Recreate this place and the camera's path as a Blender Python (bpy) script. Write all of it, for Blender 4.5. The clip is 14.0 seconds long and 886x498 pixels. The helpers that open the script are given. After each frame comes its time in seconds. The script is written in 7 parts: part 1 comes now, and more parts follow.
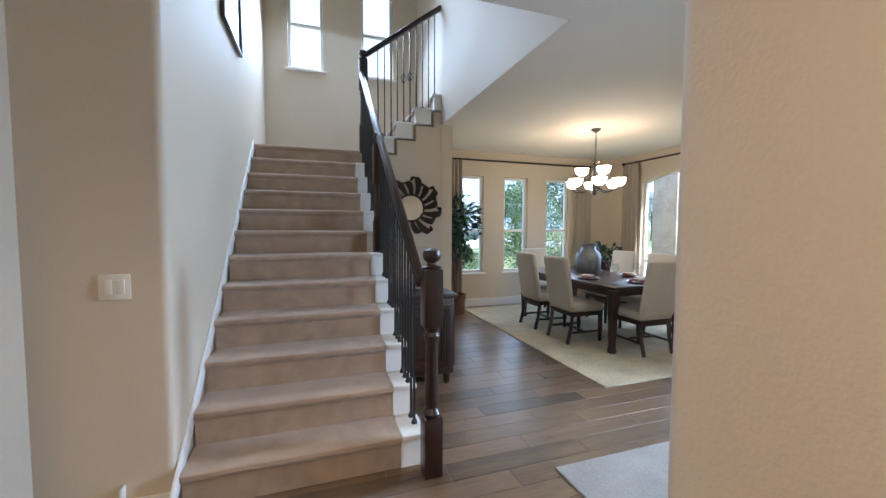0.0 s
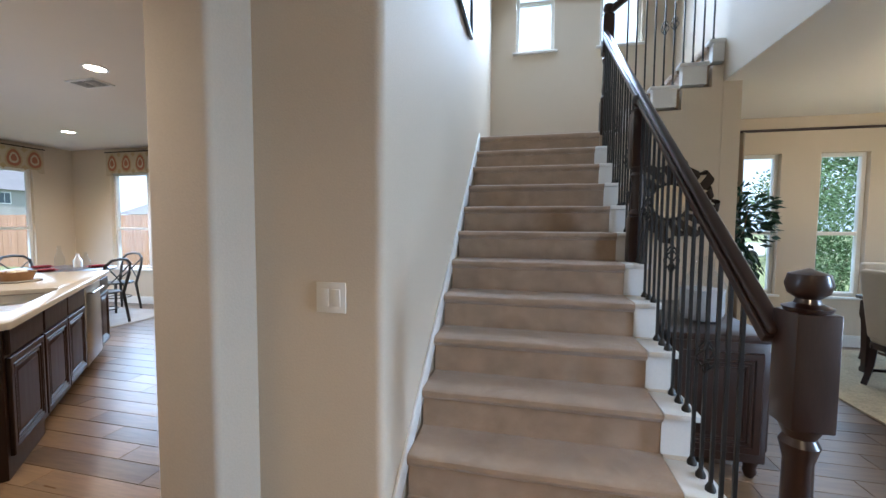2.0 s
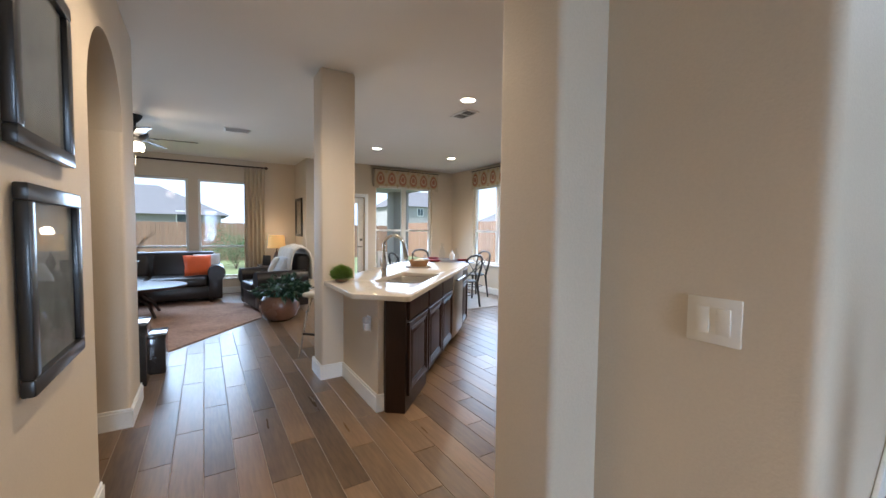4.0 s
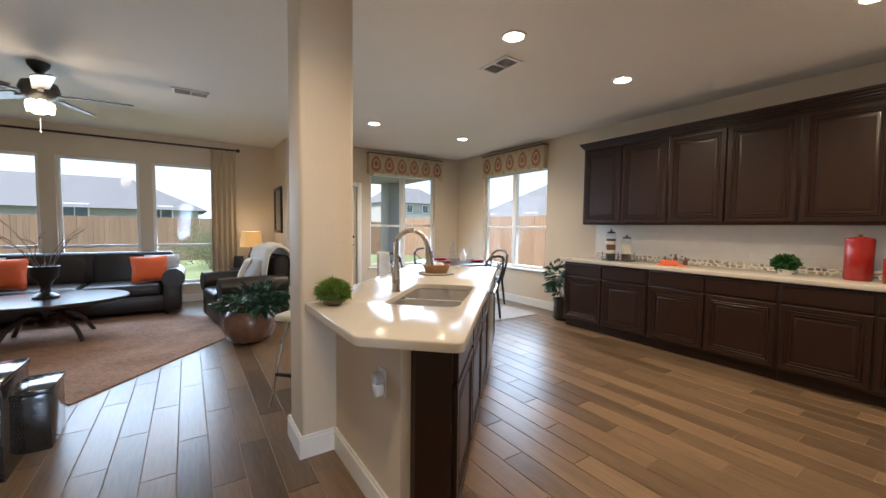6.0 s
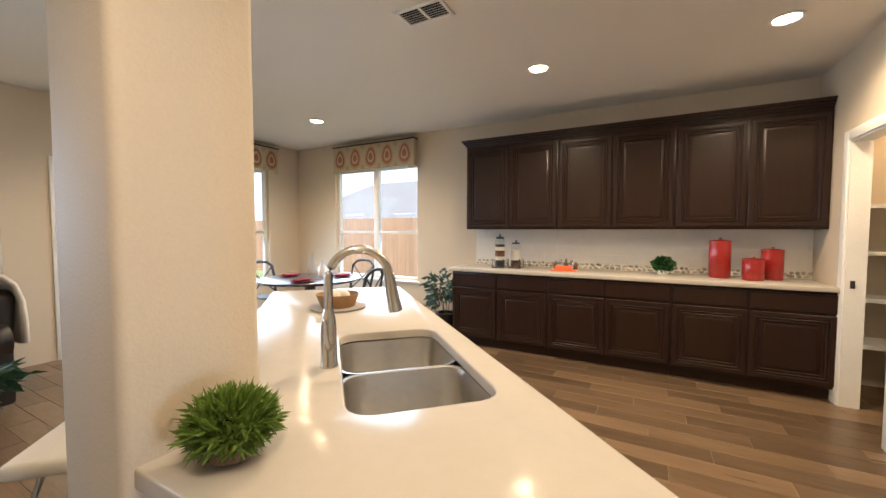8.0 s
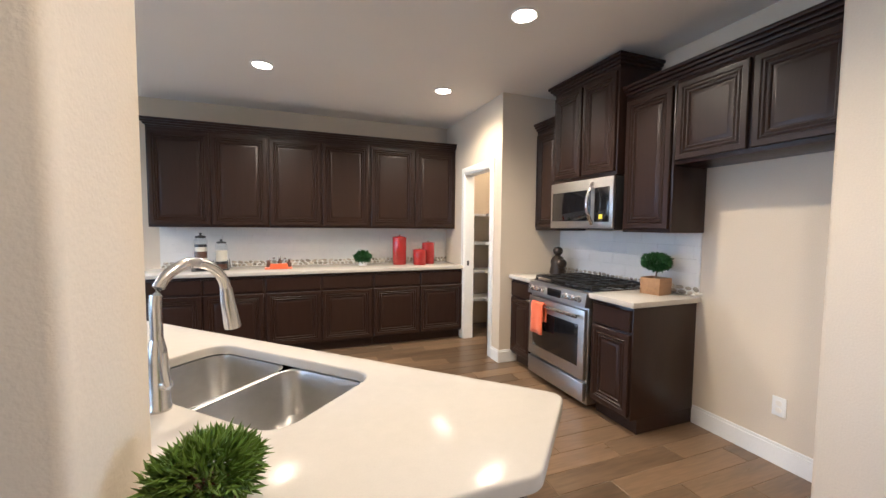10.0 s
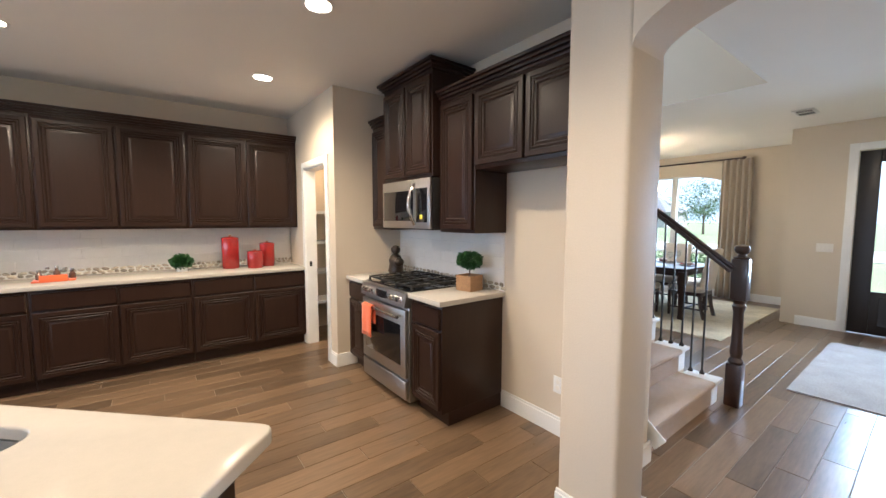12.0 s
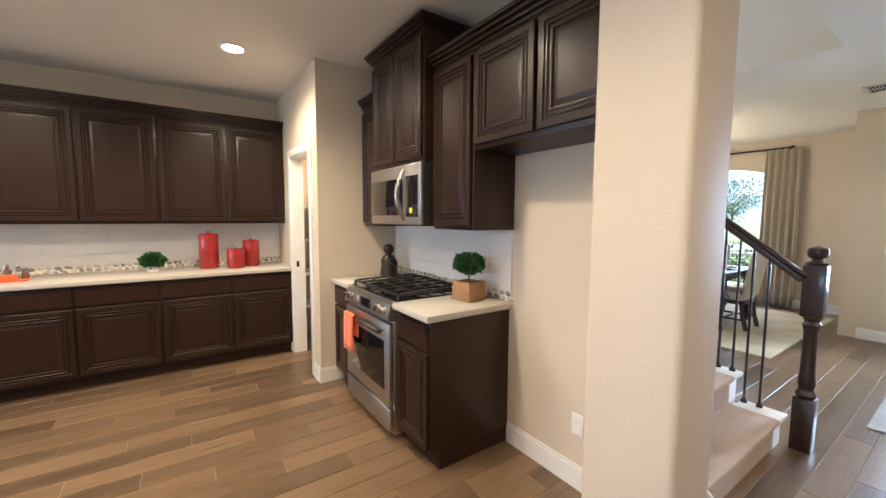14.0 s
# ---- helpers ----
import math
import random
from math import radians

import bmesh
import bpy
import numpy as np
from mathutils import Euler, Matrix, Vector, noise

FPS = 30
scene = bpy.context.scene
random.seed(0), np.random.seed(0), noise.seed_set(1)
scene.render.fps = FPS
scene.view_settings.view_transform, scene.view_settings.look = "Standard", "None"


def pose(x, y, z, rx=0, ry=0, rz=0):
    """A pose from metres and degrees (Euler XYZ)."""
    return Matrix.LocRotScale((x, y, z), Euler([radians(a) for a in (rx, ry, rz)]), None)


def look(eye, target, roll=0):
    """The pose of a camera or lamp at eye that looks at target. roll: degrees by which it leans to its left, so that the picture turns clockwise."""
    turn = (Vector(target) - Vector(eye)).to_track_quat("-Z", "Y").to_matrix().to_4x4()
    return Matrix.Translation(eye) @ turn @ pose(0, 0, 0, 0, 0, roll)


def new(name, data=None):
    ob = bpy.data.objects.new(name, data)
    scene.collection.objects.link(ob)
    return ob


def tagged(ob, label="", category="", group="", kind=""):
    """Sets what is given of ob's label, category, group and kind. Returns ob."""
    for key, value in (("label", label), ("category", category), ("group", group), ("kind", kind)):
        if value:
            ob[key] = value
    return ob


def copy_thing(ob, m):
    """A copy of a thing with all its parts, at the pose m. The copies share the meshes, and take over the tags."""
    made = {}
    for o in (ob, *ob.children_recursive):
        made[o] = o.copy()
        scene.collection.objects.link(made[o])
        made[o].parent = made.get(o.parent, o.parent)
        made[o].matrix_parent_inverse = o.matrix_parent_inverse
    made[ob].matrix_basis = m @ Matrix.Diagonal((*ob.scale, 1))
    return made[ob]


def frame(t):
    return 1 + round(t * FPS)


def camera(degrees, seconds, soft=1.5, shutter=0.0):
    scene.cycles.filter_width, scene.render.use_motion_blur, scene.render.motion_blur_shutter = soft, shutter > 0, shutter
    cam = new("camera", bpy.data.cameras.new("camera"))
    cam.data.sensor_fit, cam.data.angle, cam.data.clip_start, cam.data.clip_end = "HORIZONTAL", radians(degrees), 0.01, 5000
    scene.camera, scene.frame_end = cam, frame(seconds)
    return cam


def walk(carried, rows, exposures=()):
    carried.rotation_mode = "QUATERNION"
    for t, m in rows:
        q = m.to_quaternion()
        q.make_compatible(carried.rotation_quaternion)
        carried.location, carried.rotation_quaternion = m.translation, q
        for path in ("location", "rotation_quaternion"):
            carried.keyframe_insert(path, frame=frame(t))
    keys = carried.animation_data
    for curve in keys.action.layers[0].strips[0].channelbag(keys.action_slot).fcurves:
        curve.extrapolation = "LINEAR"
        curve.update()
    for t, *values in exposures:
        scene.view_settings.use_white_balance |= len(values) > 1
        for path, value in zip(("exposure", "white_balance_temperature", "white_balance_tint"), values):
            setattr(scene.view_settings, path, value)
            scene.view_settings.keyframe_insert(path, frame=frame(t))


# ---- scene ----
cam = camera(98.7, 14.0)
PATH = [
    (0, (0.864, -3.143, 1.397), (1.5, -1.25, 1.285), 0.2),
    (0.5, (0.817, -2.925, 1.368), (1.305, -0.989, 1.255), 0.1),
    (1, (0.737, -2.711, 1.379), (1.114, -0.75, 1.265), 0.2),
    (1.5, (0.75, -2.545, 1.375), (0.874, -0.553, 1.264), 0.2),
    (2, (0.72, -2.359, 1.391), (0.291, -0.409, 1.278), 0.4),
    (2.2, (0.708, -2.295, 1.396), (0.118, -0.387, 1.285), 0.3),
    (2.5, (0.743, -2.242, 1.409), (-0.14, -0.451, 1.295), 0.4),
    (3, (0.768, -2.160, 1.394), (-0.660, -0.765, 1.304), 0.6),
    (3.5, (0.677, -2.173, 1.354), (-0.990, -1.075, 1.261), 0.6),
    (5.8, (-0.693, -1.806, 1.323), (-2.407, -0.781, 1.222), 0.8),
    (6, (-0.787, -1.782, 1.31), (-2.444, -0.669, 1.197), 0.7),
    (6.5, (-1.19, -1.661, 1.313), (-2.692, -0.347, 1.187), 1.0),
    (7, (-1.53, -1.608, 1.332), (-2.903, -0.16, 1.207), 1.3),
    (7.2, (-1.64, -1.601, 1.325), (-2.97, -0.112, 1.215), 0.9),
    (9.3, (-2.573, -1.615, 1.406), (-2.396, 0.374, 1.283), 0.6),
    (9.5, (-2.609, -1.676, 1.404), (-2.267, 0.291, 1.281), 0.5),
    (10, (-2.662, -1.898, 1.403), (-1.954, -0.032, 1.284), 0.5),
    (10.5, (-2.54, -2.035, 1.454), (-1.424, -0.381, 1.312), 0.1),
    (11, (-2.365, -2.083, 1.454), (-1.161, -0.493, 1.306), 0.0),
    (11.5, (-2.198, -2.055, 1.445), (-0.993, -0.466, 1.299), 0.1),
    (12, (-2.147, -2.076, 1.472), (-0.942, -0.488, 1.317), 0.1),
    (12.5, (-2.154, -2.2, 1.467), (-0.95, -0.61, 1.306), 0.2),
    (13, (-2.062, -2.052, 1.504), (-0.882, -0.447, 1.333), 0.1),
    (13.5, (-1.949, -1.879, 1.515), (-0.796, -0.254, 1.339), 0.1),
    (14, (-1.701, -1.738, 1.448), (-0.569, -0.098, 1.281), 0.3),
]
EXPOSURES = [(0.0, 1.35, 5550, 12), (0.5, 0.95, 5300, 11), (1.5, 1.04, 5500, 11), (2.5, 1.42, 5750, 12), (3.5, 1.2, 5800, 12), (6.0, 1.18, 6150, 12), (7.0, 1.34, 6500, 12), (9.5, 1.64, 5850, 13), (10.0, 1.75, 5350, 12), (12.0, 1.72, 5650, 12), (14.0, 1.78, 5850, 12)]
walk(cam, [(t, look(eye, target, roll)) for t, eye, target, roll in PATH], EXPOSURES)

# ---- light ----
CEIL = 2.74
TOP = 5.4
world = bpy.data.worlds.new("sky")
scene.world = world
world.use_nodes = True
wn = world.node_tree.nodes
sky = wn.new("ShaderNodeTexSky")
sky.sky_type, sky.sun_disc = "NISHITA", False
sky.sun_elevation, sky.sun_rotation = radians(48), radians(200)
sky.dust_density, sky.ozone_density = 6.0, 0.3
wn["Background"].inputs[1].default_value = 0.15
# thin bright cloud over most of the sky
where, cloud, cover, veil = wn.new("ShaderNodeTexCoord"), wn.new("ShaderNodeTexNoise"), wn.new("ShaderNodeMapRange"), wn.new("ShaderNodeMix")
cloud.inputs["Scale"].default_value, cloud.inputs["Detail"].default_value = 2.2, 6
cover.inputs["From Min"].default_value, cover.inputs["From Max"].default_value = 0.30, 0.55
cover.inputs["To Min"].default_value, cover.inputs["To Max"].default_value = 0.45, 1.0
veil.data_type = "RGBA"
veil.inputs[7].default_value = (4.4, 5.3, 6.3, 1)
wl = world.node_tree.links
wl.new(where.outputs["Generated"], cloud.inputs["Vector"])
wl.new(cloud.outputs["Fac"], cover.inputs[0])
wl.new(cover.outputs[0], veil.inputs[0])
wl.new(sky.outputs[0], veil.inputs[6])
wl.new(veil.outputs[2], wn["Background"].inputs[0])
sun = new("sun", bpy.data.lights.new("sun", "SUN"))
sun.data.energy, sun.data.angle, sun.data.color = 5.0, radians(3), (1.0, 0.95, 0.88)
sun.matrix_world = look((3, -8, 12), (0, 0, 0))


def area_lamp(name, at, to, w, h, power, colour, gloss=0.05, spread=135):
    lamp = new(name, bpy.data.lights.new(name, "AREA"))
    lamp.data.shape, lamp.data.size, lamp.data.size_y = "RECTANGLE", w, h
    lamp.data.energy, lamp.data.color, lamp.data.spread = power, colour, radians(spread)
    lamp.data.specular_factor = gloss
    lamp.matrix_world = look(at, to)
    return lamp


DAY = (0.62, 0.80, 1.0)
area_lamp("window_light", (-8.42, -3.0, 1.4), (-6.0, -3.0, 0.0), 3.0, 1.9, 42, DAY)
area_lamp("window_light", (-7.36, 1.77, 1.4), (-5.4, 1.77, 0.0), 1.4, 1.6, 15, DAY)
area_lamp("window_light", (-5.78, 2.96, 1.45), (-5.4, 1.0, 0.0), 1.5, 1.6, 20, DAY)
area_lamp("window_light", (6.36, 1.38, 1.3), (4.6, 1.2, 0.0), 1.7, 1.9, 6, DAY)
area_lamp("window_light", (4.4, 2.96, 1.45), (4.2, 1.2, 0.0), 2.1, 1.6, 5, DAY)
area_lamp("window_light", (1.25, 2.8, 4.35), (0.8, -0.2, 0.9), 1.5, 1.3, 38, (0.66, 0.82, 1.0))
area_lamp("window_light", (5.0, -1.88, 1.4), (0.6, -0.7, 0.2), 0.5, 1.6, 15, DAY, 0.05, 90)
WARM = (1.0, 0.77, 0.50)
# the last position is an unseen can, added in the hallway as warm fill
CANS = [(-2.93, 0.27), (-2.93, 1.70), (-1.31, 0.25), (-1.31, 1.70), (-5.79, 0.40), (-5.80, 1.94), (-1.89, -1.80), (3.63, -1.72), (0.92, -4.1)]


def spot_lamp(at, power):
    lamp = new("can_light", bpy.data.lights.new("can_light", "SPOT"))
    lamp.data.energy, lamp.data.color = power, WARM
    lamp.data.spot_size, lamp.data.spot_blend, lamp.data.shadow_soft_size = radians(150), 0.6, 0.06
    lamp.matrix_world = look(at, (at[0], at[1], 0.0))


def point_lamp(at, power, radius, colour=WARM):
    lamp = new("bulb_light", bpy.data.lights.new("bulb_light", "POINT"))
    lamp.data.energy, lamp.data.color, lamp.data.shadow_soft_size = power, colour, radius
    lamp.location = at


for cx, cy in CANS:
    # cy < -4 is the added hallway can, stronger to brighten walls and steps
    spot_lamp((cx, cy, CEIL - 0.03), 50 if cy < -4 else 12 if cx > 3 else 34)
point_lamp((4.5, 1.17, 2.12), 0.9, 0.12)
point_lamp((-5.6, -2.86, 2.2), 3, 0.1)
point_lamp((-8.05, -0.85, 1.25), 2, 0.08)


# ---- materials ----
def material(name, colour, rough=0.5, metal=0.0, vary=0.12, scale=6.0, bump=0.0, fine=90.0, spec=0.5, stretch=(1, 1, 1), island=0.0, coat=0.0, emit=0.0, sheen=0.0):
    """A plain surface with blotches and grain at two scales, and fine relief."""
    m = bpy.data.materials.new(name)
    m.use_nodes = True
    n, l = m.node_tree.nodes, m.node_tree.links
    p = n["Principled BSDF"]
    co = n.new("ShaderNodeTexCoord")
    mp = n.new("ShaderNodeMapping")
    mp.inputs["Scale"].default_value = stretch
    l.new(co.outputs["Object"], mp.inputs[0])
    big, small = n.new("ShaderNodeTexNoise"), n.new("ShaderNodeTexNoise")
    big.inputs["Scale"].default_value, small.inputs["Scale"].default_value = scale, fine
    big.inputs["Detail"].default_value, small.inputs["Detail"].default_value = 4, 3
    l.new(mp.outputs[0], big.inputs["Vector"])
    l.new(mp.outputs[0], small.inputs["Vector"])
    add = n.new("ShaderNodeMath")
    add.operation = "ADD"
    l.new(big.outputs["Fac"], add.inputs[0])
    l.new(small.outputs["Fac"], add.inputs[1])
    value = add.outputs[0]
    if island:
        info = n.new("ShaderNodeObjectInfo")
        shift = n.new("ShaderNodeVectorMath")
        shift.operation = "MULTIPLY_ADD"
        shift.inputs[1].default_value = (41, 23, 17)
        l.new(info.outputs["Random"], shift.inputs[0])
        l.new(mp.outputs[0], shift.inputs[2])
        l.new(shift.outputs[0], big.inputs["Vector"])
        l.new(shift.outputs[0], small.inputs["Vector"])
        geo = n.new("ShaderNodeNewGeometry")
        both = n.new("ShaderNodeMath")
        both.operation = "ADD"
        l.new(info.outputs["Random"], both.inputs[0])
        l.new(geo.outputs["Random Per Island"], both.inputs[1])
        frac = n.new("ShaderNodeMath")
        frac.operation = "FRACT"
        l.new(both.outputs[0], frac.inputs[0])
        mul = n.new("ShaderNodeMath")
        mul.operation = "MULTIPLY_ADD"
        mul.inputs[1].default_value = island
        l.new(frac.outputs[0], mul.inputs[0])
        l.new(value, mul.inputs[2])
        value = mul.outputs[0]
    ramp = n.new("ShaderNodeMapRange")
    ramp.inputs["From Min"].default_value, ramp.inputs["From Max"].default_value = 0.6, 1.4 + island
    ramp.inputs["To Min"].default_value, ramp.inputs["To Max"].default_value = 1 - vary, 1 + vary
    l.new(value, ramp.inputs[0])
    mix = n.new("ShaderNodeMix")
    mix.data_type, mix.blend_type = "RGBA", "MULTIPLY"
    mix.inputs[0].default_value = 1.0
    mix.inputs[6].default_value = (*colour, 1)
    l.new(ramp.outputs[0], mix.inputs[7])
    l.new(mix.outputs[2], p.inputs["Base Color"])
    rr = n.new("ShaderNodeMapRange")
    rr.inputs["To Min"].default_value, rr.inputs["To Max"].default_value = max(rough - 0.07, 0.02), min(rough + 0.09, 1)
    l.new(big.outputs["Fac"], rr.inputs[0])
    l.new(rr.outputs[0], p.inputs["Roughness"])
    p.inputs["Metallic"].default_value = metal
    p.inputs["Specular IOR Level"].default_value = spec
    p.inputs["Coat Weight"].default_value = coat
    p.inputs["Sheen Weight"].default_value = sheen
    if emit:
        p.inputs["Emission Color"].default_value = (*colour, 1)
        p.inputs["Emission Strength"].default_value = emit
    if bump:
        b = n.new("ShaderNodeBump")
        b.inputs["Strength"].default_value, b.inputs["Distance"].default_value = bump, 0.004
        l.new(small.outputs["Fac"], b.inputs["Height"])
        l.new(b.outputs[0], p.inputs["Normal"])
    return m


def glass_material(name, colour=(0.95, 0.98, 1.0), alpha=0.06, rough=0.02):
    """Thin clear glass: mostly transparent, with a real gloss."""
    m = bpy.data.materials.new(name)
    m.use_nodes = True
    n, l = m.node_tree.nodes, m.node_tree.links
    clear, gloss, mix, weight, fres = n.new("ShaderNodeBsdfTransparent"), n.new("ShaderNodeBsdfGlossy"), n.new("ShaderNodeMixShader"), n.new("ShaderNodeLayerWeight"), n.new("ShaderNodeMath")
    clear.inputs[0].default_value = (*colour, 1)
    gloss.inputs["Roughness"].default_value = rough
    fres.operation = "POWER"
    fres.inputs[1].default_value = 5.0
    low = n.new("ShaderNodeMath")
    low.operation = "MULTIPLY_ADD"
    low.inputs[1].default_value, low.inputs[2].default_value = 0.7, 0.015
    l.new(weight.outputs["Facing"], fres.inputs[0])
    l.new(fres.outputs[0], low.inputs[0])
    l.new(low.outputs[0], mix.inputs[0])
    l.new(clear.outputs[0], mix.inputs[1])
    l.new(gloss.outputs[0], mix.inputs[2])
    l.new(mix.outputs[0], n["Material Output"].inputs[0])
    return m


M = {}
M["wall"] = material("tan_wall_paint", (0.63, 0.54, 0.42), 0.62, vary=0.04, scale=1.5, bump=0.25, fine=130)
M["ceiling"] = material("ceiling_paint", (0.80, 0.77, 0.72), 0.8, vary=0.03, scale=1.2, bump=0.3, fine=150)
M["white"] = material("white_trim_paint", (0.80, 0.79, 0.76), 0.35, vary=0.04, scale=4, bump=0.05)
M["plank"] = material("wood_look_plank", (0.155, 0.100, 0.058), 0.30, vary=0.68, scale=2.6, fine=15, bump=0.07, stretch=(0.5, 4.5, 4.5), island=0.9)
M["grout"] = material("grout", (0.32, 0.27, 0.21), 0.85, vary=0.15, bump=0.2)
M["carpet"] = material("stair_carpet", (0.42, 0.30, 0.205), 0.95, vary=0.26, scale=9, bump=1.0, fine=420, spec=0.1, sheen=0.5)
M["cab"] = material("espresso_cabinet_wood", (0.024, 0.0108, 0.0068), 0.34, vary=0.25, scale=5, fine=40, bump=0.006, stretch=(8, 8, 0.7), coat=0.03, spec=0.34)
M["glaze"] = material("dark_glaze", (0.020, 0.011, 0.008), 0.4, vary=0.2)
M["quartz"] = material("white_quartz", (0.50, 0.465, 0.415), 0.14, vary=0.03, scale=30, fine=220, spec=0.08)
M["steel"] = material("brushed_steel", (0.50, 0.485, 0.46), 0.36, metal=1.0, vary=0.08, scale=3, fine=60, stretch=(1, 14, 14))
M["chrome"] = material("brushed_nickel", (0.60, 0.58, 0.55), 0.24, metal=1.0, vary=0.05)
M["black"] = material("black_iron", (0.014, 0.013, 0.012), 0.45, vary=0.2, bump=0.1)
M["blackglass"] = material("black_oven_glass", (0.008, 0.008, 0.009), 0.06, vary=0.05, coat=0.5)
M["tile"] = material("white_backsplash_tile", (0.76, 0.74, 0.70), 0.18, vary=0.05, scale=8, island=0.15)
M["darkwood"] = material("dark_stained_wood", (0.026, 0.010, 0.0065), 0.30, vary=0.3, scale=4, fine=50, stretch=(6, 6, 0.6), coat=0.2, bump=0.008)
M["linen"] = material("cream_linen", (0.55, 0.50, 0.42), 0.9, vary=0.08, scale=8, fine=300, bump=0.4, sheen=0.3)
M["leather"] = material("black_leather", (0.017, 0.013, 0.012), 0.34, vary=0.25, scale=7, fine=160, bump=0.1)
M["orange"] = material("orange_fabric", (0.75, 0.13, 0.035), 0.9, vary=0.1, scale=10, fine=260, bump=0.4, sheen=0.3)
M["red"] = material("red_glazed_ceramic", (0.32, 0.018, 0.015), 0.22, vary=0.25, scale=9, coat=0.5)
M["curtain"] = material("taupe_curtain", (0.36, 0.30, 0.225), 0.85, vary=0.08, scale=5, fine=240, bump=0.3, sheen=0.3)
M["sheer"] = material("gold_curtain", (0.50, 0.41, 0.28), 0.85, vary=0.08, scale=5, fine=240, bump=0.3, sheen=0.3)
M["rug_d"] = material("cream_rug", (0.56, 0.50, 0.365), 0.95, vary=0.32, scale=3.2, fine=60, bump=0.7, spec=0.1)
M["rug_l"] = material("rust_faded_rug", (0.34, 0.22, 0.165), 0.95, vary=0.42, scale=2.4, fine=40, bump=0.7, spec=0.1)
M["mat"] = material("grey_entry_rug", (0.38, 0.355, 0.33), 0.95, vary=0.2, scale=4, fine=80, bump=0.6, spec=0.1)
M["leaf"] = material("green_leaf", (0.025, 0.095, 0.022), 0.45, vary=0.45, scale=8, island=0.5)
M["tree_leaf"] = material("sunlit_tree_leaf", (0.06, 0.115, 0.04), 0.6, vary=0.4, scale=3, island=0.5)
M["leaf_dark"] = material("dark_green_leaf", (0.016, 0.060, 0.034), 0.4, vary=0.4, scale=8, island=0.5)
M["grassblade"] = material("grass_blade", (0.12, 0.20, 0.025), 0.5, vary=0.4, scale=8, island=0.5)
M["lawn"] = material("lawn", (0.14, 0.165, 0.07), 0.95, vary=0.3, scale=0.6, fine=14, bump=0.5)
M["fence"] = material("cedar_fence", (0.25, 0.15, 0.095), 0.8, vary=0.3, scale=2, fine=30, stretch=(6, 6, 0.5), island=0.4)
M["brick"] = material("pale_brick", (0.42, 0.36, 0.31), 0.9, vary=0.3, scale=5, fine=30, bump=0.4)
M["roof"] = material("grey_shingles", (0.125, 0.12, 0.125), 0.9, vary=0.25, scale=3, fine=20, bump=0.4)
M["road"] = material("pale_concrete_road", (0.35, 0.34, 0.32), 0.9, vary=0.15, scale=1)
M["bark"] = material("bark", (0.12, 0.085, 0.06), 0.9, vary=0.3, bump=0.6)
M["glass"] = glass_material("window_glass")
M["clear"] = glass_material("clear_glassware", (0.93, 0.95, 0.96))
M["bulb"] = material("frosted_lamp_glass", (1.0, 0.82, 0.58), 0.4, vary=0.02, emit=3.2)
M["can"] = material("lit_can_lens", (1.0, 0.84, 0.6), 0.4, vary=0.02, emit=14.0)
M["shade"] = material("linen_lampshade", (1.0, 0.60, 0.22), 0.8, vary=0.05, emit=0.14)
M["plastic"] = material("almond_switch_plate", (0.80, 0.765, 0.69), 0.35, vary=0.02)
M["cream"] = material("cream_throw", (0.66, 0.60, 0.50), 0.95, vary=0.12, scale=9, fine=180, bump=0.7, sheen=0.4)
M["stripe"] = material("pale_grey_fabric", (0.52, 0.52, 0.53), 0.9, vary=0.2, scale=12, fine=160, bump=0.4)
M["bronze"] = material("brown_glazed_pot", (0.135, 0.065, 0.042), 0.25, vary=0.45, scale=3.5, coat=0.4)
M["tanwood"] = material("pale_wood_box", (0.30, 0.165, 0.075), 0.6, vary=0.25, scale=6, fine=60, stretch=(1, 8, 8))
M["galv"] = material("galvanised_grey", (0.25, 0.27, 0.29), 0.4, metal=0.6, vary=0.3, scale=7)
M["frame"] = material("black_picture_frame", (0.02, 0.018, 0.016), 0.3, vary=0.2, coat=0.2)
M["paper"] = material("grey_print", (0.20, 0.20, 0.19), 0.35, vary=0.5, scale=5, fine=20)
M["mirror"] = material("mirror_glass", (0.55, 0.53, 0.50), 0.06, metal=1.0, vary=0.0)
M["pebble"] = material("mosaic_pebble", (0.42, 0.37, 0.30), 0.25, vary=0.65, scale=8, island=1.2, coat=0.3)
M["print"] = material("valance_cream", (0.52, 0.44, 0.32), 0.9, vary=0.06, fine=260, bump=0.3)
M["medallion"] = material("valance_rust", (0.36, 0.145, 0.085), 0.9, vary=0.2, fine=200, bump=0.3)
M["gold"] = material("valance_gold", (0.46, 0.36, 0.21), 0.9, vary=0.15, fine=200, bump=0.3)
M["grey_house"] = material("pale_siding", (0.30, 0.285, 0.265), 0.85, vary=0.1, scale=1)
M["bronze_leaf"] = material("dark_bronze_leaf", (0.035, 0.024, 0.017), 0.38, metal=0.5, vary=0.4, scale=9, bump=0.1)
M["darkstone"] = material("black_stone", (0.022, 0.022, 0.024), 0.12, vary=0.3, coat=0.4)
M["teal"] = material("dark_window", (0.06, 0.08, 0.09), 0.1, vary=0.1)
M["plate"] = material("white_china", (0.75, 0.74, 0.72), 0.2, vary=0.03, coat=0.4)
M["napkin"] = material("dark_red_napkin", (0.22, 0.02, 0.025), 0.9, vary=0.2, fine=200, bump=0.3)
M["door"] = material("black_brown_door", (0.022, 0.017, 0.016), 0.35, vary=0.2, fine=40, stretch=(6, 6, 0.6))
M["wire"] = material("white_wire", (0.75, 0.75, 0.74), 0.4, vary=0.03)
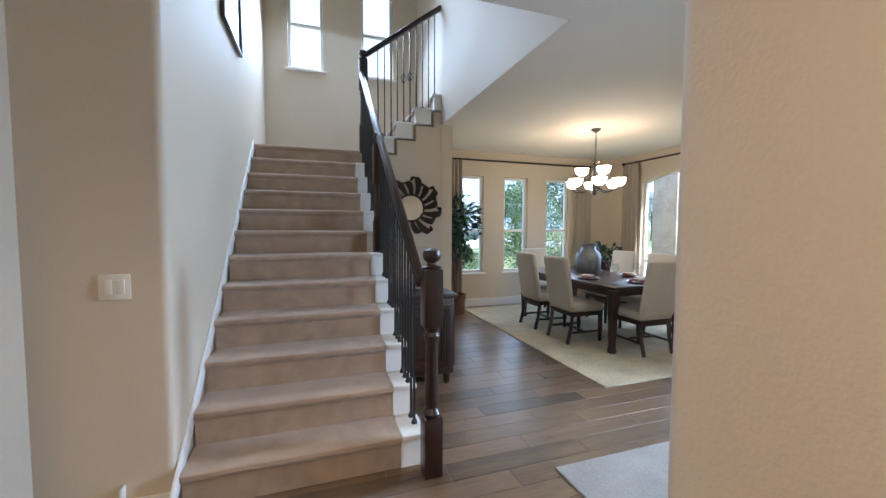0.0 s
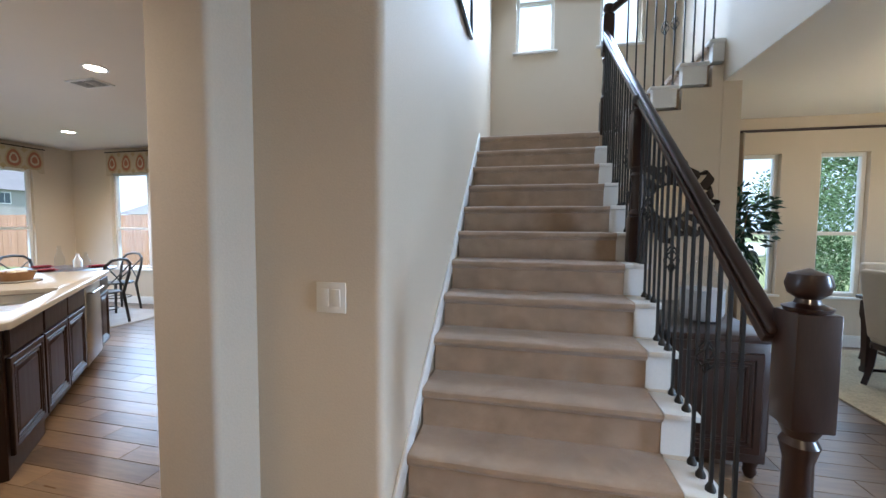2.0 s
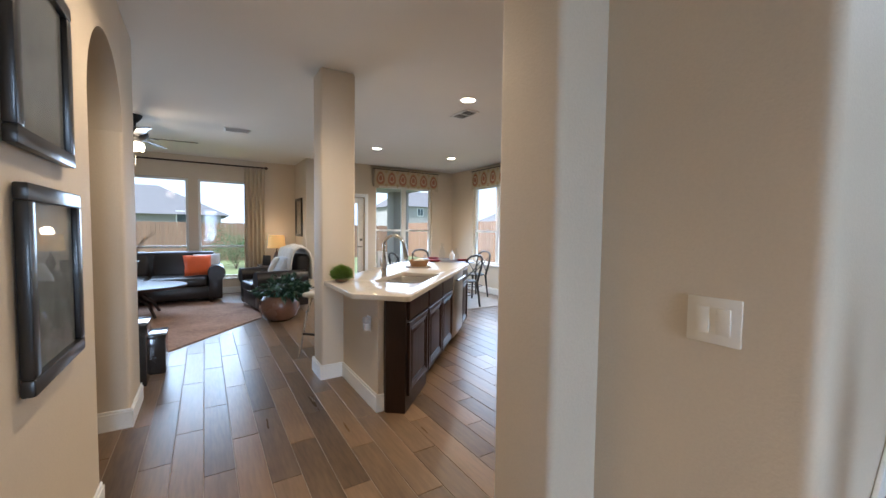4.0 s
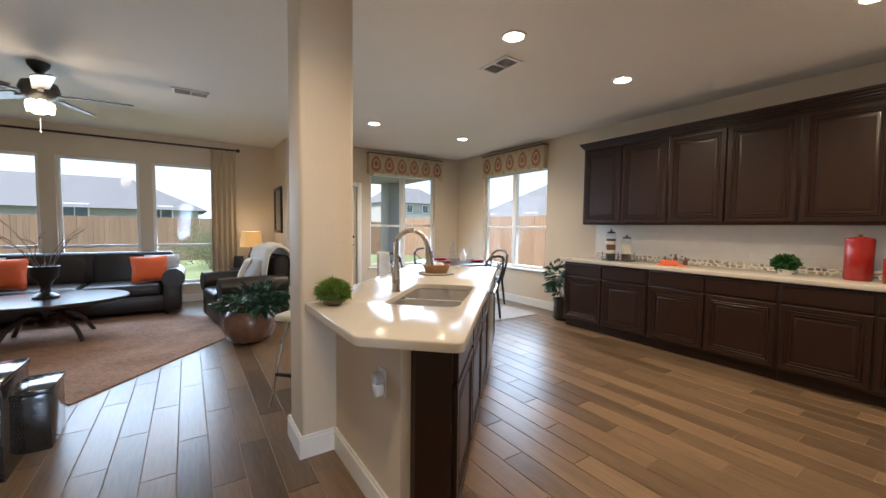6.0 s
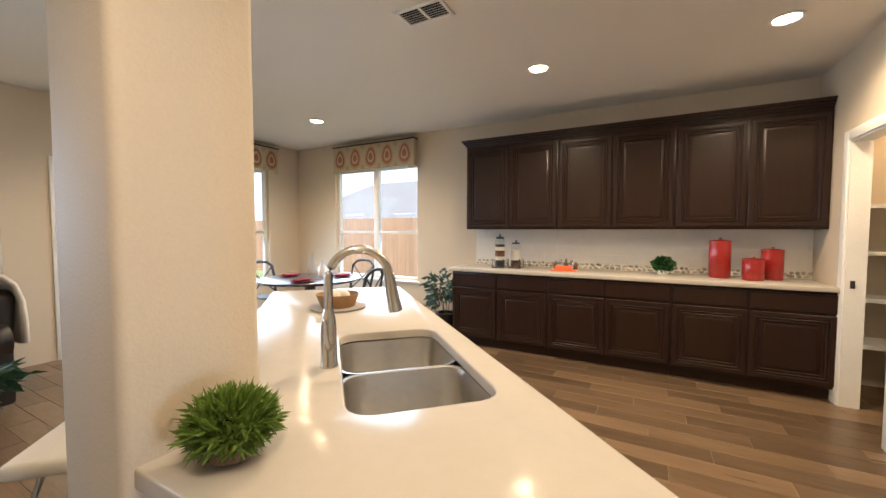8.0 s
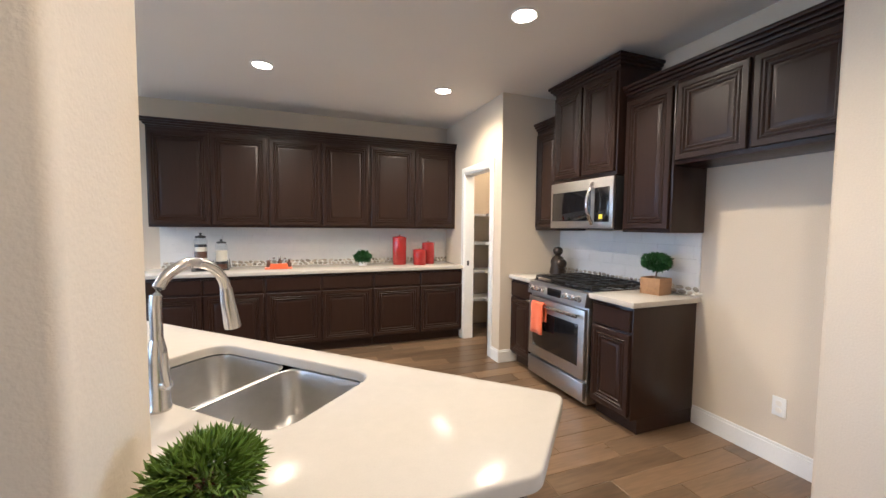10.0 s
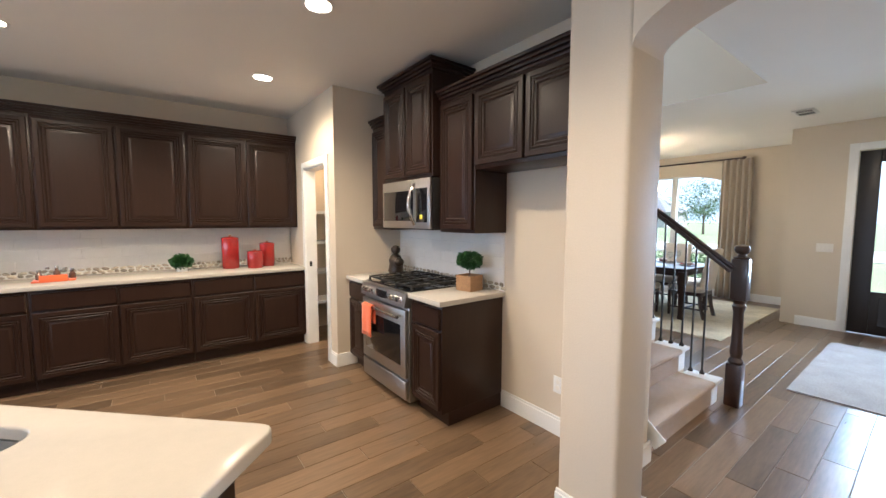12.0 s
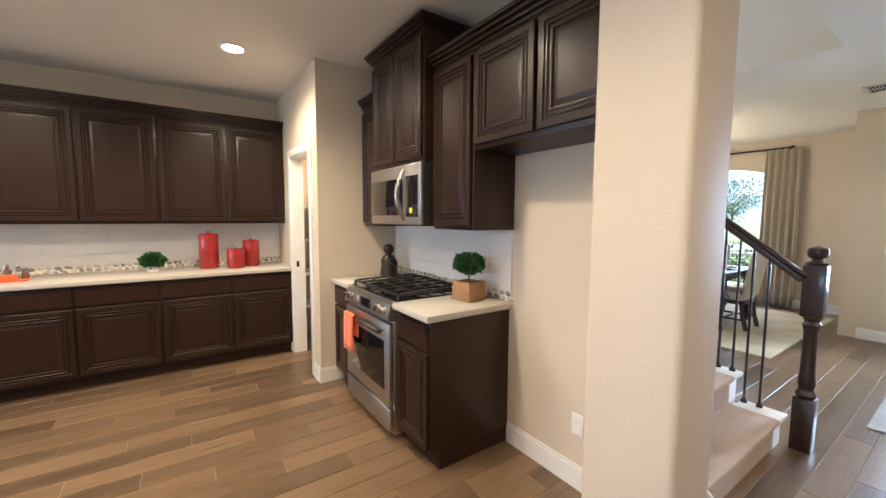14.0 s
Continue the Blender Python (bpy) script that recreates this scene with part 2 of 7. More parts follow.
M["twig"] = material("dry_twig", (0.16, 0.12, 0.09), 0.8, vary=0.2)


# ---- mesh helpers ----
class Shape:
    """Collects bevelled boxes, tubes and turned forms into one bmesh."""

    def __init__(self):
        self.bm = bmesh.new()

    def _take(self, bm, m=None, smooth=True):
        if m is not None:
            bm.transform(m)
        if smooth:
            for f in bm.faces:
                f.smooth = True
        me = bpy.data.meshes.new("t")
        bm.to_mesh(me)
        bm.free()
        self.bm.from_mesh(me)
        bpy.data.meshes.remove(me)
        return self

    def box(self, x0, y0, z0, x1, y1, z1, bevel=0.0, seg=2, m=None):
        bm = bmesh.new()
        bmesh.ops.create_cube(bm, size=1)
        for v in bm.verts:
            v.co = (x0 + (v.co.x + 0.5) * (x1 - x0), y0 + (v.co.y + 0.5) * (y1 - y0), z0 + (v.co.z + 0.5) * (z1 - z0))
        if bevel:
            bevel = min(bevel, 0.45 * min(abs(x1 - x0), abs(y1 - y0), abs(z1 - z0)))
            bmesh.ops.bevel(bm, geom=list(bm.edges), offset=bevel, segments=seg, profile=0.5, affect="EDGES")
            bm.normal_update()
            for f in bm.faces:
                f.smooth = max(abs(c) for c in f.normal) < 0.9995
        return self._take(bm, m, False)

    def prism(self, poly, z0, z1, bevel=0.0, m=None):
        """A flat outline in x and y, raised from z0 to z1."""
        bm = bmesh.new()
        lo = [bm.verts.new((x, y, z0)) for x, y in poly]
        hi = [bm.verts.new((x, y, z1)) for x, y in poly]
        k = len(poly)
        bm.faces.new(lo[::-1])
        bm.faces.new(hi)
        for i in range(k):
            bm.faces.new((lo[i], lo[(i + 1) % k], hi[(i + 1) % k], hi[i]))
        bmesh.ops.recalc_face_normals(bm, faces=bm.faces)
        if bevel:
            bmesh.ops.bevel(bm, geom=list(bm.edges), offset=bevel, segments=2, profile=0.5, affect="EDGES")
        return self._take(bm, m)

    def lathe(self, prof, at=(0, 0, 0), seg=24, m=None):
        """A turned form: pairs of radius and height."""
        bm = bmesh.new()
        rings = []
        for r, z in prof:
            rings.append([bm.verts.new((r * math.cos(2 * math.pi * i / seg), r * math.sin(2 * math.pi * i / seg), z)) for i in range(seg)])
        for a, b in zip(rings, rings[1:]):
            for i in range(seg):
                bm.faces.new((a[i], a[(i + 1) % seg], b[(i + 1) % seg], b[i]))
        if prof[0][0] > 1e-4:
            bm.faces.new(rings[0][::-1])
        if prof[-1][0] > 1e-4:
            bm.faces.new(rings[-1])
        bmesh.ops.remove_doubles(bm, verts=bm.verts, dist=1e-5)
        t = Matrix.Translation(at)
        return self._take(bm, t if m is None else m @ t)

    def tube(self, pts, r, seg=8, r1=None, flat=1.0):
        """A round bar along points, from radius r to r1."""
        bm = bmesh.new()
        pts = [Vector(p) for p in pts]
        rings = []
        for i, p in enumerate(pts):
            d = (pts[min(i + 1, len(pts) - 1)] - pts[max(i - 1, 0)]).normalized()
            side = d.cross(Vector((0, 0, 1)) if abs(d.z) < 0.95 else Vector((1, 0, 0))).normalized()
            up = side.cross(d).normalized()
            rad = r if r1 is None else r + (r1 - r) * i / max(len(pts) - 1, 1)
            rings.append([bm.verts.new(p + rad * (math.cos(a) * side + flat * math.sin(a) * up)) for a in (2 * math.pi * k / seg for k in range(seg))])
        for a, b in zip(rings, rings[1:]):
            for i in range(seg):
                bm.faces.new((a[i], a[(i + 1) % seg], b[(i + 1) % seg], b[i]))
        bm.faces.new(rings[0][::-1])
        bm.faces.new(rings[-1])
        bmesh.ops.recalc_face_normals(bm, faces=bm.faces)
        return self._take(bm)

    def ball(self, c, r, seg=14, m=None):
        bm = bmesh.new()
        bmesh.ops.create_uvsphere(bm, u_segments=seg, v_segments=max(seg // 2, 6), radius=1)
        rr = r if isinstance(r, tuple) else (r, r, r)
        t = Matrix.Translation(c) @ Matrix.Diagonal((*rr, 1))
        return self._take(bm, t if m is None else m @ t)

    def cushion(self, w, d, h, puff=0.5, m=None, n=10):
        """A soft pad w by d by h, full in the middle and thin at its edges."""
        bm = bmesh.new()
        grid = {}
        for s in (1, -1):
            for i in range(n + 1):
                for j in range(n + 1):
                    u, v = 2 * i / n - 1, 2 * j / n - 1
                    if s < 0 and (i in (0, n) or j in (0, n)):
                        grid[s, i, j] = grid[1, i, j]
                        continue
                    full = ((1 - u**4) * (1 - v**4)) ** puff
                    pinch = 1 - 0.07 * (1 - abs(u)) * (abs(v) ** 3) - 0.0
                    pin2 = 1 - 0.07 * (1 - abs(v)) * (abs(u) ** 3)
                    grid[s, i, j] = bm.verts.new((u * w / 2 * pin2, v * d / 2 * pinch, s * h / 2 * full))
            for i in range(n):
                for j in range(n):
                    q = [grid[s, i, j], grid[s, i + 1, j], grid[s, i + 1, j + 1], grid[s, i, j + 1]]
                    bm.faces.new(q if s > 0 else q[::-1])
        return self._take(bm, m)


def mesh_object(name, shape, mat, smooth=True):
    me = bpy.data.meshes.new(name)
    shape.bm.to_mesh(me)
    shape.bm.free()
    me.materials.append(mat)
    if smooth:
        me.set_sharp_from_angle(angle=radians(38))
    else:
        for p in me.polygons:
            p.use_smooth = False
    return new(name, me)


def part(name, shape, mat, parent, label=""):
    ob = mesh_object(name, shape, mat)
    ob.parent = parent
    return tagged(ob, label) if label else ob


def thing(name, label, category, m=None, group="", kind=""):
    ob = new(name)
    ob.empty_display_size = 0.1
    if m is not None:
        ob.matrix_basis = m
    return tagged(ob, label, category, group, kind)


def whole(name, shape, mat, label, category, group="", kind="", m=None):
    ob = mesh_object(name, shape, mat)
    if m is not None:
        ob.matrix_basis = m
    return tagged(ob, label, category, group, kind)


def structure(name, shape, mat, label, category):
    return whole(name, shape, mat, label, category, kind="structure")


# ---- walls ----
def rounded(poly, radii, seg=6):
    out = []
    k = len(poly)
    for i in range(k):
        p, a, b = Vector(poly[i]), Vector(poly[i - 1]), Vector(poly[(i + 1) % k])
        r = radii[i]
        if r <= 0:
            out.append(tuple(p))
            continue
        da, db = (a - p).normalized(), (b - p).normalized()
        for j in range(seg + 1):
            f = j / seg
            q = (1 - f) ** 2 * (p + da * r) + 2 * f * (1 - f) * p + f * f * (p + db * r)
            out.append(tuple(q))
    return out


def wall(name, axis, a, b, lo, hi, openings=(), z0=0.0, z1=CEIL, label="tan painted wall with orange-peel texture", round_ends=0.0):
    """A wall whose thickness runs from a to b along axis, its length from lo to hi, with openings (from, to, bottom, top)."""
    s = Shape()

    def piece(p, q, u, v):
        if q - p > 1e-3 and v - u > 1e-3:
            if axis == "x":
                s.box(a, p, u, b, q, v)
            else:
                s.box(p, a, u, q, b, v)

    at = lo
    for p, q, u, v in sorted(openings):
        piece(at, p, z0, z1)
        piece(p, q, z0, u)
        piece(p, q, v, z1)
        at = q
    piece(at, hi, z0, z1)
    return structure(name, s, M["wall"], label, "wall")


def baseboard(points, h=0.13, t=0.016):
    """A white skirting along points on a wall's foot, on the left of the way."""
    s = Shape()
    for (x0, y0), (x1, y1) in zip(points, points[1:]):
        d = Vector((x1 - x0, y1 - y0, 0))
        length = d.length
        m = Matrix.Translation((x0, y0, 0)) @ Matrix.Rotation(math.atan2(d.y, d.x), 4, "Z")
        s.box(-0.0, 0.0, 0.0, length, t, h - 0.02, 0.0, m=m)
        s.box(-0.0, 0.0, h - 0.02, length, t * 0.6, h, 0.003, m=m)
    return structure("baseboard", s, M["white"], "white painted wooden skirting board along the wall", "baseboard")


def window(name, axis, plane, out, lo, hi, z0, z1, halves=2, rail=None, sill=True, arch=0.0):
    """A white-framed window set in a wall opening; plane is the room side, out the way to the outdoors."""
    top = thing(name, "white-framed sash window with clear panes", "window", kind="structure")

    def bx(s, p, q, u, v, d0, d1, bevel=0.004):
        e, f = plane + out * d0, plane + out * d1
        e, f = min(e, f), max(e, f)
        if axis == "x":
            s.box(e, p, u, f, q, v, bevel)
        else:
            s.box(p, e, u, q, f, v, bevel)

    w = 0.045
    s = Shape()
    bx(s, lo, lo + w, z0, z1, 0.06, 0.12)
    bx(s, hi - w, hi, z0, z1, 0.06, 0.12)
    bx(s, lo + w, hi - w, z0, z0 + w, 0.06, 0.12)
    bx(s, lo + w, hi - w, z1 - w, z1, 0.06, 0.12)
    for k in range(1, halves):
        c = lo + (hi - lo) * k / halves
        bx(s, c - 0.05, c + 0.05, z0 + w, z1 - w, 0.055, 0.125)
    fr = part("window_frame", s, M["white"], top)
    for k in range(halves):
        p = lo + (hi - lo) * k / halves + (w if k == 0 else 0.05)
        q = lo + (hi - lo) * (k + 1) / halves - (w if k == halves - 1 else 0.05)
        if rail:
            s = Shape()
            bx(s, p, q, rail - 0.022, rail + 0.022, 0.065, 0.11)
            part("meeting_rail", s, M["white"], top)
        s = Shape()
        bx(s, p, q, z0 + w, z1 - w, 0.088, 0.092, 0)
        pane = part("pane", s, M["glass"], top)
        pane.visible_shadow = False
    if sill:
        s = Shape()
        bx(s, lo - 0.04, hi + 0.04, z0 - 0.03, z0 - 0.003, -0.035, 0.06, 0.006)
        part("window_sill", s, M["white"], top)
    return top


wall("wall_north", "y", 3.06, 3.22, -7.61, 0.0, [(-6.58, -5.0, 0.62, 2.32)])
wall("wall_pantry_west", "x", -0.74, -0.63, 1.515, 3.06, [(1.74, 2.41, 0, 2.04)])
wall("wall_pantry_south", "y", 1.515, 1.62, -0.63, 0.0)
s = Shape()
s.prism(rounded([(-0.32, -1.06), (0.21, -1.06), (0.21, 3.06), (0.0, 3.06), (0.0, -0.972), (-0.32, -0.972)], [0, 0.035, 0, 0, 0, 0]), 0, TOP)
structure("wall_range", s, M["wall"], "tan wall with a bullnose corner between kitchen and stairs", "wall")
s = Shape()
s.box(-0.585, -1.272, 0, -0.32, -0.972, CEIL, 0.022, 4)
structure("wall_arch_pier", s, M["wall"], "tan bullnose-cornered pier of the hall arch", "wall")


def arch_header(name, axis, a, b, lo, hi, spring, rise, top, steps=20, flat=False, label="tan plastered arched header over the hall"):
    s = Shape()
    mid, half = (lo + hi) / 2, (hi - lo) / 2
    if flat:
        pts = [(lo + (hi - lo) * i / steps, spring + rise * (1 - (2 * i / steps - 1) ** 2)) for i in range(steps + 1)]
    else:
        pts = [(mid - half * math.cos(math.pi * i / steps), spring + rise * math.sin(math.pi * i / steps)) for i in range(steps + 1)]
    bm = bmesh.new()

    def v(u, z, w):
        return bm.verts.new((w, u, z) if axis == "x" else (u, w, z))

    for w0, w1 in ((a, b),):
        A = [v(u, z, w0) for u, z in pts]
        Bv = [v(u, z, w1) for u, z in pts]
        At = [v(u, top, w0) for u, z in pts]
        Bt = [v(u, top, w1) for u, z in pts]
        for i in range(steps):
            bm.faces.new((A[i], A[i + 1], At[i + 1], At[i]))
            bm.faces.new((Bv[i], Bt[i], Bt[i + 1], Bv[i + 1]))
            bm.faces.new((A[i], Bv[i], Bv[i + 1], A[i + 1]))
            bm.faces.new((At[i], At[i + 1], Bt[i + 1], Bt[i]))
    bmesh.ops.recalc_face_normals(bm, faces=bm.faces)
    s._take(bm)
    return structure(name, s, M["wall"], label, "wall")


arch_header("wall_hall_arch", "x", -0.585, -0.32, -2.58, -1.272, 2.17, 0.18, CEIL)
wall("wall_south_hall", "y", -2.73, -2.58, -1.90, 0.35)
s = Shape()
s.prism(rounded([(1.52, -6.0), (1.67, -6.0), (1.67, -2.73), (5.22, -2.73), (5.22, -2.58), (1.52, -2.58)], [0, 0, 0, 0, 0, 0.035]), 0, CEIL)
structure("wall_south_foyer", s, M["wall"], "tan foyer wall with a bullnose corner into the hallway", "wall")
s = Shape()
s.box(-3.26, -2.78, 0, -2.78, -2.58, CEIL, 0.018, 3)
structure("wall_niche_pier", s, M["wall"], "tan pier at the end of the picture wall", "wall")
arch_header("wall_niche_arch", "y", -2.78, -2.58, -2.78, -1.90, 1.95, 0.44, CEIL, label="tan plastered arched opening beside the pictures")
wall("wall_niche_back", "y", -4.6, -4.45, -3.1, -1.9)
wall("wall_niche_east", "x", -1.90, -1.75, -4.6, -2.73)
wall("wall_living_east", "x", -3.26, -3.1, -6.6, -2.78)
wall("wall_living_south", "y", -6.75, -6.6, -8.66, -3.1)
wall("wall_living_west", "x", -8.66, -8.50, -6.6, -0.42, [(-4.50, -3.52, 0.32, 2.30), (-3.35, -2.40, 0.32, 2.30), (-2.24, -1.37, 0.32, 2.30)])
wall("wall_living_north", "y", -0.42, -0.28, -8.66, -7.45)
wall("wall_nook_west", "x", -7.61, -7.45, -0.28, 3.06, [(0.0, 0.80, 0.0, 2.03), (1.05, 2.48, 0.55, 2.32)])
wall("wall_hall_west", "x", 0.20, 0.35, -6.0, -2.73)
wall("wall_hall_end", "y", -6.15, -6.0, 0.20, 1.67)
wall("wall_stair_north", "y", 2.90, 3.06, 0.21, 2.45, [(0.53, 1.02, 3.70, 5.05), (1.57, 2.06, 3.70, 5.05)], z1=TOP)
wall("wall_stair_upper", "x", 2.446, 2.60, -1.004, 3.06, z0=CEIL + 0.003, z1=TOP)
wall("wall_stair_south", "y", -1.15, -0.996, 0.0, 2.446, z0=CEIL + 0.003, z1=TOP)
wall("wall_dining_west", "x", 2.45, 2.60, 1.66, 3.06)
wall("wall_dining_north", "y", 3.06, 3.22, 2.45, 6.62, [(3.27, 3.71, 0.60, 2.31), (4.11, 4.60, 0.60, 2.31), (5.00, 5.50, 0.60, 2.31)])
wall("wall_dining_east", "x", 6.45, 6.62, -0.85, 3.06, [(0.48, 2.26, 0.25, 2.362)])
arch_header("wall_window_arch", "x", 6.452, 6.60, 0.48, 2.26, 2.20, 0.15, 2.3615, flat=True, label="tan plastered shallow arch over the dining window")
wall("wall_foyer_jog", "y", -0.86, -0.70, 5.06, 6.45)
wall("wall_front", "x", 5.06, 5.22, -2.58, -0.86, [(-2.36, -1.36, 0.0, 2.36)])
window("window_1", "y", 3.06, 1, -6.58, -5.0, 0.62, 2.32, 2, 1.33)
window("window_2", "x", -7.45, -1, 1.05, 2.48, 0.55, 2.32, 2, 1.33)
for k, (p, q) in enumerate([(-4.50, -3.52), (-3.35, -2.40), (-2.24, -1.37)]):
    window("window_%d" % (3 + k), "x", -8.50, -1, p, q, 0.32, 2.30, 1, 0.96)
for k, (p, q) in enumerate([(3.27, 3.71), (4.11, 4.60), (5.00, 5.50)]):
    window("window_%d" % (6 + k), "y", 3.06, 1, p, q, 0.60, 2.31, 1, 1.35)
window("window_9", "x", 6.45, 1, 0.48, 2.26, 0.25, 2.36, 2, 0.82)
for k, (p, q) in enumerate([(0.53, 1.02), (1.57, 2.06)]):
    window("window_%d" % (10 + k), "y", 2.90, 1, p, q, 3.70, 5.05, 1, 4.35)

s = Shape()
s.box(-8.66, -6.75, CEIL, 0.0, 3.22, CEIL + 0.12)
s.box(0.0, -6.15, CEIL, 6.62, -1.0, CEIL + 0.12)
s.box(2.45, -1.0, CEIL, 6.62, 3.22, CEIL + 0.12)
structure("ceiling", s, M["ceiling"], "off-white textured ceiling", "ceiling")
s = Shape()
s.box(0.0, -1.15, TOP, 2.6, 3.06, TOP + 0.1)
structure("ceiling_stairwell", s, M["ceiling"], "off-white ceiling above the stairwell", "ceiling")
s = Shape()
s.box(-8.66, -6.75, -0.2, 6.62, 3.22, -0.004)
floor = structure("floor", s, M["grout"], "wood-look plank floor with pale grout joints", "floor")

baseboard([(-0.745, 2.46), (-0.745, 3.0)])
baseboard([(-0.742, 1.512), (-0.742, 1.68)])
baseboard([(0.0, 1.513), (-0.756, 1.513)])
baseboard([(-0.002, -0.972), (-0.002, -0.03)])
baseboard([(0.21, -1.062), (-0.305, -1.062)])
baseboard([(-0.318, -1.062), (-0.318, -1.29)])
baseboard([(-0.302, -1.274), (-0.601, -1.274)])
baseboard([(-0.587, -1.29), (-0.587, -0.972)])
baseboard([(-4.13, 3.058), (-7.45, 3.058)])
baseboard([(-7.448, 3.06), (-7.448, 0.86)])
baseboard([(-7.45, -0.422), (-8.5, -0.422)])
baseboard([(-8.498, -0.42), (-8.498, -6.6)])
baseboard([(-1.90, -2.578), (0.35, -2.578)])
baseboard([(-3.26, -2.578), (-2.765, -2.578)])
baseboard([(-2.778, -2.562), (-2.778, -2.78)])
baseboard([(1.52, -2.578), (5.06, -2.578)])
baseboard([(5.058, -2.58), (5.058, -2.44)])
baseboard([(5.058, -1.28), (5.058, -0.86)])
baseboard([(6.448, -0.70), (6.448, 3.06)], 0.14)
baseboard([(6.45, 3.058), (2.60, 3.058)], 0.14)
baseboard([(2.602, 3.06), (2.602, 1.66)], 0.14)



# ---- the staircase ----
RISE, RUN, Y1 = 0.195, 0.2475, -1.035
SL, SR, ST = 0.212, 1.32, 1.46
stairs = thing("staircase", "carpeted straight staircase with white stringer and landing", "staircase", kind="structure")


def step_mesh(k, landing=False):
    """One carpeted step: riser face, rounded nosing and tread."""
    z, y = RISE * k, Y1 + (k - 1) * RUN
    back = 2.90 if landing else y + RUN + 0.02
    prof = [(y, z - RISE), (y, z - 0.055), (y - 0.018, z - 0.045), (y - 0.030, z - 0.025), (y - 0.026, z - 0.008), (y - 0.012, z), (back, z), (back, z - RISE)]
    sh = Shape()
    right = SR if not landing else 1.40
    bm = bmesh.new()
    n = 9
    rows = []
    for i in range(n + 1):
        x = SL + 0.012 + (right - SL - 0.012) * i / n
        rows.append([bm.verts.new((x, py + (0.006 * noise.noise(Vector((x * 6, k * 3.1, j))) if j in (2, 3, 4, 5) else 0), pz + (0.004 * noise.noise(Vector((x * 7, k, j + 9))) if j in (3, 4, 5) else 0))) for j, (py, pz) in enumerate(prof)])
    for a, b in zip(rows, rows[1:]):
        for j in range(len(prof)):
            bm.faces.new((a[j], a[(j + 1) % len(prof)], b[(j + 1) % len(prof)], b[j]))
    bm.faces.new(rows[0])
    bm.faces.new(rows[-1][::-1])
    bmesh.ops.recalc_face_normals(bm, faces=bm.faces)
    sh._take(bm)
    return sh


for k in range(1, 13):
    part("step", step_mesh(k, k == 12), M["carpet"], stairs, "taupe carpeted step with rounded nosing")
for k in range(1, 12):
    z, y = RISE * k, Y1 + (k - 1) * RUN
    s = Shape()
    s.box(SR, y - 0.004, z - RISE + (0.0 if k == 1 else 0.0), ST - 0.02, y + RUN - 0.006, z - 0.028)
    part("riser_block", s, M["white"], stairs)
    s = Shape()
    s.box(SR + 0.001, y - 0.032, z - 0.027, ST + 0.012, y + RUN - 0.034, z + 0.002, 0.008)
    part("tread_cap", s, M["white"], stairs, "white painted tread end")
s = Shape()
for k in range(2, 12):
    y = Y1 + (k - 1) * RUN
    s.box(SR + 0.01, y - 0.003, 0.0, ST - 0.024, y + RUN - 0.003, RISE * (k - 1))
part("side_wall", s, M["wall"], stairs, "tan wall under the open stair side")
# skirt board that follows the slope on the wall
s = Shape()
a = math.atan2(RISE, RUN)
m = Matrix.Translation((0.212, Y1 - 0.06, 0.08)) @ Matrix.Rotation(a, 4, "X")
s.box(0.0, 0.0, 0.0, 0.012, 3.58, 0.10, 0.002, m=m)
s.box(0.0, Y1 - 0.06, 0.0, 0.012, Y1 + 0.02, 0.20, 0.002)
part("skirt_board", s, M["white"], stairs, "white sloping skirt board against the wall")
s = Shape()
s.box(0.212, 2.885, RISE * 12, 2.45, 2.90, RISE * 12 + 0.12, 0.003)
part("skirt_board", s, M["white"], stairs)
# landing and the upper flight
s = Shape()
s.box(1.40, 1.665, 2.10, 1.62, 2.90, RISE * 12)
part("landing", s, M["carpet"], stairs)
for k in range(1, 5):
    x, z = 1.62 + (k - 1) * 0.245, RISE * 12 + RISE * k
    s = Shape()
    s.box(x - 0.028, 1.74, z - 0.06, x + 0.26, 2.90, z, 0.015)
    s.box(x, 1.74, z - RISE, x + 0.25, 2.90, z - 0.05)
    part("step", s, M["carpet"], stairs, "taupe carpeted step with rounded nosing")
    s = Shape()
    s.box(x - 0.035, 1.645, z - 0.028, x + 0.215 if k < 4 else 2.455, 1.755, z + 0.004, 0.006)
    part("tread_cap", s, M["white"], stairs, "white painted tread end")
    s = Shape()
    s.box(x - 0.004, 1.662, z - RISE + 0.0, x + 0.20, 1.738, z - 0.028)
    part("riser_block", s, M["white"], stairs)
s = Shape()
s.box(1.44, 1.662, 0, 1.62, 1.74, RISE * 12)
for k in range(1, 5):
    x = 1.62 + (k - 1) * 0.245
    s.box(x, 1.664, 0, x + 0.245 if k < 4 else 2.45, 1.74, RISE * 12 + RISE * (k - 1) - 0.03)
structure("wall_under_stairs", s, M["wall"], "tan wall under the upper flight of stairs", "wall")
s = Shape()
s.box(1.42, 1.645, RISE * 12 - 0.03, 1.62, 1.755, RISE * 12 + 0.004, 0.006)
part("tread_cap", s, M["white"], stairs, "white painted landing edge")


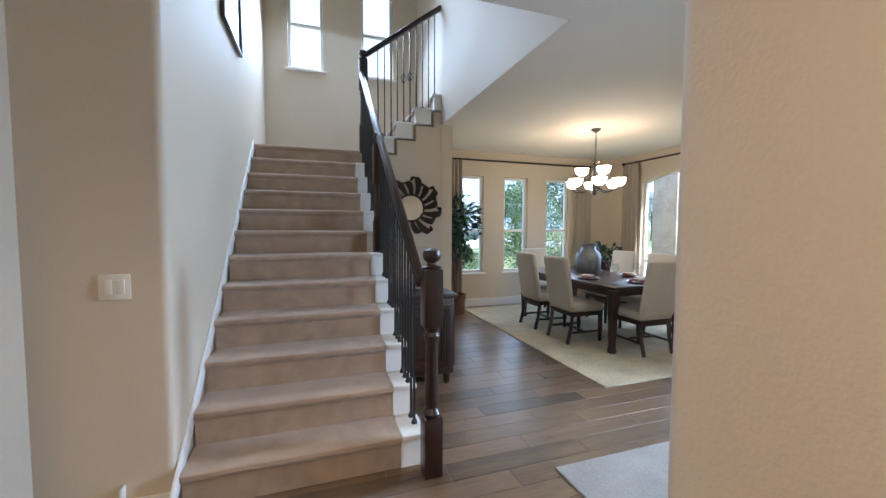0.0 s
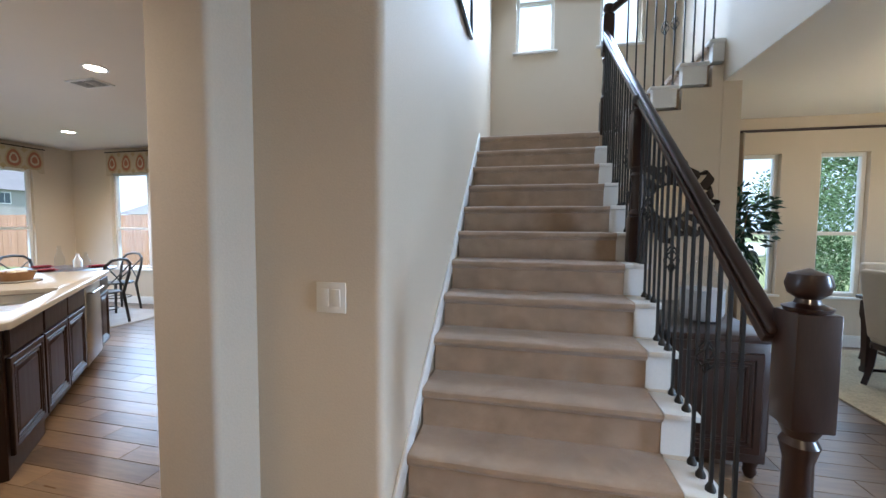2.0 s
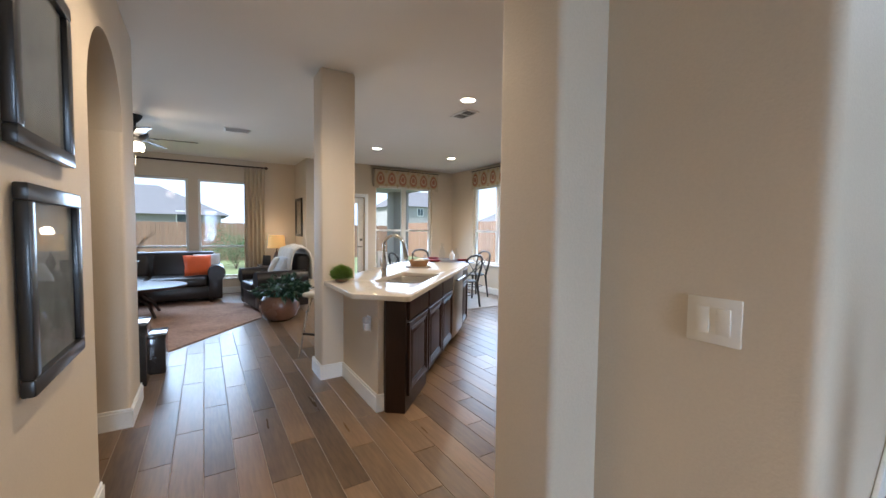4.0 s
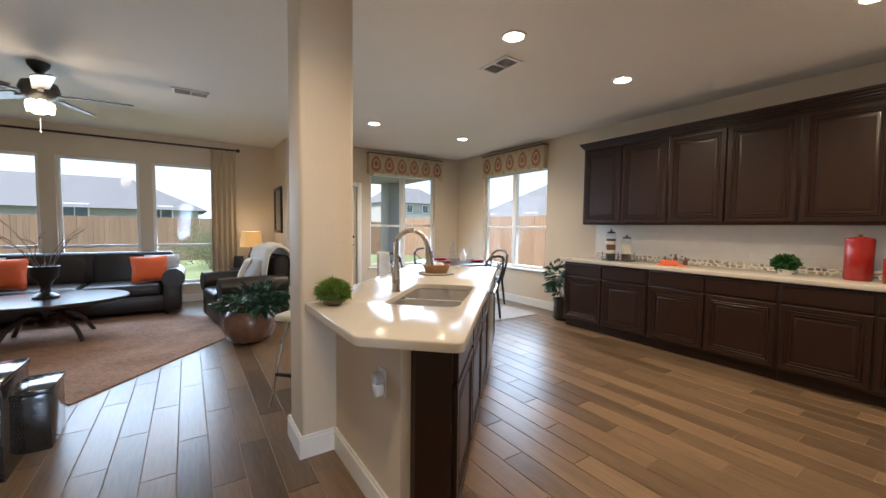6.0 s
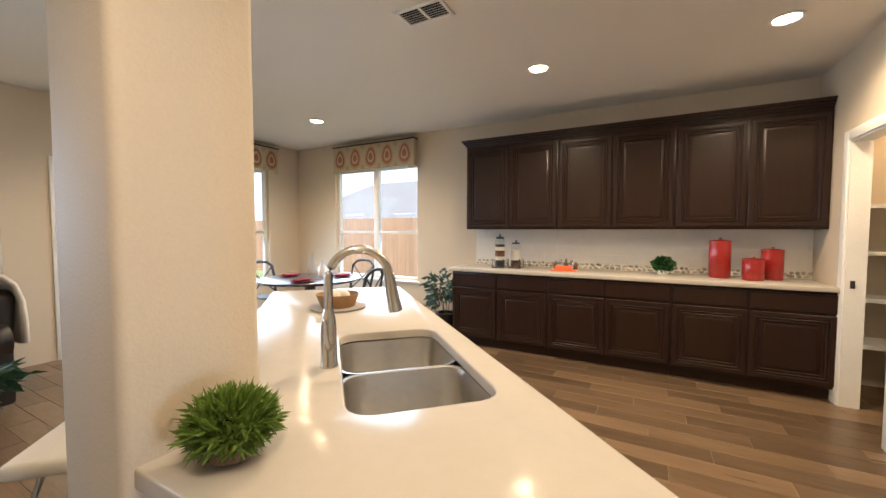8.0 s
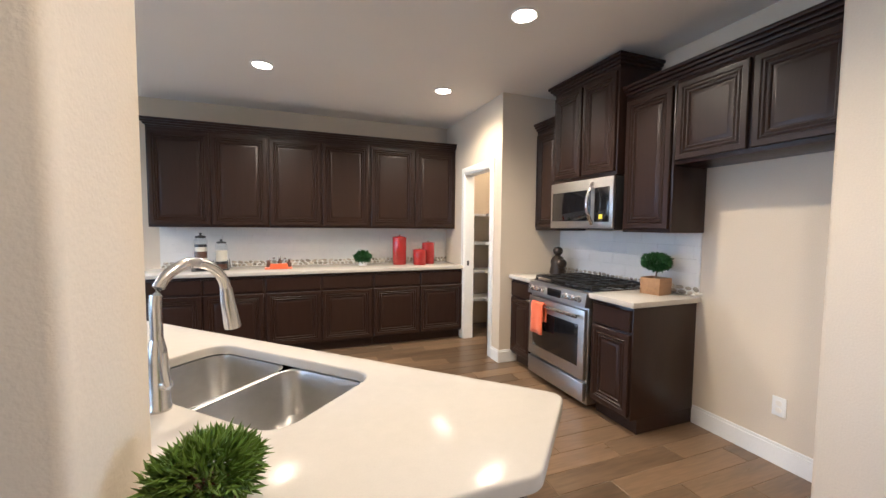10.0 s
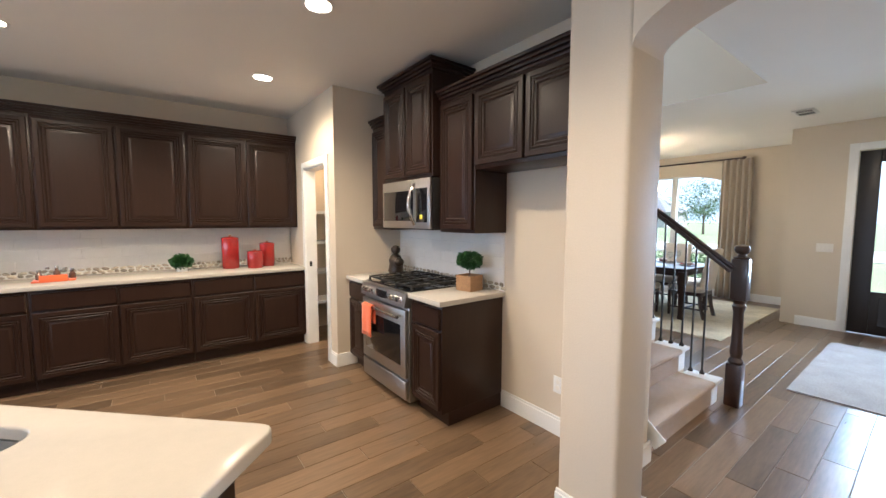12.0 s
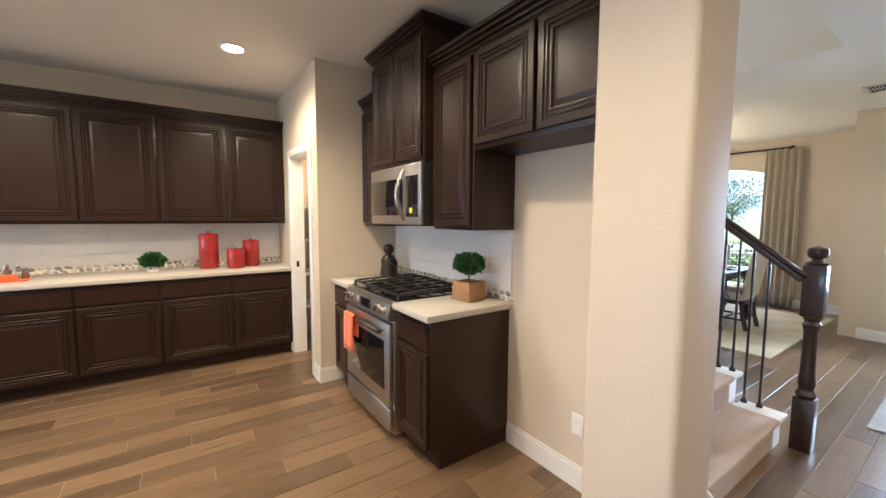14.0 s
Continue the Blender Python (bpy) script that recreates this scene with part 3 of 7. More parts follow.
def newel(x, y, z, height, label, block=0.32, foot=0.34):
    t = thing("newel_post", label, "newel post", pose(x, y, z), group="newel posts", kind="")
    w = 0.052
    s = Shape()
    s.box(-w, -w, 0, w, w, foot, 0.006)
    part("base_block", s, M["darkwood"], t)
    s = Shape()
    mid = height - block
    s.lathe([(0.046, foot), (0.052, foot + 0.02), (0.036, foot + 0.05), (0.044, foot + 0.09), (0.038, foot + 0.16), (0.034, mid - 0.10), (0.046, mid - 0.05), (0.036, mid - 0.03), (0.05, mid)], seg=18)
    part("turned_shaft", s, M["darkwood"], t)
    s = Shape()
    s.box(-w, -w, mid, w, w, height, 0.006)
    part("top_block", s, M["darkwood"], t)
    s = Shape()
    s.lathe([(0.05, height), (0.056, height + 0.012), (0.03, height + 0.022), (0.026, height + 0.035), (0.045, height + 0.05), (0.052, height + 0.075), (0.045, height + 0.102), (0.0, height + 0.118)], seg=18)
    part("finial", s, M["darkwood"], t, "dark turned ball finial")
    return t


newel(1.472, -1.14, 0.0, 1.17, "dark turned wooden newel post with ball finial at the stair foot")
newel(1.425, 0.38, RISE * 6, 0.98, "dark square newel post halfway up the stairs", 0.36, 0.30)
newel(1.45, 1.70, RISE * 11 + 0.16, 1.14, "dark newel post at the stair landing", 0.36, 0.34)


def rail(p, q, label):
    t = thing("handrail", label, "handrail", group="handrails")
    p, q = Vector(p), Vector(q)
    d = q - p
    s = Shape()
    m = Matrix.Translation(p) @ d.to_track_quat("X", "Z").to_matrix().to_4x4()
    s.box(0, -0.03, -0.03, d.length, 0.03, 0.005, 0.008, m=m)
    s.box(0, -0.024, 0.003, d.length, 0.024, 0.032, 0.013, 3, m=m)
    part("rail", s, M["darkwood"], t)
    return t


def rail_z(y):
    return 1.06 + (y + 1.13) * RISE / RUN


rail((1.425, -1.10, rail_z(-1.10)), (1.425, 1.66, rail_z(1.66)), "dark polished wooden handrail above the iron balusters")
rail((1.47, 1.70, 3.50), (2.46, 1.70, 4.25), "dark wooden handrail of the upper flight")


def baluster(h, kind):
    """A slim iron baluster: a plain bar, one with a basket, or one with a knuckle."""
    t = thing("baluster", "black wrought-iron baluster%s on a white tread" % (" with a twisted basket" if kind == 1 else ""), "baluster", pose(0, 0, -50), group="iron balusters")
    s = Shape()
    s.box(-0.0065, -0.0065, 0.0, 0.0065, 0.0065, h, 0.001, 1)
    part("bar", s, M["black"], t)
    s = Shape()
    s.lathe([(0.019, 0.0), (0.019, 0.01), (0.012, 0.025), (0.008, 0.034)], seg=10)
    part("shoe", s, M["black"], t)
    if kind == 1:
        s = Shape()
        for j in range(4):
            pts = []
            for i in range(9):
                u = i / 8
                a = j * math.pi / 2 + u * math.pi
                r = 0.030 * math.sin(math.pi * u) + 0.004
                pts.append((r * math.cos(a), r * math.sin(a), h * 0.5 - 0.065 + 0.13 * u))
            s.tube(pts, 0.0042, 5)
        part("basket", s, M["black"], t)
    return t


protos = {}


def put_baluster(x, y, z, top, kind):
    h = round(top - z, 2)
    if (h, kind) not in protos:
        t = baluster(h, kind)
        protos[h, kind] = t
        t.matrix_basis = pose(x, y, z)
        return t
    return copy_thing(protos[h, kind], pose(x, y, z))


n = 0
for k in range(1, 12):
    z, y = RISE * k + 0.002, Y1 + (k - 1) * RUN
    for j, f in enumerate((0.02, 0.105, 0.19)):
        yy = y + f
        if k == 1 and j == 0 or abs(yy - 0.38) < 0.06:
            continue
        put_baluster(1.425, yy, z, rail_z(yy) - 0.03, 1 if n % 5 == 3 else 0)
        n += 1
for k in range(1, 5):
    for f in (0.03, 0.112, 0.194):
        x = 1.62 + (k - 1) * 0.245 + f - 0.02
        if x < 2.40:
            put_baluster(x, 1.70, RISE * 12 + RISE * k + 0.004, 3.50 + (x - 1.47) * 0.757 - 0.03, 1 if k == 2 and f > 0.1 else 0)


# ---- kitchen cabinets ----
def panel(x0, x1, z0, z1, y, prof, s=None):
    """A moulded front facing -y: rings of (inset, depth forward of y)."""
    s = s or Shape()
    bm = bmesh.new()
    rings = []
    for i, d in prof:
        rings.append([bm.verts.new(c) for c in ((x0 + i, y - d, z0 + i), (x1 - i, y - d, z0 + i), (x1 - i, y - d, z1 - i), (x0 + i, y - d, z1 - i))])
    for a, b in zip(rings, rings[1:]):
        for i in range(4):
            bm.faces.new((a[i], a[(i + 1) % 4], b[(i + 1) % 4], b[i]))
    bm.faces.new(rings[-1])
    bm.faces.new(rings[0][::-1])
    s._take(bm)
    return s


DOOR = [(0, 0), (0, 0.017), (0.004, 0.021), (0.034, 0.021), (0.039, 0.014), (0.043, 0.014), (0.049, 0.020), (0.054, 0.020), (0.061, 0.011), (0.066, 0.011), (0.072, 0.016), (0.078, 0.015), (0.084, 0.006), (0.090, 0.006), (0.104, 0.015), (0.110, 0.015)]
DRAWER = [(0, 0), (0, 0.015), (0.006, 0.021), (0.02, 0.021)]


def crown(length, depth_side_l, depth_side_r, d):
    """A stepped crown along the front of a run, with its returns; the front at -y, its top at 0.085."""
    s = Shape()
    steps = [(0.0, 0.018, 0.0), (0.018, 0.040, 0.016), (0.040, 0.062, 0.034), (0.062, 0.085, 0.050)]
    for u, v, o in steps:
        s.box(-o if depth_side_l else 0, -d - o - 0.004, u, length + (o if depth_side_r else 0), -0.003, v, 0.004)
    return s


def wall_unit(w, h, d, doors, m, label, group="wall cabinets", light=False):
    t = thing("wall_cabinet", label, "cabinet", m, group)
    s = Shape()
    s.box(0.001, -d, 0.0, w - 0.001, -0.002, h, 0.002)
    part("body", s, M["cab"], t)
    dw = (w - 0.012) / doors
    for i in range(doors):
        dr = part("door", panel(0.006 + i * dw + 0.011, 0.006 + (i + 1) * dw - 0.011, 0.026, h - 0.03, -d - 0.001, DOOR), M["cab"], t, "raised-panel espresso door")
    return t


def base_unit(w, d, cols, m, label, group="base cabinets", h=0.875, well=0.0):
    t = thing("base_cabinet", label, "cabinet", m, group)
    s = Shape()
    s.box(0.001, -d, 0.10, w - 0.001, -0.002, 0.645 if well else h, 0.002)
    part("body", s, M["cab"], t)
    if well:
        # open well under the sink, up to x = well
        for name, x0, y0, x1, y1 in (("front_rail", 0.001, -d, well, -d + 0.04), ("back_rail", 0.001, -0.085, well, -0.002), ("end_block", well, -d, w - 0.001, -0.002)):
            s = Shape()
            s.box(x0, y0, 0.645, x1, y1, h)
            part(name, s, M["cab"], t)
    s = Shape()
    s.box(0.001, -d + 0.06, 0.0, w - 0.001, -0.01, 0.10)
    part("toe_kick", s, M["cab"], t)
    dw = (w - 0.012) / cols
    for i in range(cols):
        a, b = 0.006 + i * dw + 0.009, 0.006 + (i + 1) * dw - 0.009
        part("drawer_front", panel(a, b, 0.705, 0.85, -d - 0.001, DRAWER), M["cab"], t, "plain espresso drawer front")
        part("door", panel(a, b, 0.125, 0.685, -d - 0.001, DOOR), M["cab"], t, "raised-panel espresso door")
    return t


XU, XE = -4.075, -0.742
uw = (XE - XU) / 3
for i in range(3):
    wall_unit(uw, 1.0, 0.325, 2, pose(XU + i * uw, 3.06, 1.372), "espresso two-door wall cabinet above the buffet counter")
whole("cabinet_crown", crown(XE - XU, True, False, 0.325), M["cab"], "stepped espresso crown moulding on the wall cabinets", "trim", m=pose(XU, 3.06, 2.372))
BU = -4.13
bw = (XE - BU) / 3
for i in range(3):
    base_unit(bw, 0.60, 2, pose(BU + i * bw, 3.06, 0), "espresso base cabinet with drawers over raised-panel doors")
s = Shape()
s.box(BU - 0.03, 2.415, 0.877, XE - 0.002, 3.056, 0.917, 0.008)
whole("countertop", s, M["quartz"], "white quartz countertop along the buffet cabinets", "countertop")

# range wall: units face -x
R90 = -90
wall_unit(0.41, 1.0, 0.325, 1, pose(0.0, 0.36, 1.372, 0, 0, R90), "espresso single-door wall cabinet beside the microwave")
wall_unit(0.385, 1.0, 0.325, 1, pose(0.0, 1.512, 1.372, 0, 0, R90), "espresso single-door wall cabinet in the corner")
wall_unit(0.765, 0.80, 0.40, 2, pose(0.0, 1.125, 1.81, 0, 0, R90), "tall espresso two-door cabinet above the microwave")
wall_unit(0.905, 0.55, 0.325, 2, pose(0.0, -0.052, 1.822, 0, 0, R90), "espresso two-door cabinet over the empty fridge alcove")
whole("cabinet_crown", crown(1.315, False, False, 0.325), M["cab"], "stepped espresso crown moulding over the fridge cabinets", "trim", m=pose(0, 0.357, 2.372, 0, 0, R90))
whole("cabinet_crown", crown(0.765, True, True, 0.40), M["cab"], "stepped espresso crown on the microwave cabinet", "trim", m=pose(0, 1.125, 2.61, 0, 0, R90))
whole("cabinet_crown", crown(0.385, False, False, 0.325), M["cab"], "stepped espresso crown on the corner cabinet", "trim", m=pose(0, 1.512, 2.372, 0, 0, R90))
base_unit(0.375, 0.595, 1, pose(0.0, 0.352, 0, 0, 0, R90), "narrow espresso base cabinet at the end of the range wall")
base_unit(0.375, 0.595, 1, pose(0.0, 1.510, 0, 0, 0, R90), "narrow espresso base cabinet in the corner by the range")
s = Shape()
s.box(-0.64, -0.055, 0.877, -0.002, 0.355, 0.917, 0.008)
whole("countertop", s, M["quartz"], "white quartz countertop beside the range", "countertop")
s = Shape()
s.box(-0.64, 1.128, 0.877, -0.002, 1.512, 0.917, 0.008)
whole("countertop", s, M["quartz"], "small white quartz countertop in the corner by the range", "countertop")


def gas_range(m):
    t = thing("gas_range", "stainless slide-in gas range with black grates and oven window", "range", m)
    w = 0.755
    s = Shape()
    s.box(0, -0.62, 0.04, w, -0.01, 0.90, 0.004)
    part("body", s, M["steel"], t)
    s = Shape()
    s.box(0.01, -0.655, 0.235, w - 0.01, -0.621, 0.775, 0.008)
    dr = part("oven_door", s, M["steel"], t)
    s = Shape()
    s.box(0.075, -0.660, 0.33, w - 0.075, -0.652, 0.655, 0.004)
    part("oven_window", s, M["blackglass"], dr)
    s = Shape()
    s.tube([(0.05, -0.70, 0.725), (w - 0.05, -0.70, 0.725)], 0.014, 12)
    for x in (0.07, w - 0.07):
        s.tube([(x, -0.65, 0.725), (x, -0.70, 0.725)], 0.010, 8)
    part("handle", s, M["chrome"], dr, "round steel oven handle")
    s = Shape()
    s.box(0.01, -0.655, 0.065, w - 0.01, -0.621, 0.215, 0.008)
    part("drawer", s, M["steel"], t, "stainless warming drawer")
    s = Shape()
    bm = bmesh.new()
    prof = [(-0.62, 0.79), (-0.665, 0.80), (-0.645, 0.905), (-0.55, 0.912), (-0.55, 0.79)]
    for x in (0.0, w):
        for y, z in prof:
            bm.verts.new((x, y, z))
    bm.verts.ensure_lookup_table()
    for i in range(5):
        bm.faces.new((bm.verts[i], bm.verts[(i + 1) % 5], bm.verts[5 + (i + 1) % 5], bm.verts[5 + i]))
    bm.faces.new([bm.verts[i] for i in range(5)])
    bm.faces.new([bm.verts[9 - i] for i in range(5)])
    bmesh.ops.recalc_face_normals(bm, faces=bm.faces)
    s._take(bm)
    cp = part("control_panel", s, M["steel"], t)
    s = Shape()
    s.box(0.29, -0.662, 0.82, 0.465, -0.652, 0.885, 0.002, m=Matrix.Translation((0, -0.0, 0)) @ Matrix.Rotation(0.0, 4, "X"))
    part("display", s, M["blackglass"], cp)
    for x in (0.07, 0.145, 0.22, 0.535, 0.61, 0.685):
        s = Shape()
        s.lathe([(0.026, 0.0), (0.026, 0.008), (0.021, 0.012), (0.019, 0.036), (0.0, 0.038)], seg=16, m=Matrix.Translation((x, -0.652, 0.852)) @ Matrix.Rotation(radians(80), 4, "X"))
        part("knob", s, M["chrome"], t, "steel burner knob")
    s = Shape()
    s.box(0.0, -0.60, 0.905, w, -0.02, 0.922, 0.006)
    part("cooktop", s, M["blackglass"], t, "black enamel cooktop")
    for i in range(3):
        s = Shape()
        x0, x1 = 0.02 + i * 0.24, 0.02 + i * 0.24 + 0.232
        for x in (x0, (x0 + x1) / 2, x1):
            s.box(x - 0.006, -0.585, 0.944, x + 0.006, -0.04, 0.960, 0.003)
        for y in (-0.585, -0.45, -0.31, -0.18, -0.045):
            s.box(x0, y - 0.006, 0.944, x1, y + 0.006, 0.960, 0.003)
        for x in (x0, x1):
            for y in (-0.58, -0.05):
                s.box(x - 0.008, y - 0.008, 0.921, x + 0.008, y + 0.008, 0.946)
        part("grate", s, M["black"], t, "cast-iron burner grate")
    for x, y in ((0.13, -0.45), (0.13, -0.17), (0.377, -0.31), (0.62, -0.45), (0.62, -0.17)):
        s = Shape()
        s.lathe([(0.05, 0.922), (0.05, 0.93), (0.036, 0.934), (0.034, 0.942), (0.0, 0.943)], (x, y, 0), seg=18)
        part("burner", s, M["black"], t)
    return t


gas_range(pose(0.0, 1.118, 0, 0, 0, R90))


def microwave(m):
    t = thing("microwave", "stainless over-the-range microwave with curved steel handle", "microwave", m)
    w = 0.762
    s = Shape()
    s.box(0, -0.40, 0, w, -0.005, 0.415, 0.004)
    part("body", s, M["black"], t)
    s = Shape()
    s.box(0.0, -0.428, 0.008, w, -0.401, 0.413, 0.006)
    f = part("front", s, M["steel"], t)
    s = Shape()
    s.box(0.03, -0.432, 0.07, 0.525, -0.427, 0.325, 0.003)
    part("door_window", s, M["blackglass"], f)
    s = Shape()
    s.box(0.572, -0.432, 0.06, 0.728, -0.427, 0.335, 0.003)
    cp = part("control_panel", s, M["blackglass"], f)
    s = Shape()
    s.box(0.625, -0.4345, 0.085, 0.665, -0.4318, 0.12, 0.001)
    part("sticker", s, material("yellow_sticker", (0.75, 0.65, 0.05), 0.5), cp)
    s = Shape()
    s.tube([(0.548, -0.43 - 0.06 * math.sin(math.pi * i / 10), 0.04 + 0.335 * i / 10) for i in range(11)], 0.016, 10)
    part("handle", s, M["chrome"], t, "bowed steel door handle")
    return t


microwave(pose(0.0, 1.124, 1.388, 0, 0, R90))

# ---- island ----
U, V = Vector((-0.7071, 0.7071, 0)), Vector((0.7071, 0.7071, 0))
ISL = Matrix(((-0.7071, 0.7071, 0, 0), (0.7071, 0.7071, 0, 0), (0, 0, 1, 0), (0, 0, 0, 1)))  # local (u, v) to the world; mirrored frame


def isl(u, v):
    return ((v - u) * 0.7071, (v + u) * 0.7071)


s = Shape()
s.box(-3.23, -1.27, 0, -2.95, -0.966, CEIL, 0.02, 4)
structure("column", s, M["wall"], "square tan column with rounded corners at the island end", "column")
baseboard([(-2.95, -1.272), (-3.246, -1.272)])
baseboard([(-3.232, -1.288), (-3.232, -0.975)])
baseboard([(-2.948, -1.09), (-2.948, -1.288)])


# worktop with the sink cut out, laid as a ring of quads between the two outlines
SU0, SU1, SV0, SV1 = 1.295, 2.10, -2.56, -2.125
IZ = 0.882  # island worktop height
outer = rounded([(-1.888, -0.945), isl(3.52, -2.035), isl(3.52, -3.02), (-2.96, -1.25), (-2.188, -1.25)], [0.05, 0.04, 0.04, 0.0, 0.03])
hole = rounded([isl(SU0, SV1), isl(SU1, SV1), isl(SU1, SV0), isl(SU0, SV0)], [0.09] * 4, 8)


def inset(ring, d):
    """The same outline moved inwards by d (outwards where d is negative)."""
    k = len(ring)
    turn = 1 if sum(ring[i - 1][0] * ring[i][1] - ring[i][0] * ring[i - 1][1] for i in range(k)) > 0 else -1
    out = []
    for i in range(k):
        p, a, b = Vector(ring[i]), Vector(ring[i - 1]), Vector(ring[(i + 1) % k])
        e, f = (p - a).normalized(), (b - p).normalized()
        n = (Vector((-e.y, e.x)) + Vector((-f.y, f.x))).normalized() * turn
        out.append(tuple(p + n * d / max(n.dot(Vector((-e.y, e.x)) * turn), 0.5)))
    return out


def worktop(outer, hole, z0, z1):
    """A flat slab with a hole, its upper edges rounded over."""
    sh = Shape()
    bm = bmesh.new()
    rims = []
    for ring, way in ((outer, 1), (hole, -1)):
        levels = [(0.008, z1), (0.0035, z1 - 0.0012), (0.0010, z1 - 0.0040), (0.0, z1 - 0.009), (0.0, z0)]
        loops = [[bm.verts.new((x, y, z)) for x, y in inset(ring, way * d)] for d, z in levels]
        for a, b in zip(loops, loops[1:]):
            for i in range(len(a)):
                bm.faces.new((a[i], a[(i + 1) % len(a)], b[(i + 1) % len(a)], b[i])).smooth = True
        rims.append((loops[0], loops[-1]))
    for side in (0, 1):
        edges = [bm.edges.get((r[side][i], r[side][(i + 1) % len(r[side])])) for r in rims for i in range(len(r[side]))]
        made = bmesh.ops.triangle_fill(bm, edges=edges, use_beauty=True, use_dissolve=False)["geom"]
        middle = []
        for f in made:
            if isinstance(f, bmesh.types.BMFace):
                f.smooth = False
                c = f.calc_center_median()
                u, v = (c.y - c.x) * 0.7071, (c.y + c.x) * 0.7071
                if SU0 + 0.02 < u < SU1 - 0.02 and SV0 + 0.02 < v < SV1 - 0.02:
                    middle.append(f)
        bmesh.ops.delete(bm, geom=middle, context="FACES_ONLY")
    bmesh.ops.recalc_face_normals(bm, faces=bm.faces)
    sh._take(bm, None, False)
    return sh


whole("island_worktop", worktop(outer, hole, IZ - 0.038, IZ), M["quartz"], "white quartz island worktop with a cut-out for the sink", "countertop")

sink = thing("double_sink", "stainless undermount double-bowl sink in the island", "sink", pose(0, 0, IZ - 0.91))


def bowl(u0, u1, v0, v1, depth):
    sh = Shape()
    bm = bmesh.new()
    rings = []
    for inset, z, r in ((-0.012, 0.868, 0.09), (0.0, 0.866, 0.085), (0.006, 0.84, 0.085), (0.016, 0.87 - depth + 0.03, 0.08), (0.035, 0.87 - depth + 0.006, 0.07), (0.07, 0.87 - depth, 0.06)):
        ring = rounded([isl(u0 + inset, v1 - inset), isl(u1 - inset, v1 - inset), isl(u1 - inset, v0 + inset), isl(u0 + inset, v0 + inset)], [r] * 4, 6)
        rings.append([bm.verts.new((x, y, z)) for x, y in ring])
    for a, b in zip(rings, rings[1:]):
        for i in range(len(a)):
            bm.faces.new((a[i], a[(i + 1) % len(a)], b[(i + 1) % len(a)], b[i]))
    bm.faces.new(rings[-1])
    bmesh.ops.recalc_face_normals(bm, faces=bm.faces)
    sh._take(bm)
    return sh


mid = (SU0 + SU1) / 2
part("bowl", bowl(SU0, mid - 0.012, SV0, SV1, 0.20), M["steel"], sink)
part("bowl", bowl(mid + 0.012, SU1, SV0, SV1, 0.20), M["steel"], sink)
for c in ((SU0 + mid) / 2, (SU1 + mid) / 2):
    x, y = isl(c, (SV0 + SV1) / 2)
    s = Shape()
    s.lathe([(0.042, 0.671), (0.042, 0.675), (0.03, 0.677), (0.026, 0.672), (0.0, 0.672)], (x, y, 0), seg=18)
    part("drain", s, M["chrome"], sink)

fx, fy = isl(1.69, -2.602)
faucet = thing("kitchen_faucet", "brushed-nickel gooseneck pull-down faucet behind the sink", "faucet", pose(fx, fy, IZ, 0, 0, 45))
s = Shape()
s.lathe([(0.031, 0.0), (0.031, 0.008), (0.028, 0.014), (0.027, 0.13), (0.023, 0.17), (0.017, 0.20)], seg=20)
part("base", s, M["chrome"], faucet)
s = Shape()
R = 0.105
s.tube([(0, 0, 0.19), (0, 0, 0.30)] + [(R - R * math.cos(math.pi * i / 14 * 0.97), 0, 0.30 + R * math.sin(math.pi * i / 14 * 0.97)) for i in range(1, 15)], 0.016, 14)
part("gooseneck", s, M["chrome"], faucet)
s = Shape()
s.tube([(2 * R, 0, 0.315), (2 * R + 0.006, 0, 0.27), (2 * R + 0.022, 0, 0.180)], 0.018, 14, 0.026)
part("spray_head", s, M["chrome"], faucet)
s = Shape()
s.tube([(0, -0.02, 0.075), (0, -0.045, 0.08)], 0.014, 12)
s.tube([(0, -0.045, 0.078), (-0.01, -0.052, 0.13), (-0.012, -0.056, 0.175)], 0.008, 10, 0.006)
part("lever", s, M["chrome"], faucet)

# knee wall with its end post, facing the hall and the bar side
s = Shape()
s.prism([(-2.95, -1.075), (-2.135, -1.075), (-2.135, -1.0), (-2.20, -0.97), isl(1.32, -2.66), isl(3.44, -2.66), isl(3.44, -2.78), (-2.95, -0.985)], 0.0, IZ - 0.039)
structure("wall_island_knee", s, M["wall"], "white-painted knee wall of the island", "wall")
baseboard([(-2.135, -1.077), (-2.95, -1.077)])
baseboard([(-2.133, -1.0), (-2.133, -1.093)])

# cabinet units under the island, facing the range
UB0 = 0.765
units = [(1.335, 1.065, 2), (3.012, 0.42, 1)]


def island_pose(u):
    x, y = isl(u, -2.663)
    return pose(x, y, 0, 0, 0, 135) @ Matrix.Diagonal((1, 1, (IZ - 0.04) / 0.866, 1))


for u, w, cols in units:
    base_unit(w, 0.60, cols, island_pose(u), "espresso island cabinet with drawers over raised-panel doors", "island cabinets", 0.866, 0.80 if cols == 2 else 0.0)


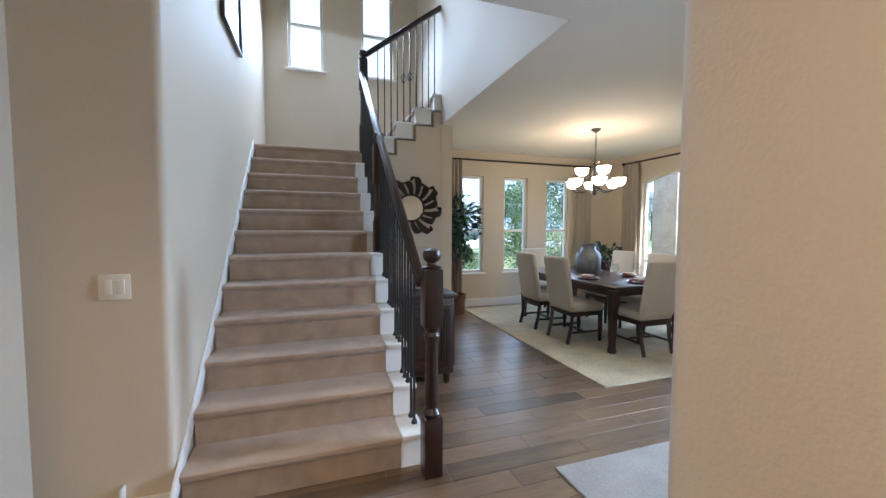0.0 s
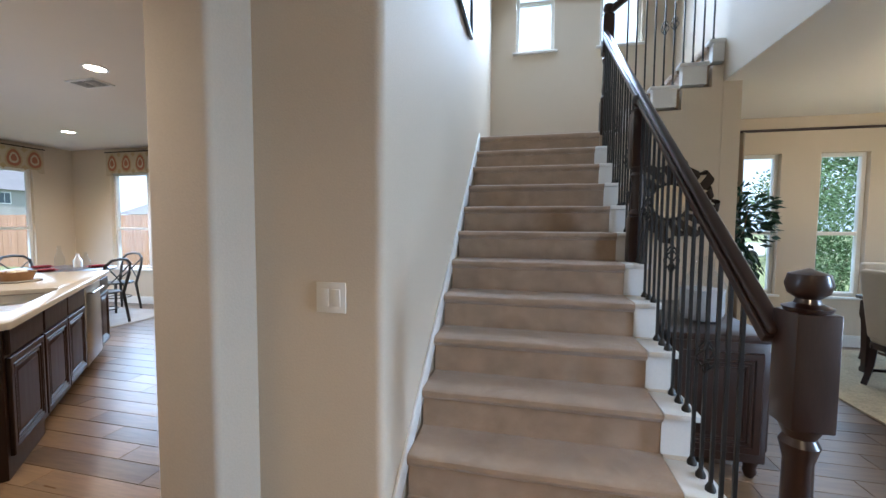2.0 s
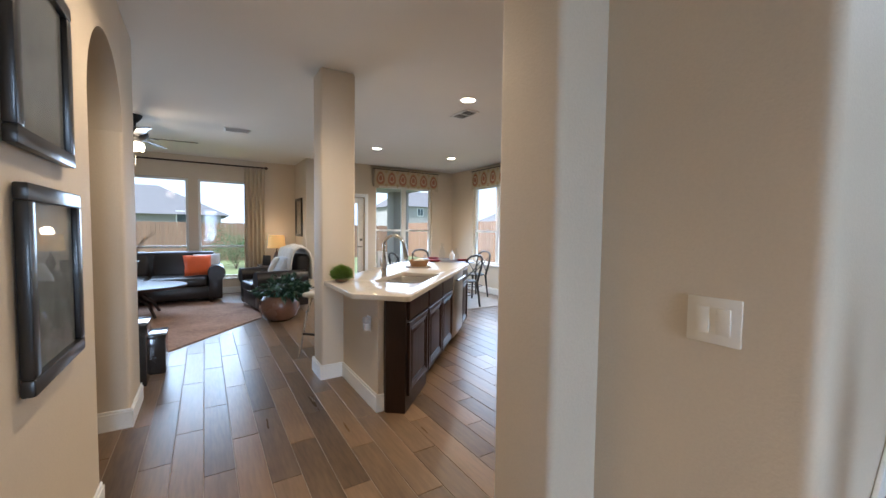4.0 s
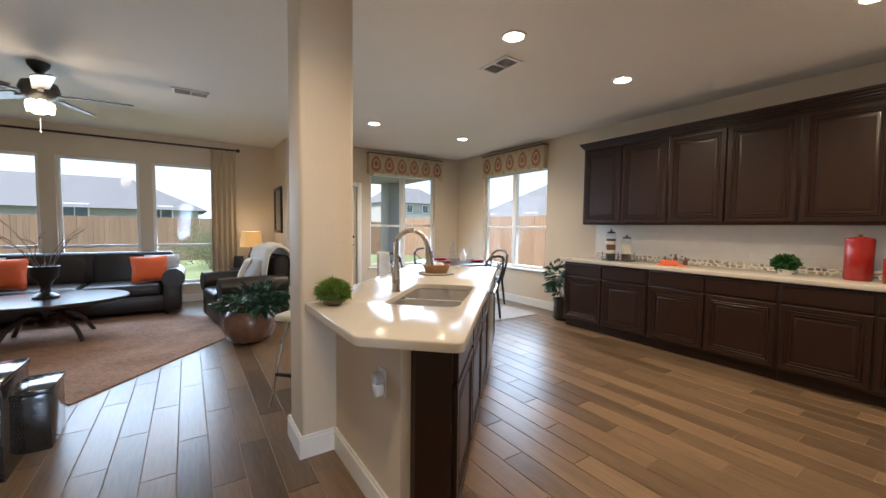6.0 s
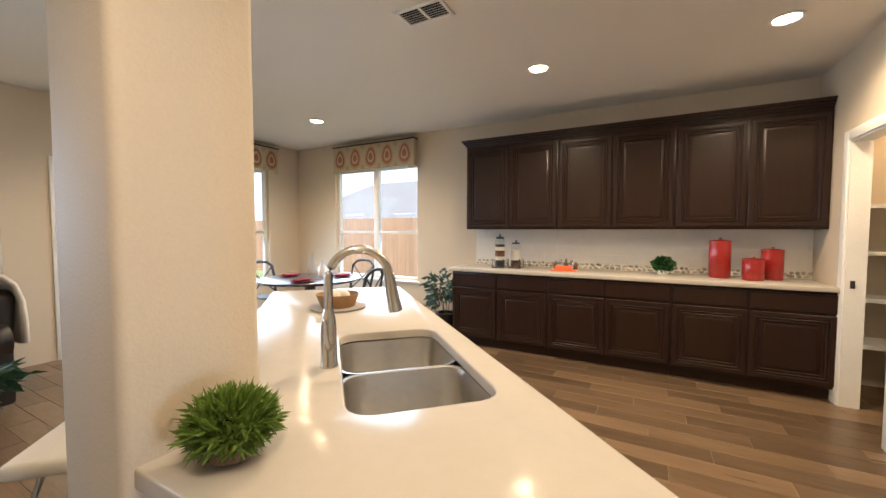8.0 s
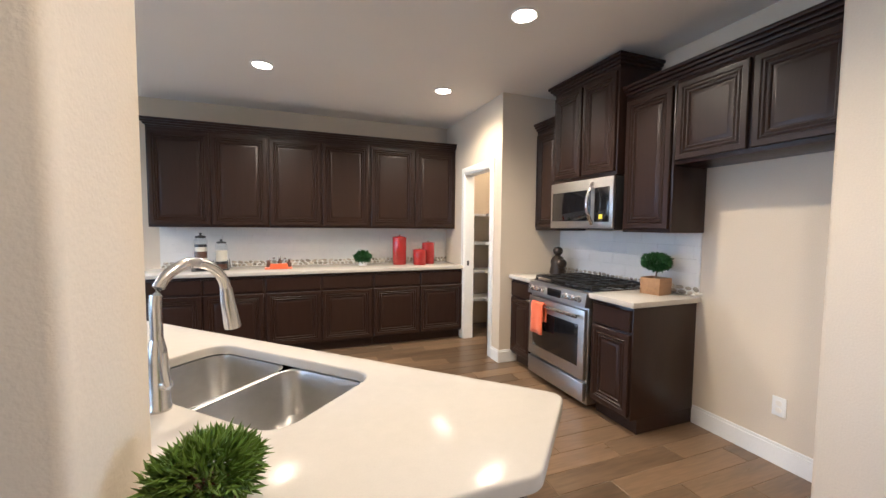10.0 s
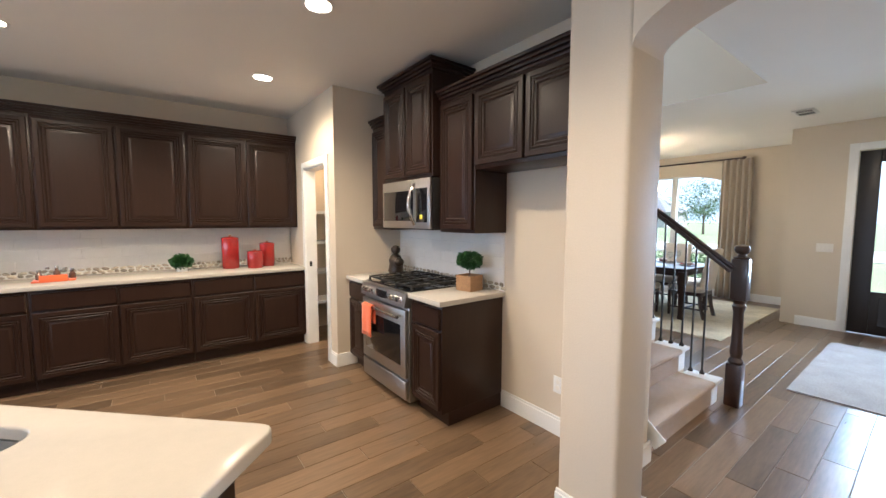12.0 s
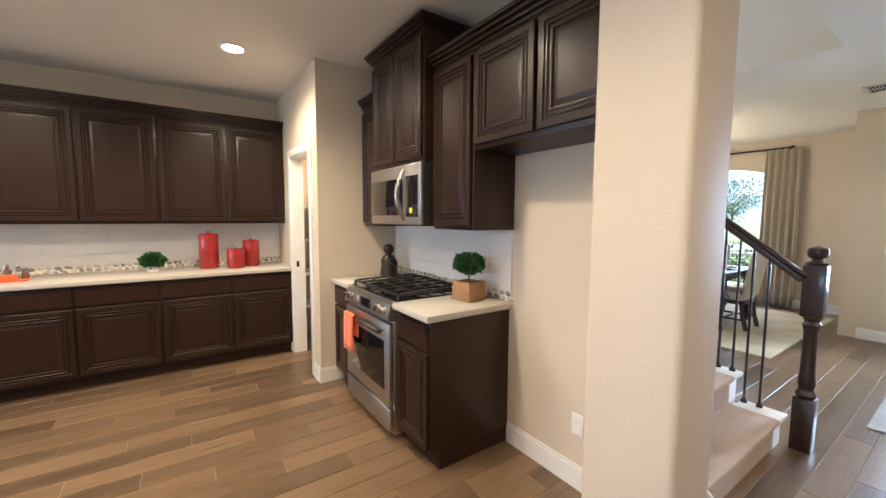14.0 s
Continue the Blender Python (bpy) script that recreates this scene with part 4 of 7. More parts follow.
t = thing("base_cabinet", "espresso island end cabinet with one drawer and a raised-panel door", "cabinet", island_pose(UB0), "island cabinets")
s = Shape()
s.prism([(0.0, -0.60), (-0.02, -0.455), (0.535, -0.03), (0.568, -0.003), (0.568, -0.60)], 0.0, 0.645)
s.prism([(0.0, -0.60), (-0.02, -0.455), (0.50, -0.06), (0.50, -0.60)], 0.645, 0.866)
s.box(0.50, -0.60, 0.645, 0.568, -0.56, 0.866)
part("body", s, M["cab"], t)
part("drawer_front", panel(0.03, 0.555, 0.705, 0.85, -0.601, DRAWER), M["cab"], t, "plain espresso drawer front")
part("door", panel(0.03, 0.555, 0.125, 0.685, -0.601, DOOR), M["cab"], t, "raised-panel espresso door")


def dishwasher(m):
    t = thing("dishwasher", "stainless dishwasher built into the island", "dishwasher", m)
    s = Shape()
    s.box(0.003, -0.588, 0.10, 0.602, -0.01, 0.862, 0.003)
    part("body", s, M["black"], t)
    s = Shape()
    s.box(0.006, -0.625, 0.11, 0.600, -0.589, 0.858, 0.006)
    part("door", s, M["steel"], t)
    s = Shape()
    s.tube([(0.06, -0.66, 0.79), (0.545, -0.66, 0.79)], 0.011, 10)
    for x in (0.08, 0.525):
        s.tube([(x, -0.62, 0.79), (x, -0.66, 0.79)], 0.008, 8)
    part("handle", s, M["chrome"], t)
    return t


dishwasher(island_pose(2.403))


# ---- ceiling fittings ----
def can_light(x, y):
    t = thing("recessed_light", "lit round recessed ceiling light with white trim ring", "light", pose(x, y, CEIL), "recessed lights")
    s = Shape()
    s.lathe([(0.095, -0.001), (0.095, -0.006), (0.078, -0.010), (0.070, -0.002)], seg=28)
    part("trim_ring", s, M["white"], t)
    s = Shape()
    s.lathe([(0.071, -0.004), (0.05, -0.006), (0.0, -0.007)], seg=24)
    part("lens", s, M["can"], t).visible_shadow = False
    return t


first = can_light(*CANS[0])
# the last copy is an unseen fixture for the added hallway lamp
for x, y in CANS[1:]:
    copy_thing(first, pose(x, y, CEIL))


def ceiling_vent(x, y, rz, w=0.34, d=0.20):
    t = thing("ceiling_vent", "white louvred air vent in the ceiling", "vent", pose(x, y, CEIL, 0, 0, rz), "ceiling vents")
    s = Shape()
    s.box(-w / 2, -d / 2, -0.012, w / 2, -d / 2 + 0.025, -0.001, 0.003)
    s.box(-w / 2, d / 2 - 0.025, -0.012, w / 2, d / 2, -0.001, 0.003)
    s.box(-w / 2, -d / 2, -0.012, -w / 2 + 0.025, d / 2, -0.001, 0.003)
    s.box(w / 2 - 0.025, -d / 2, -0.012, w / 2, d / 2, -0.001, 0.003)
    s.box(-0.008, -d / 2 + 0.025, -0.011, 0.008, d / 2 - 0.025, -0.001)
    part("frame", s, M["white"], t)
    s = Shape()
    s.box(-w / 2 + 0.02, -d / 2 + 0.02, -0.003, w / 2 - 0.02, d / 2 - 0.02, -0.0008)
    part("backing", s, M["black"], t)
    for i in range(7):
        y0 = -d / 2 + 0.03 + i * (d - 0.06) / 6
        s = Shape()
        s.box(-w / 2 + 0.025, -0.008, -0.0012, w / 2 - 0.025, 0.008, 0.0012, m=Matrix.Translation((0, y0, -0.008)) @ Matrix.Rotation(radians(40), 4, "X"))
        part("slat", s, M["white"], t)
    return t


ceiling_vent(-3.36, 0.53, 0)
ceiling_vent(-5.82, -1.72, 90)
ceiling_vent(4.02, -1.0, 0)


# ---- furniture ----
def dining_chair(m):
    t = thing("dining_chair", "cream upholstered parsons chair with dark turned wooden legs", "chair", m, "chairs round the dining table")
    s = Shape()
    s.box(-0.235, -0.23, 0.38, 0.235, 0.24, 0.485, 0.035, 3)
    part("seat", s, M["linen"], t)
    s = Shape()
    mm = Matrix.Translation((0, 0.20, 0.45)) @ Matrix.Rotation(radians(-9), 4, "X")
    s.box(-0.225, -0.01, -0.02, 0.225, 0.065, 0.60, 0.028, 3, m=mm)
    part("backrest", s, M["linen"], t)
    s = Shape()
    s.box(-0.225, -0.22, 0.33, 0.225, 0.23, 0.385, 0.004)
    part("seat_frame", s, M["darkwood"], t)
    for x in (-0.2, 0.2):
        s = Shape()
        s.lathe([(0.017, 0), (0.022, 0.05), (0.019, 0.09), (0.028, 0.13), (0.024, 0.2), (0.030, 0.33)], (x, -0.2, 0), seg=12)
        part("leg", s, M["darkwood"], t)
        s = Shape()
        s.tube([(x, 0.27, 0.0), (x, 0.225, 0.18), (x, 0.205, 0.36)], 0.028, 4)
        part("leg", s, M["darkwood"], t)
        s = Shape()
        s.box(x - 0.01, -0.19, 0.12, x + 0.01, 0.23, 0.145, 0.003)
        part("stretcher", s, M["darkwood"], t)
    s = Shape()
    s.box(-0.19, 0.01, 0.12, 0.19, 0.03, 0.145, 0.003)
    part("stretcher", s, M["darkwood"], t)
    return t


ch = dining_chair(pose(3.97, 0.82, 0.012, 0, 0, 90))
copy_thing(ch, pose(3.97, 1.52, 0.012, 0, 0, 90))
copy_thing(ch, pose(4.40, 0.25, 0.012, 0, 0, 180))
copy_thing(ch, pose(5.06, 0.82, 0.012, 0, 0, -90))
copy_thing(ch, pose(5.06, 1.50, 0.012, 0, 0, -90))
copy_thing(ch, pose(4.45, 2.26, 0.012, 0, 0, 0))

tb = thing("dining_table", "dark polished wooden dining table with tapered square legs", "table", pose(4.44, 1.14, 0.012))
s = Shape()
s.box(-0.54, -1.02, 0.715, 0.54, 1.02, 0.75, 0.008)
part("tabletop", s, M["darkwood"], tb)
s = Shape()
s.box(-0.47, -0.95, 0.63, 0.47, 0.95, 0.714, 0.004)
part("apron", s, M["darkwood"], tb)
for x in (-0.47, 0.47):
    for y in (-0.94, 0.94):
        s = Shape()
        s.lathe([(0.045, 0.0), (0.05, 0.03), (0.038, 0.06), (0.055, 0.5), (0.07, 0.56), (0.066, 0.70)], (0, 0, 0), seg=4, m=Matrix.Translation((x, y, 0)) @ Matrix.Rotation(radians(45), 4, "Z"))
        part("leg", s, M["darkwood"], tb)


def soft_sheet(w, d, h, seed, nx=40, ny=40, amp=0.004):
    """A rug with a slightly uneven pile and edge."""
    s = Shape()
    bm = bmesh.new()
    g = [[bm.verts.new((w * (i / nx - 0.5), d * (j / ny - 0.5), h + amp * noise.noise(Vector((i * 0.5, j * 0.5, seed))))) for j in range(ny + 1)] for i in range(nx + 1)]
    for i in range(nx):
        for j in range(ny):
            bm.faces.new((g[i][j], g[i + 1][j], g[i + 1][j + 1], g[i][j + 1]))
    edge = [g[i][0] for i in range(nx + 1)] + [g[nx][j] for j in range(1, ny + 1)] + [g[i][ny] for i in range(nx - 1, -1, -1)] + [g[0][j] for j in range(ny - 1, 0, -1)]
    low = [bm.verts.new((v.co.x * 1.002, v.co.y * 1.002, 0.001)) for v in edge]
    for i in range(len(edge)):
        bm.faces.new((edge[i], low[i], low[(i + 1) % len(low)], edge[(i + 1) % len(edge)]))
    bmesh.ops.recalc_face_normals(bm, faces=bm.faces)
    s._take(bm)
    return s


whole("area_rug", soft_sheet(2.75, 3.38, 0.011, 3), M["rug_d"], "large cream and gold patterned rug under the dining table", "rug", m=pose(4.63, 1.18, 0.001))
whole("entry_rug", soft_sheet(2.10, 1.10, 0.010, 5), M["mat"], "pale grey rug on the foyer floor", "rug", m=pose(3.22, -1.88, 0.001))
whole("area_rug", soft_sheet(3.4, 2.6, 0.011, 7), M["rug_l"], "faded rust and taupe rug under the coffee table", "rug", m=pose(-6.58, -2.98, 0.001, 0, 0, 50))
whole("area_rug", soft_sheet(2.0, 1.9, 0.009, 9), M["mat"], "pale rug under the breakfast table", "rug", m=pose(-5.75, 1.70, 0.001))


def sofa(m):
    t = thing("sofa", "dark leather rolled-arm sofa under the living room windows", "sofa", m)
    w, d = 2.25, 0.92
    s = Shape()
    s.box(-w / 2 + 0.1, -d / 2 + 0.05, 0.07, w / 2 - 0.1, d / 2, 0.30, 0.03)
    part("base", s, M["leather"], t)
    for i in range(2):
        x = -0.44 + i * 0.88
        s = Shape()
        s.box(x - 0.43, -d / 2 + 0.02, 0.29, x + 0.43, d / 2 - 0.2, 0.46, 0.06, 4)
        part("seat_cushion", s, M["leather"], t)
        s = Shape()
        s.box(x - 0.43, 0.12, 0.42, x + 0.43, 0.40, 0.94, 0.09, 4, m=Matrix.Translation((0, 0.06, -0.02)) @ Matrix.Rotation(radians(-7), 4, "X"))
        part("back_cushion", s, M["leather"], t)
    s = Shape()
    s.box(-w / 2 + 0.12, d / 2 - 0.16, 0.10, w / 2 - 0.12, d / 2, 0.88, 0.05, 3)
    part("back", s, M["leather"], t)
    for sx in (-1, 1):
        s = Shape()
        x = sx * (w / 2 - 0.13)
        s.box(x - 0.11, -d / 2 + 0.03, 0.06, x + 0.11, d / 2 - 0.02, 0.52, 0.03)
        s.tube([(x + sx * 0.02, -d / 2, 0.53), (x + sx * 0.02, d / 2 - 0.05, 0.53)], 0.14, 20)
        part("arm", s, M["leather"], t)
    for x in (-w / 2 + 0.2, w / 2 - 0.2):
        for y in (-d / 2 + 0.12, d / 2 - 0.1):
            s = Shape()
            s.lathe([(0.025, 0), (0.035, 0.07)], (x, y, 0), 10)
            part("foot", s, M["darkwood"], t)
    return t


sofa(pose(-7.93, -2.98, 0.0, 0, 0, 90))


def pillow(x, y, z, rz, tilt, mat, label, size=0.45):
    s = Shape()
    s.cushion(size, size * 0.9, 0.15, 0.55)
    return whole("throw_pillow", s, mat, label, "pillow", "throw pillows", m=pose(x, y, z, tilt, 0, rz))


pillow(-7.78, -3.72, 0.655, 90, 68, M["orange"], "orange throw pillow leaning on the sofa arm", 0.46)
pillow(-7.90, -3.95, 0.66, 80, 74, M["stripe"], "pale patterned pillow behind the orange one", 0.46)
pillow(-7.76, -2.25, 0.655, 100, 68, M["orange"], "orange throw pillow leaning on a pale pillow", 0.44)
pillow(-7.90, -2.10, 0.66, 100, 74, M["stripe"], "pale patterned pillow at the sofa corner", 0.44)

# ---- armchair ----
ac = thing("armchair", "dark leather armchair with rolled arms beside a potted plant", "armchair", pose(-6.62, -1.14, 0.0, 0, 0, 10))
s = Shape()
s.box(-0.36, -0.40, 0.06, 0.36, 0.42, 0.32, 0.03)
part("base", s, M["leather"], ac)
s = Shape()
s.box(-0.31, -0.44, 0.30, 0.31, 0.22, 0.47, 0.06, 4)
part("seat_cushion", s, M["leather"], ac)
s = Shape()
s.box(-0.36, 0.20, 0.30, 0.36, 0.44, 0.94, 0.09, 4, m=Matrix.Rotation(radians(-5), 4, "X"))
part("back", s, M["leather"], ac)
for sx in (-1, 1):
    s = Shape()
    s.box(sx * 0.42 - 0.10, -0.40, 0.06, sx * 0.42 + 0.10, 0.40, 0.52, 0.03)
    s.tube([(sx * 0.43, -0.42, 0.53), (sx * 0.43, 0.38, 0.53)], 0.125, 20)
    part("arm", s, M["leather"], ac)
pillow(-6.60, -1.02, 0.69, 14, 62, M["stripe"], "pale striped pillow on the armchair", 0.44)


def draped_throw():
    """A knitted throw laid over a chair back: a sheet that follows the back up, over and down, with soft folds."""
    sh = Shape()
    bm = bmesh.new()
    path = [(0.13, 0.55), (0.15, 0.72), (0.17, 0.88), (0.21, 0.98), (0.30, 1.035), (0.40, 1.02), (0.48, 0.94), (0.52, 0.80), (0.53, 0.62), (0.53, 0.46)]
    rows = []
    for i in range(25):
        u = i / 24
        col = []
        for j, (y, z) in enumerate(path):
            k = noise.noise(Vector((u * 5, j * 0.35, 4.0))) * 0.035 + 0.016 * math.sin(u * 17 + j * 0.4)
            out = -1 if j < 4 else 1
            col.append(bm.verts.new((-0.24 + 0.62 * u + 0.02 * noise.noise(Vector((u, j * 0.6, 1))), y + out * (abs(k) * 0.8), z + k * 0.7 + 0.03 * math.sin(math.pi * u))))
        rows.append(col)
    for a, b in zip(rows, rows[1:]):
        for j in range(len(path) - 1):
            bm.faces.new((a[j], b[j], b[j + 1], a[j + 1]))
    bmesh.ops.recalc_face_normals(bm, faces=bm.faces)
    sh._take(bm)
    return sh


ob = whole("throw_blanket", draped_throw(), M["cream"], "cream knitted throw draped over the armchair back", "blanket", m=pose(-6.62, -1.14, 0.0, 0, 0, 10))
ob.modifiers.new("thick", "SOLIDIFY").thickness = 0.03
pillow(-6.83, -1.10, 0.67, -10, 66, M["cream"], "cream pillow leaning in the armchair corner", 0.42)

# ---- coffee table ----
ct = thing("coffee_table", "oval dark wooden coffee table with splayed curved legs", "table", pose(-6.70, -3.10, 0.012, 0, 0, 90))
s = Shape()
s.lathe([(0.0, 0.42), (0.98, 0.42), (1.0, 0.43), (1.0, 0.45), (0.985, 0.46), (0.0, 0.46)], seg=48, m=Matrix.Diagonal((0.72, 0.58, 1, 1)))
part("tabletop", s, M["darkwood"], ct)
s = Shape()
s.lathe([(0.08, 0.16), (0.10, 0.2), (0.06, 0.26), (0.06, 0.36), (0.12, 0.42)], seg=16)
part("pedestal", s, M["darkwood"], ct)
for i in range(4):
    a = math.pi / 4 + i * math.pi / 2
    s = Shape()
    s.tube([(0.05 * math.cos(a), 0.05 * math.sin(a), 0.27), (0.2 * math.cos(a), 0.16 * math.sin(a), 0.30), (0.38 * math.cos(a), 0.32 * math.sin(a), 0.16), (0.48 * math.cos(a), 0.42 * math.sin(a), 0.0)], 0.032, 8, 0.022)
    part("leg", s, M["darkwood"], ct)



# ---- foliage ----
def leaves(count, spread, size, seed, centre=(0, 0, 0), droop=0.3, clumps=0, narrow=0.45):
    """Many small pointed leaves scattered through an uneven rounded crown."""
    rnd = random.Random(seed)
    verts, faces = [], []
    cl = [Vector((rnd.gauss(0, 0.45), rnd.gauss(0, 0.45), rnd.gauss(0, 0.45))) for _ in range(clumps)] if clumps else None
    for _ in range(count):
        while True:
            p = Vector((rnd.uniform(-1, 1), rnd.uniform(-1, 1), rnd.uniform(-1, 1)))
            if p.length < 1:
                break
        if cl:
            p = rnd.choice(cl) + p * 0.42
        else:
            p = p.normalized() * (0.55 + 0.45 * rnd.random()) * (0.85 + 0.2 * noise.noise(p * 2.0 + Vector((seed, 0, 0))))
        d = (p.normalized() + Vector((rnd.gauss(0, 0.5), rnd.gauss(0, 0.5), rnd.gauss(0, 0.4) - droop))).normalized()
        side = d.cross(Vector((rnd.gauss(0, 1), rnd.gauss(0, 1), rnd.gauss(0, 1) + 0.01))).normalized()
        up = d.cross(side)
        at = Vector((p.x * spread[0], p.y * spread[1], p.z * spread[2])) + Vector(centre)
        L = size * rnd.uniform(0.7, 1.25)
        k = len(verts)
        verts += [at, at + d * L * 0.45 + side * L * narrow * 0.5 + up * L * 0.08, at + d * L, at + d * L * 0.45 - side * L * narrow * 0.5 + up * L * 0.08]
        faces += [(k, k + 1, k + 2), (k, k + 2, k + 3)]
    s = Shape()
    me = bpy.data.meshes.new("t")
    me.from_pydata([tuple(v) for v in verts], [], faces)
    s.bm.from_mesh(me)
    bpy.data.meshes.remove(me)
    return s


# small grassy ball on the island worktop
t = thing("grass_plant", "bushy green artificial grass ball on the island worktop", "plant", pose(-2.82, -1.13, IZ))
s = Shape()
s.lathe([(0.03, 0.0), (0.05, 0.01), (0.055, 0.04), (0.05, 0.06), (0.0, 0.06)], seg=14)
part("pot", s, M["bronze"], t)
part("leaves", leaves(2800, (0.094, 0.094, 0.062), 0.030, 11, (0, 0, 0.076), -0.3, narrow=0.22), M["grassblade"], t)

t = thing("potted_plant", "leafy green plant in a round brown glazed pot on the floor", "plant", pose(-5.52, -1.22, 0.0))
s = Shape()
s.lathe([(0.0, 0.0), (0.15, 0.0), (0.23, 0.06), (0.275, 0.17), (0.27, 0.28), (0.235, 0.36), (0.225, 0.37), (0.21, 0.36), (0.20, 0.33), (0.0, 0.33)], seg=32)
part("pot", s, M["bronze"], t)
part("leaves", leaves(420, (0.30, 0.30, 0.19), 0.105, 12, (0, 0, 0.47), 0.35, 14), M["leaf_dark"], t)
t = thing("potted_plant", "dark leafy plant in a black pot beside the buffet", "plant", pose(-4.36, 2.72, 0.0))
s = Shape()
s.lathe([(0.0, 0.0), (0.11, 0.0), (0.13, 0.02), (0.12, 0.25), (0.14, 0.30), (0.10, 0.30), (0.10, 0.27), (0.0, 0.27)], seg=24)
part("pot", s, M["frame"], t)
part("leaves", leaves(430, (0.24, 0.24, 0.26), 0.09, 13, (-0.03, -0.03, 0.60), 0.4, 14), M["leaf_dark"], t)
s = Shape()
for i in range(7):
    a = i * 0.9
    s.tube([(0.02 * math.cos(a), 0.02 * math.sin(a), 0.26), (0.06 * math.cos(a), 0.06 * math.sin(a), 0.45), (0.14 * math.cos(a), 0.14 * math.sin(a), 0.62)], 0.006, 5, 0.003)
part("stem", s, M["twig"], t)
# tall tree plant in the dining room
t = thing("potted_tree", "tall dark green artificial tree in the dining room corner", "plant", pose(3.02, 2.62, 0.0))
s = Shape()
s.lathe([(0.0, 0.0), (0.14, 0.0), (0.17, 0.3), (0.18, 0.32), (0.15, 0.32), (0.15, 0.28), (0.0, 0.28)], seg=24)
part("pot", s, M["bronze"], t)
s = Shape()
for i in range(3):
    a = i * 2.1
    s.tube([(0.02 * math.cos(a), 0.02 * math.sin(a), 0.27), (0.05 * math.cos(a + 1), 0.05 * math.sin(a + 1), 0.9), (0.14 * math.cos(a + 2), 0.14 * math.sin(a + 2), 1.6)], 0.014, 6, 0.007)
part("trunk", s, M["bark"], t)
part("crown", leaves(650, (0.26, 0.26, 0.48), 0.105, 14, (0.06, 0.02, 1.38), 0.5, 16), M["leaf_dark"], t)
# herb on the buffet and topiary by the range
t = thing("herb_plant", "small bright green herb plant on the buffet counter", "plant", pose(-1.93, 2.80, 0.917))
s = Shape()
s.lathe([(0.0, 0.0), (0.05, 0.0), (0.06, 0.05), (0.05, 0.05), (0.0, 0.045)], seg=16)
part("pot", s, M["plate"], t)
part("leaves", leaves(900, (0.105, 0.10, 0.07), 0.034, 15, (0, 0, 0.105), 0.1, 0, 0.8), M["leaf"], t)
t = thing("topiary", "small round topiary in a square wooden box", "plant", pose(-0.18, 0.17, 0.917, 0, 0, 8))
s = Shape()
for a, b, c, d in ((-0.075, -0.075, 0.075, -0.063), (-0.075, 0.063, 0.075, 0.075), (-0.075, -0.063, -0.063, 0.063), (0.063, -0.063, 0.075, 0.063)):
    s.box(a, b, 0, c, d, 0.12, 0.002)
s.box(-0.063, -0.063, 0.0, 0.063, 0.063, 0.10)
part("box", s, M["tanwood"], t)
s = Shape()
s.tube([(0, 0, 0.1), (0.004, 0, 0.19)], 0.006, 6)
part("stem", s, M["twig"], t)
part("crown", leaves(2600, (0.108, 0.108, 0.074), 0.022, 16, (0, 0, 0.235), 0.0, narrow=0.6), M["leaf"], t)


# ---- buffet things ----
def canister(x, y, r, h):
    t = thing("canister", "red glazed ceramic canister with a brass-knobbed lid", "canister", pose(x, y, 0.917), "red canisters")
    s = Shape()
    s.lathe([(r * 0.93, 0), (r, 0.008), (r, h * 0.85), (r * 0.97, h * 0.87), (0.0, h * 0.87)], seg=28)
    part("body", s, M["red"], t)
    s = Shape()
    s.lathe([(r * 1.03, h * 0.87), (r * 1.03, h * 0.90), (r * 0.9, h * 0.93), (0.02, h * 0.955), (0.0, h * 0.955)], seg=28)
    ld = part("lid", s, M["red"], t)
    s = Shape()
    s.lathe([(0.008, h * 0.95), (0.008, h * 0.97), (0.018, h * 0.985), (0.014, h * 1.0), (0.0, h * 1.01)], seg=14)
    part("knob", s, M["tanwood"], ld)


canister(-1.47, 2.80, 0.088, 0.375)
canister(-1.24, 2.68, 0.082, 0.21)
canister(-1.08, 2.82, 0.082, 0.295)


def jar(x, y, h, fills):
    t = thing("glass_jar", "tall clear glass jar layered with dried food", "jar", pose(x, y, 0.917), "glass jars")
    s = Shape()
    r = 0.06
    s.lathe([(r, 0.0), (r, h * 0.8), (r * 0.7, h * 0.86), (r * 0.7, h * 0.88)], seg=22)
    part("glass", s, M["clear"], t)
    z = 0.006
    for k, (f, mat) in enumerate(fills):
        s = Shape()
        s.lathe([(0.0, z), (r * 0.93, z), (r * 0.93, z + f * h * 0.7), (0.0, z + f * h * 0.7)], seg=20)
        part("filling", s, mat, t)
        z += f * h * 0.7 + 0.001
    s = Shape()
    s.lathe([(r * 0.8, h * 0.86), (r * 0.82, h * 0.9), (0.01, h * 0.93), (0.008, h * 0.96), (0.018, h * 0.98), (0.0, h)], seg=18)
    part("lid", s, M["frame"], t)
    s = Shape()
    s.box(-0.075, -0.075, 0.0, 0.075, 0.075, 0.012, 0.003)
    for sx in (-1, 1):
        for sy in (-1, 1):
            s.tube([(sx * 0.07, sy * 0.07, 0.0), (sx * 0.066, sy * 0.066, 0.11)], 0.004, 6)
    part("stand", s, M["black"], t)


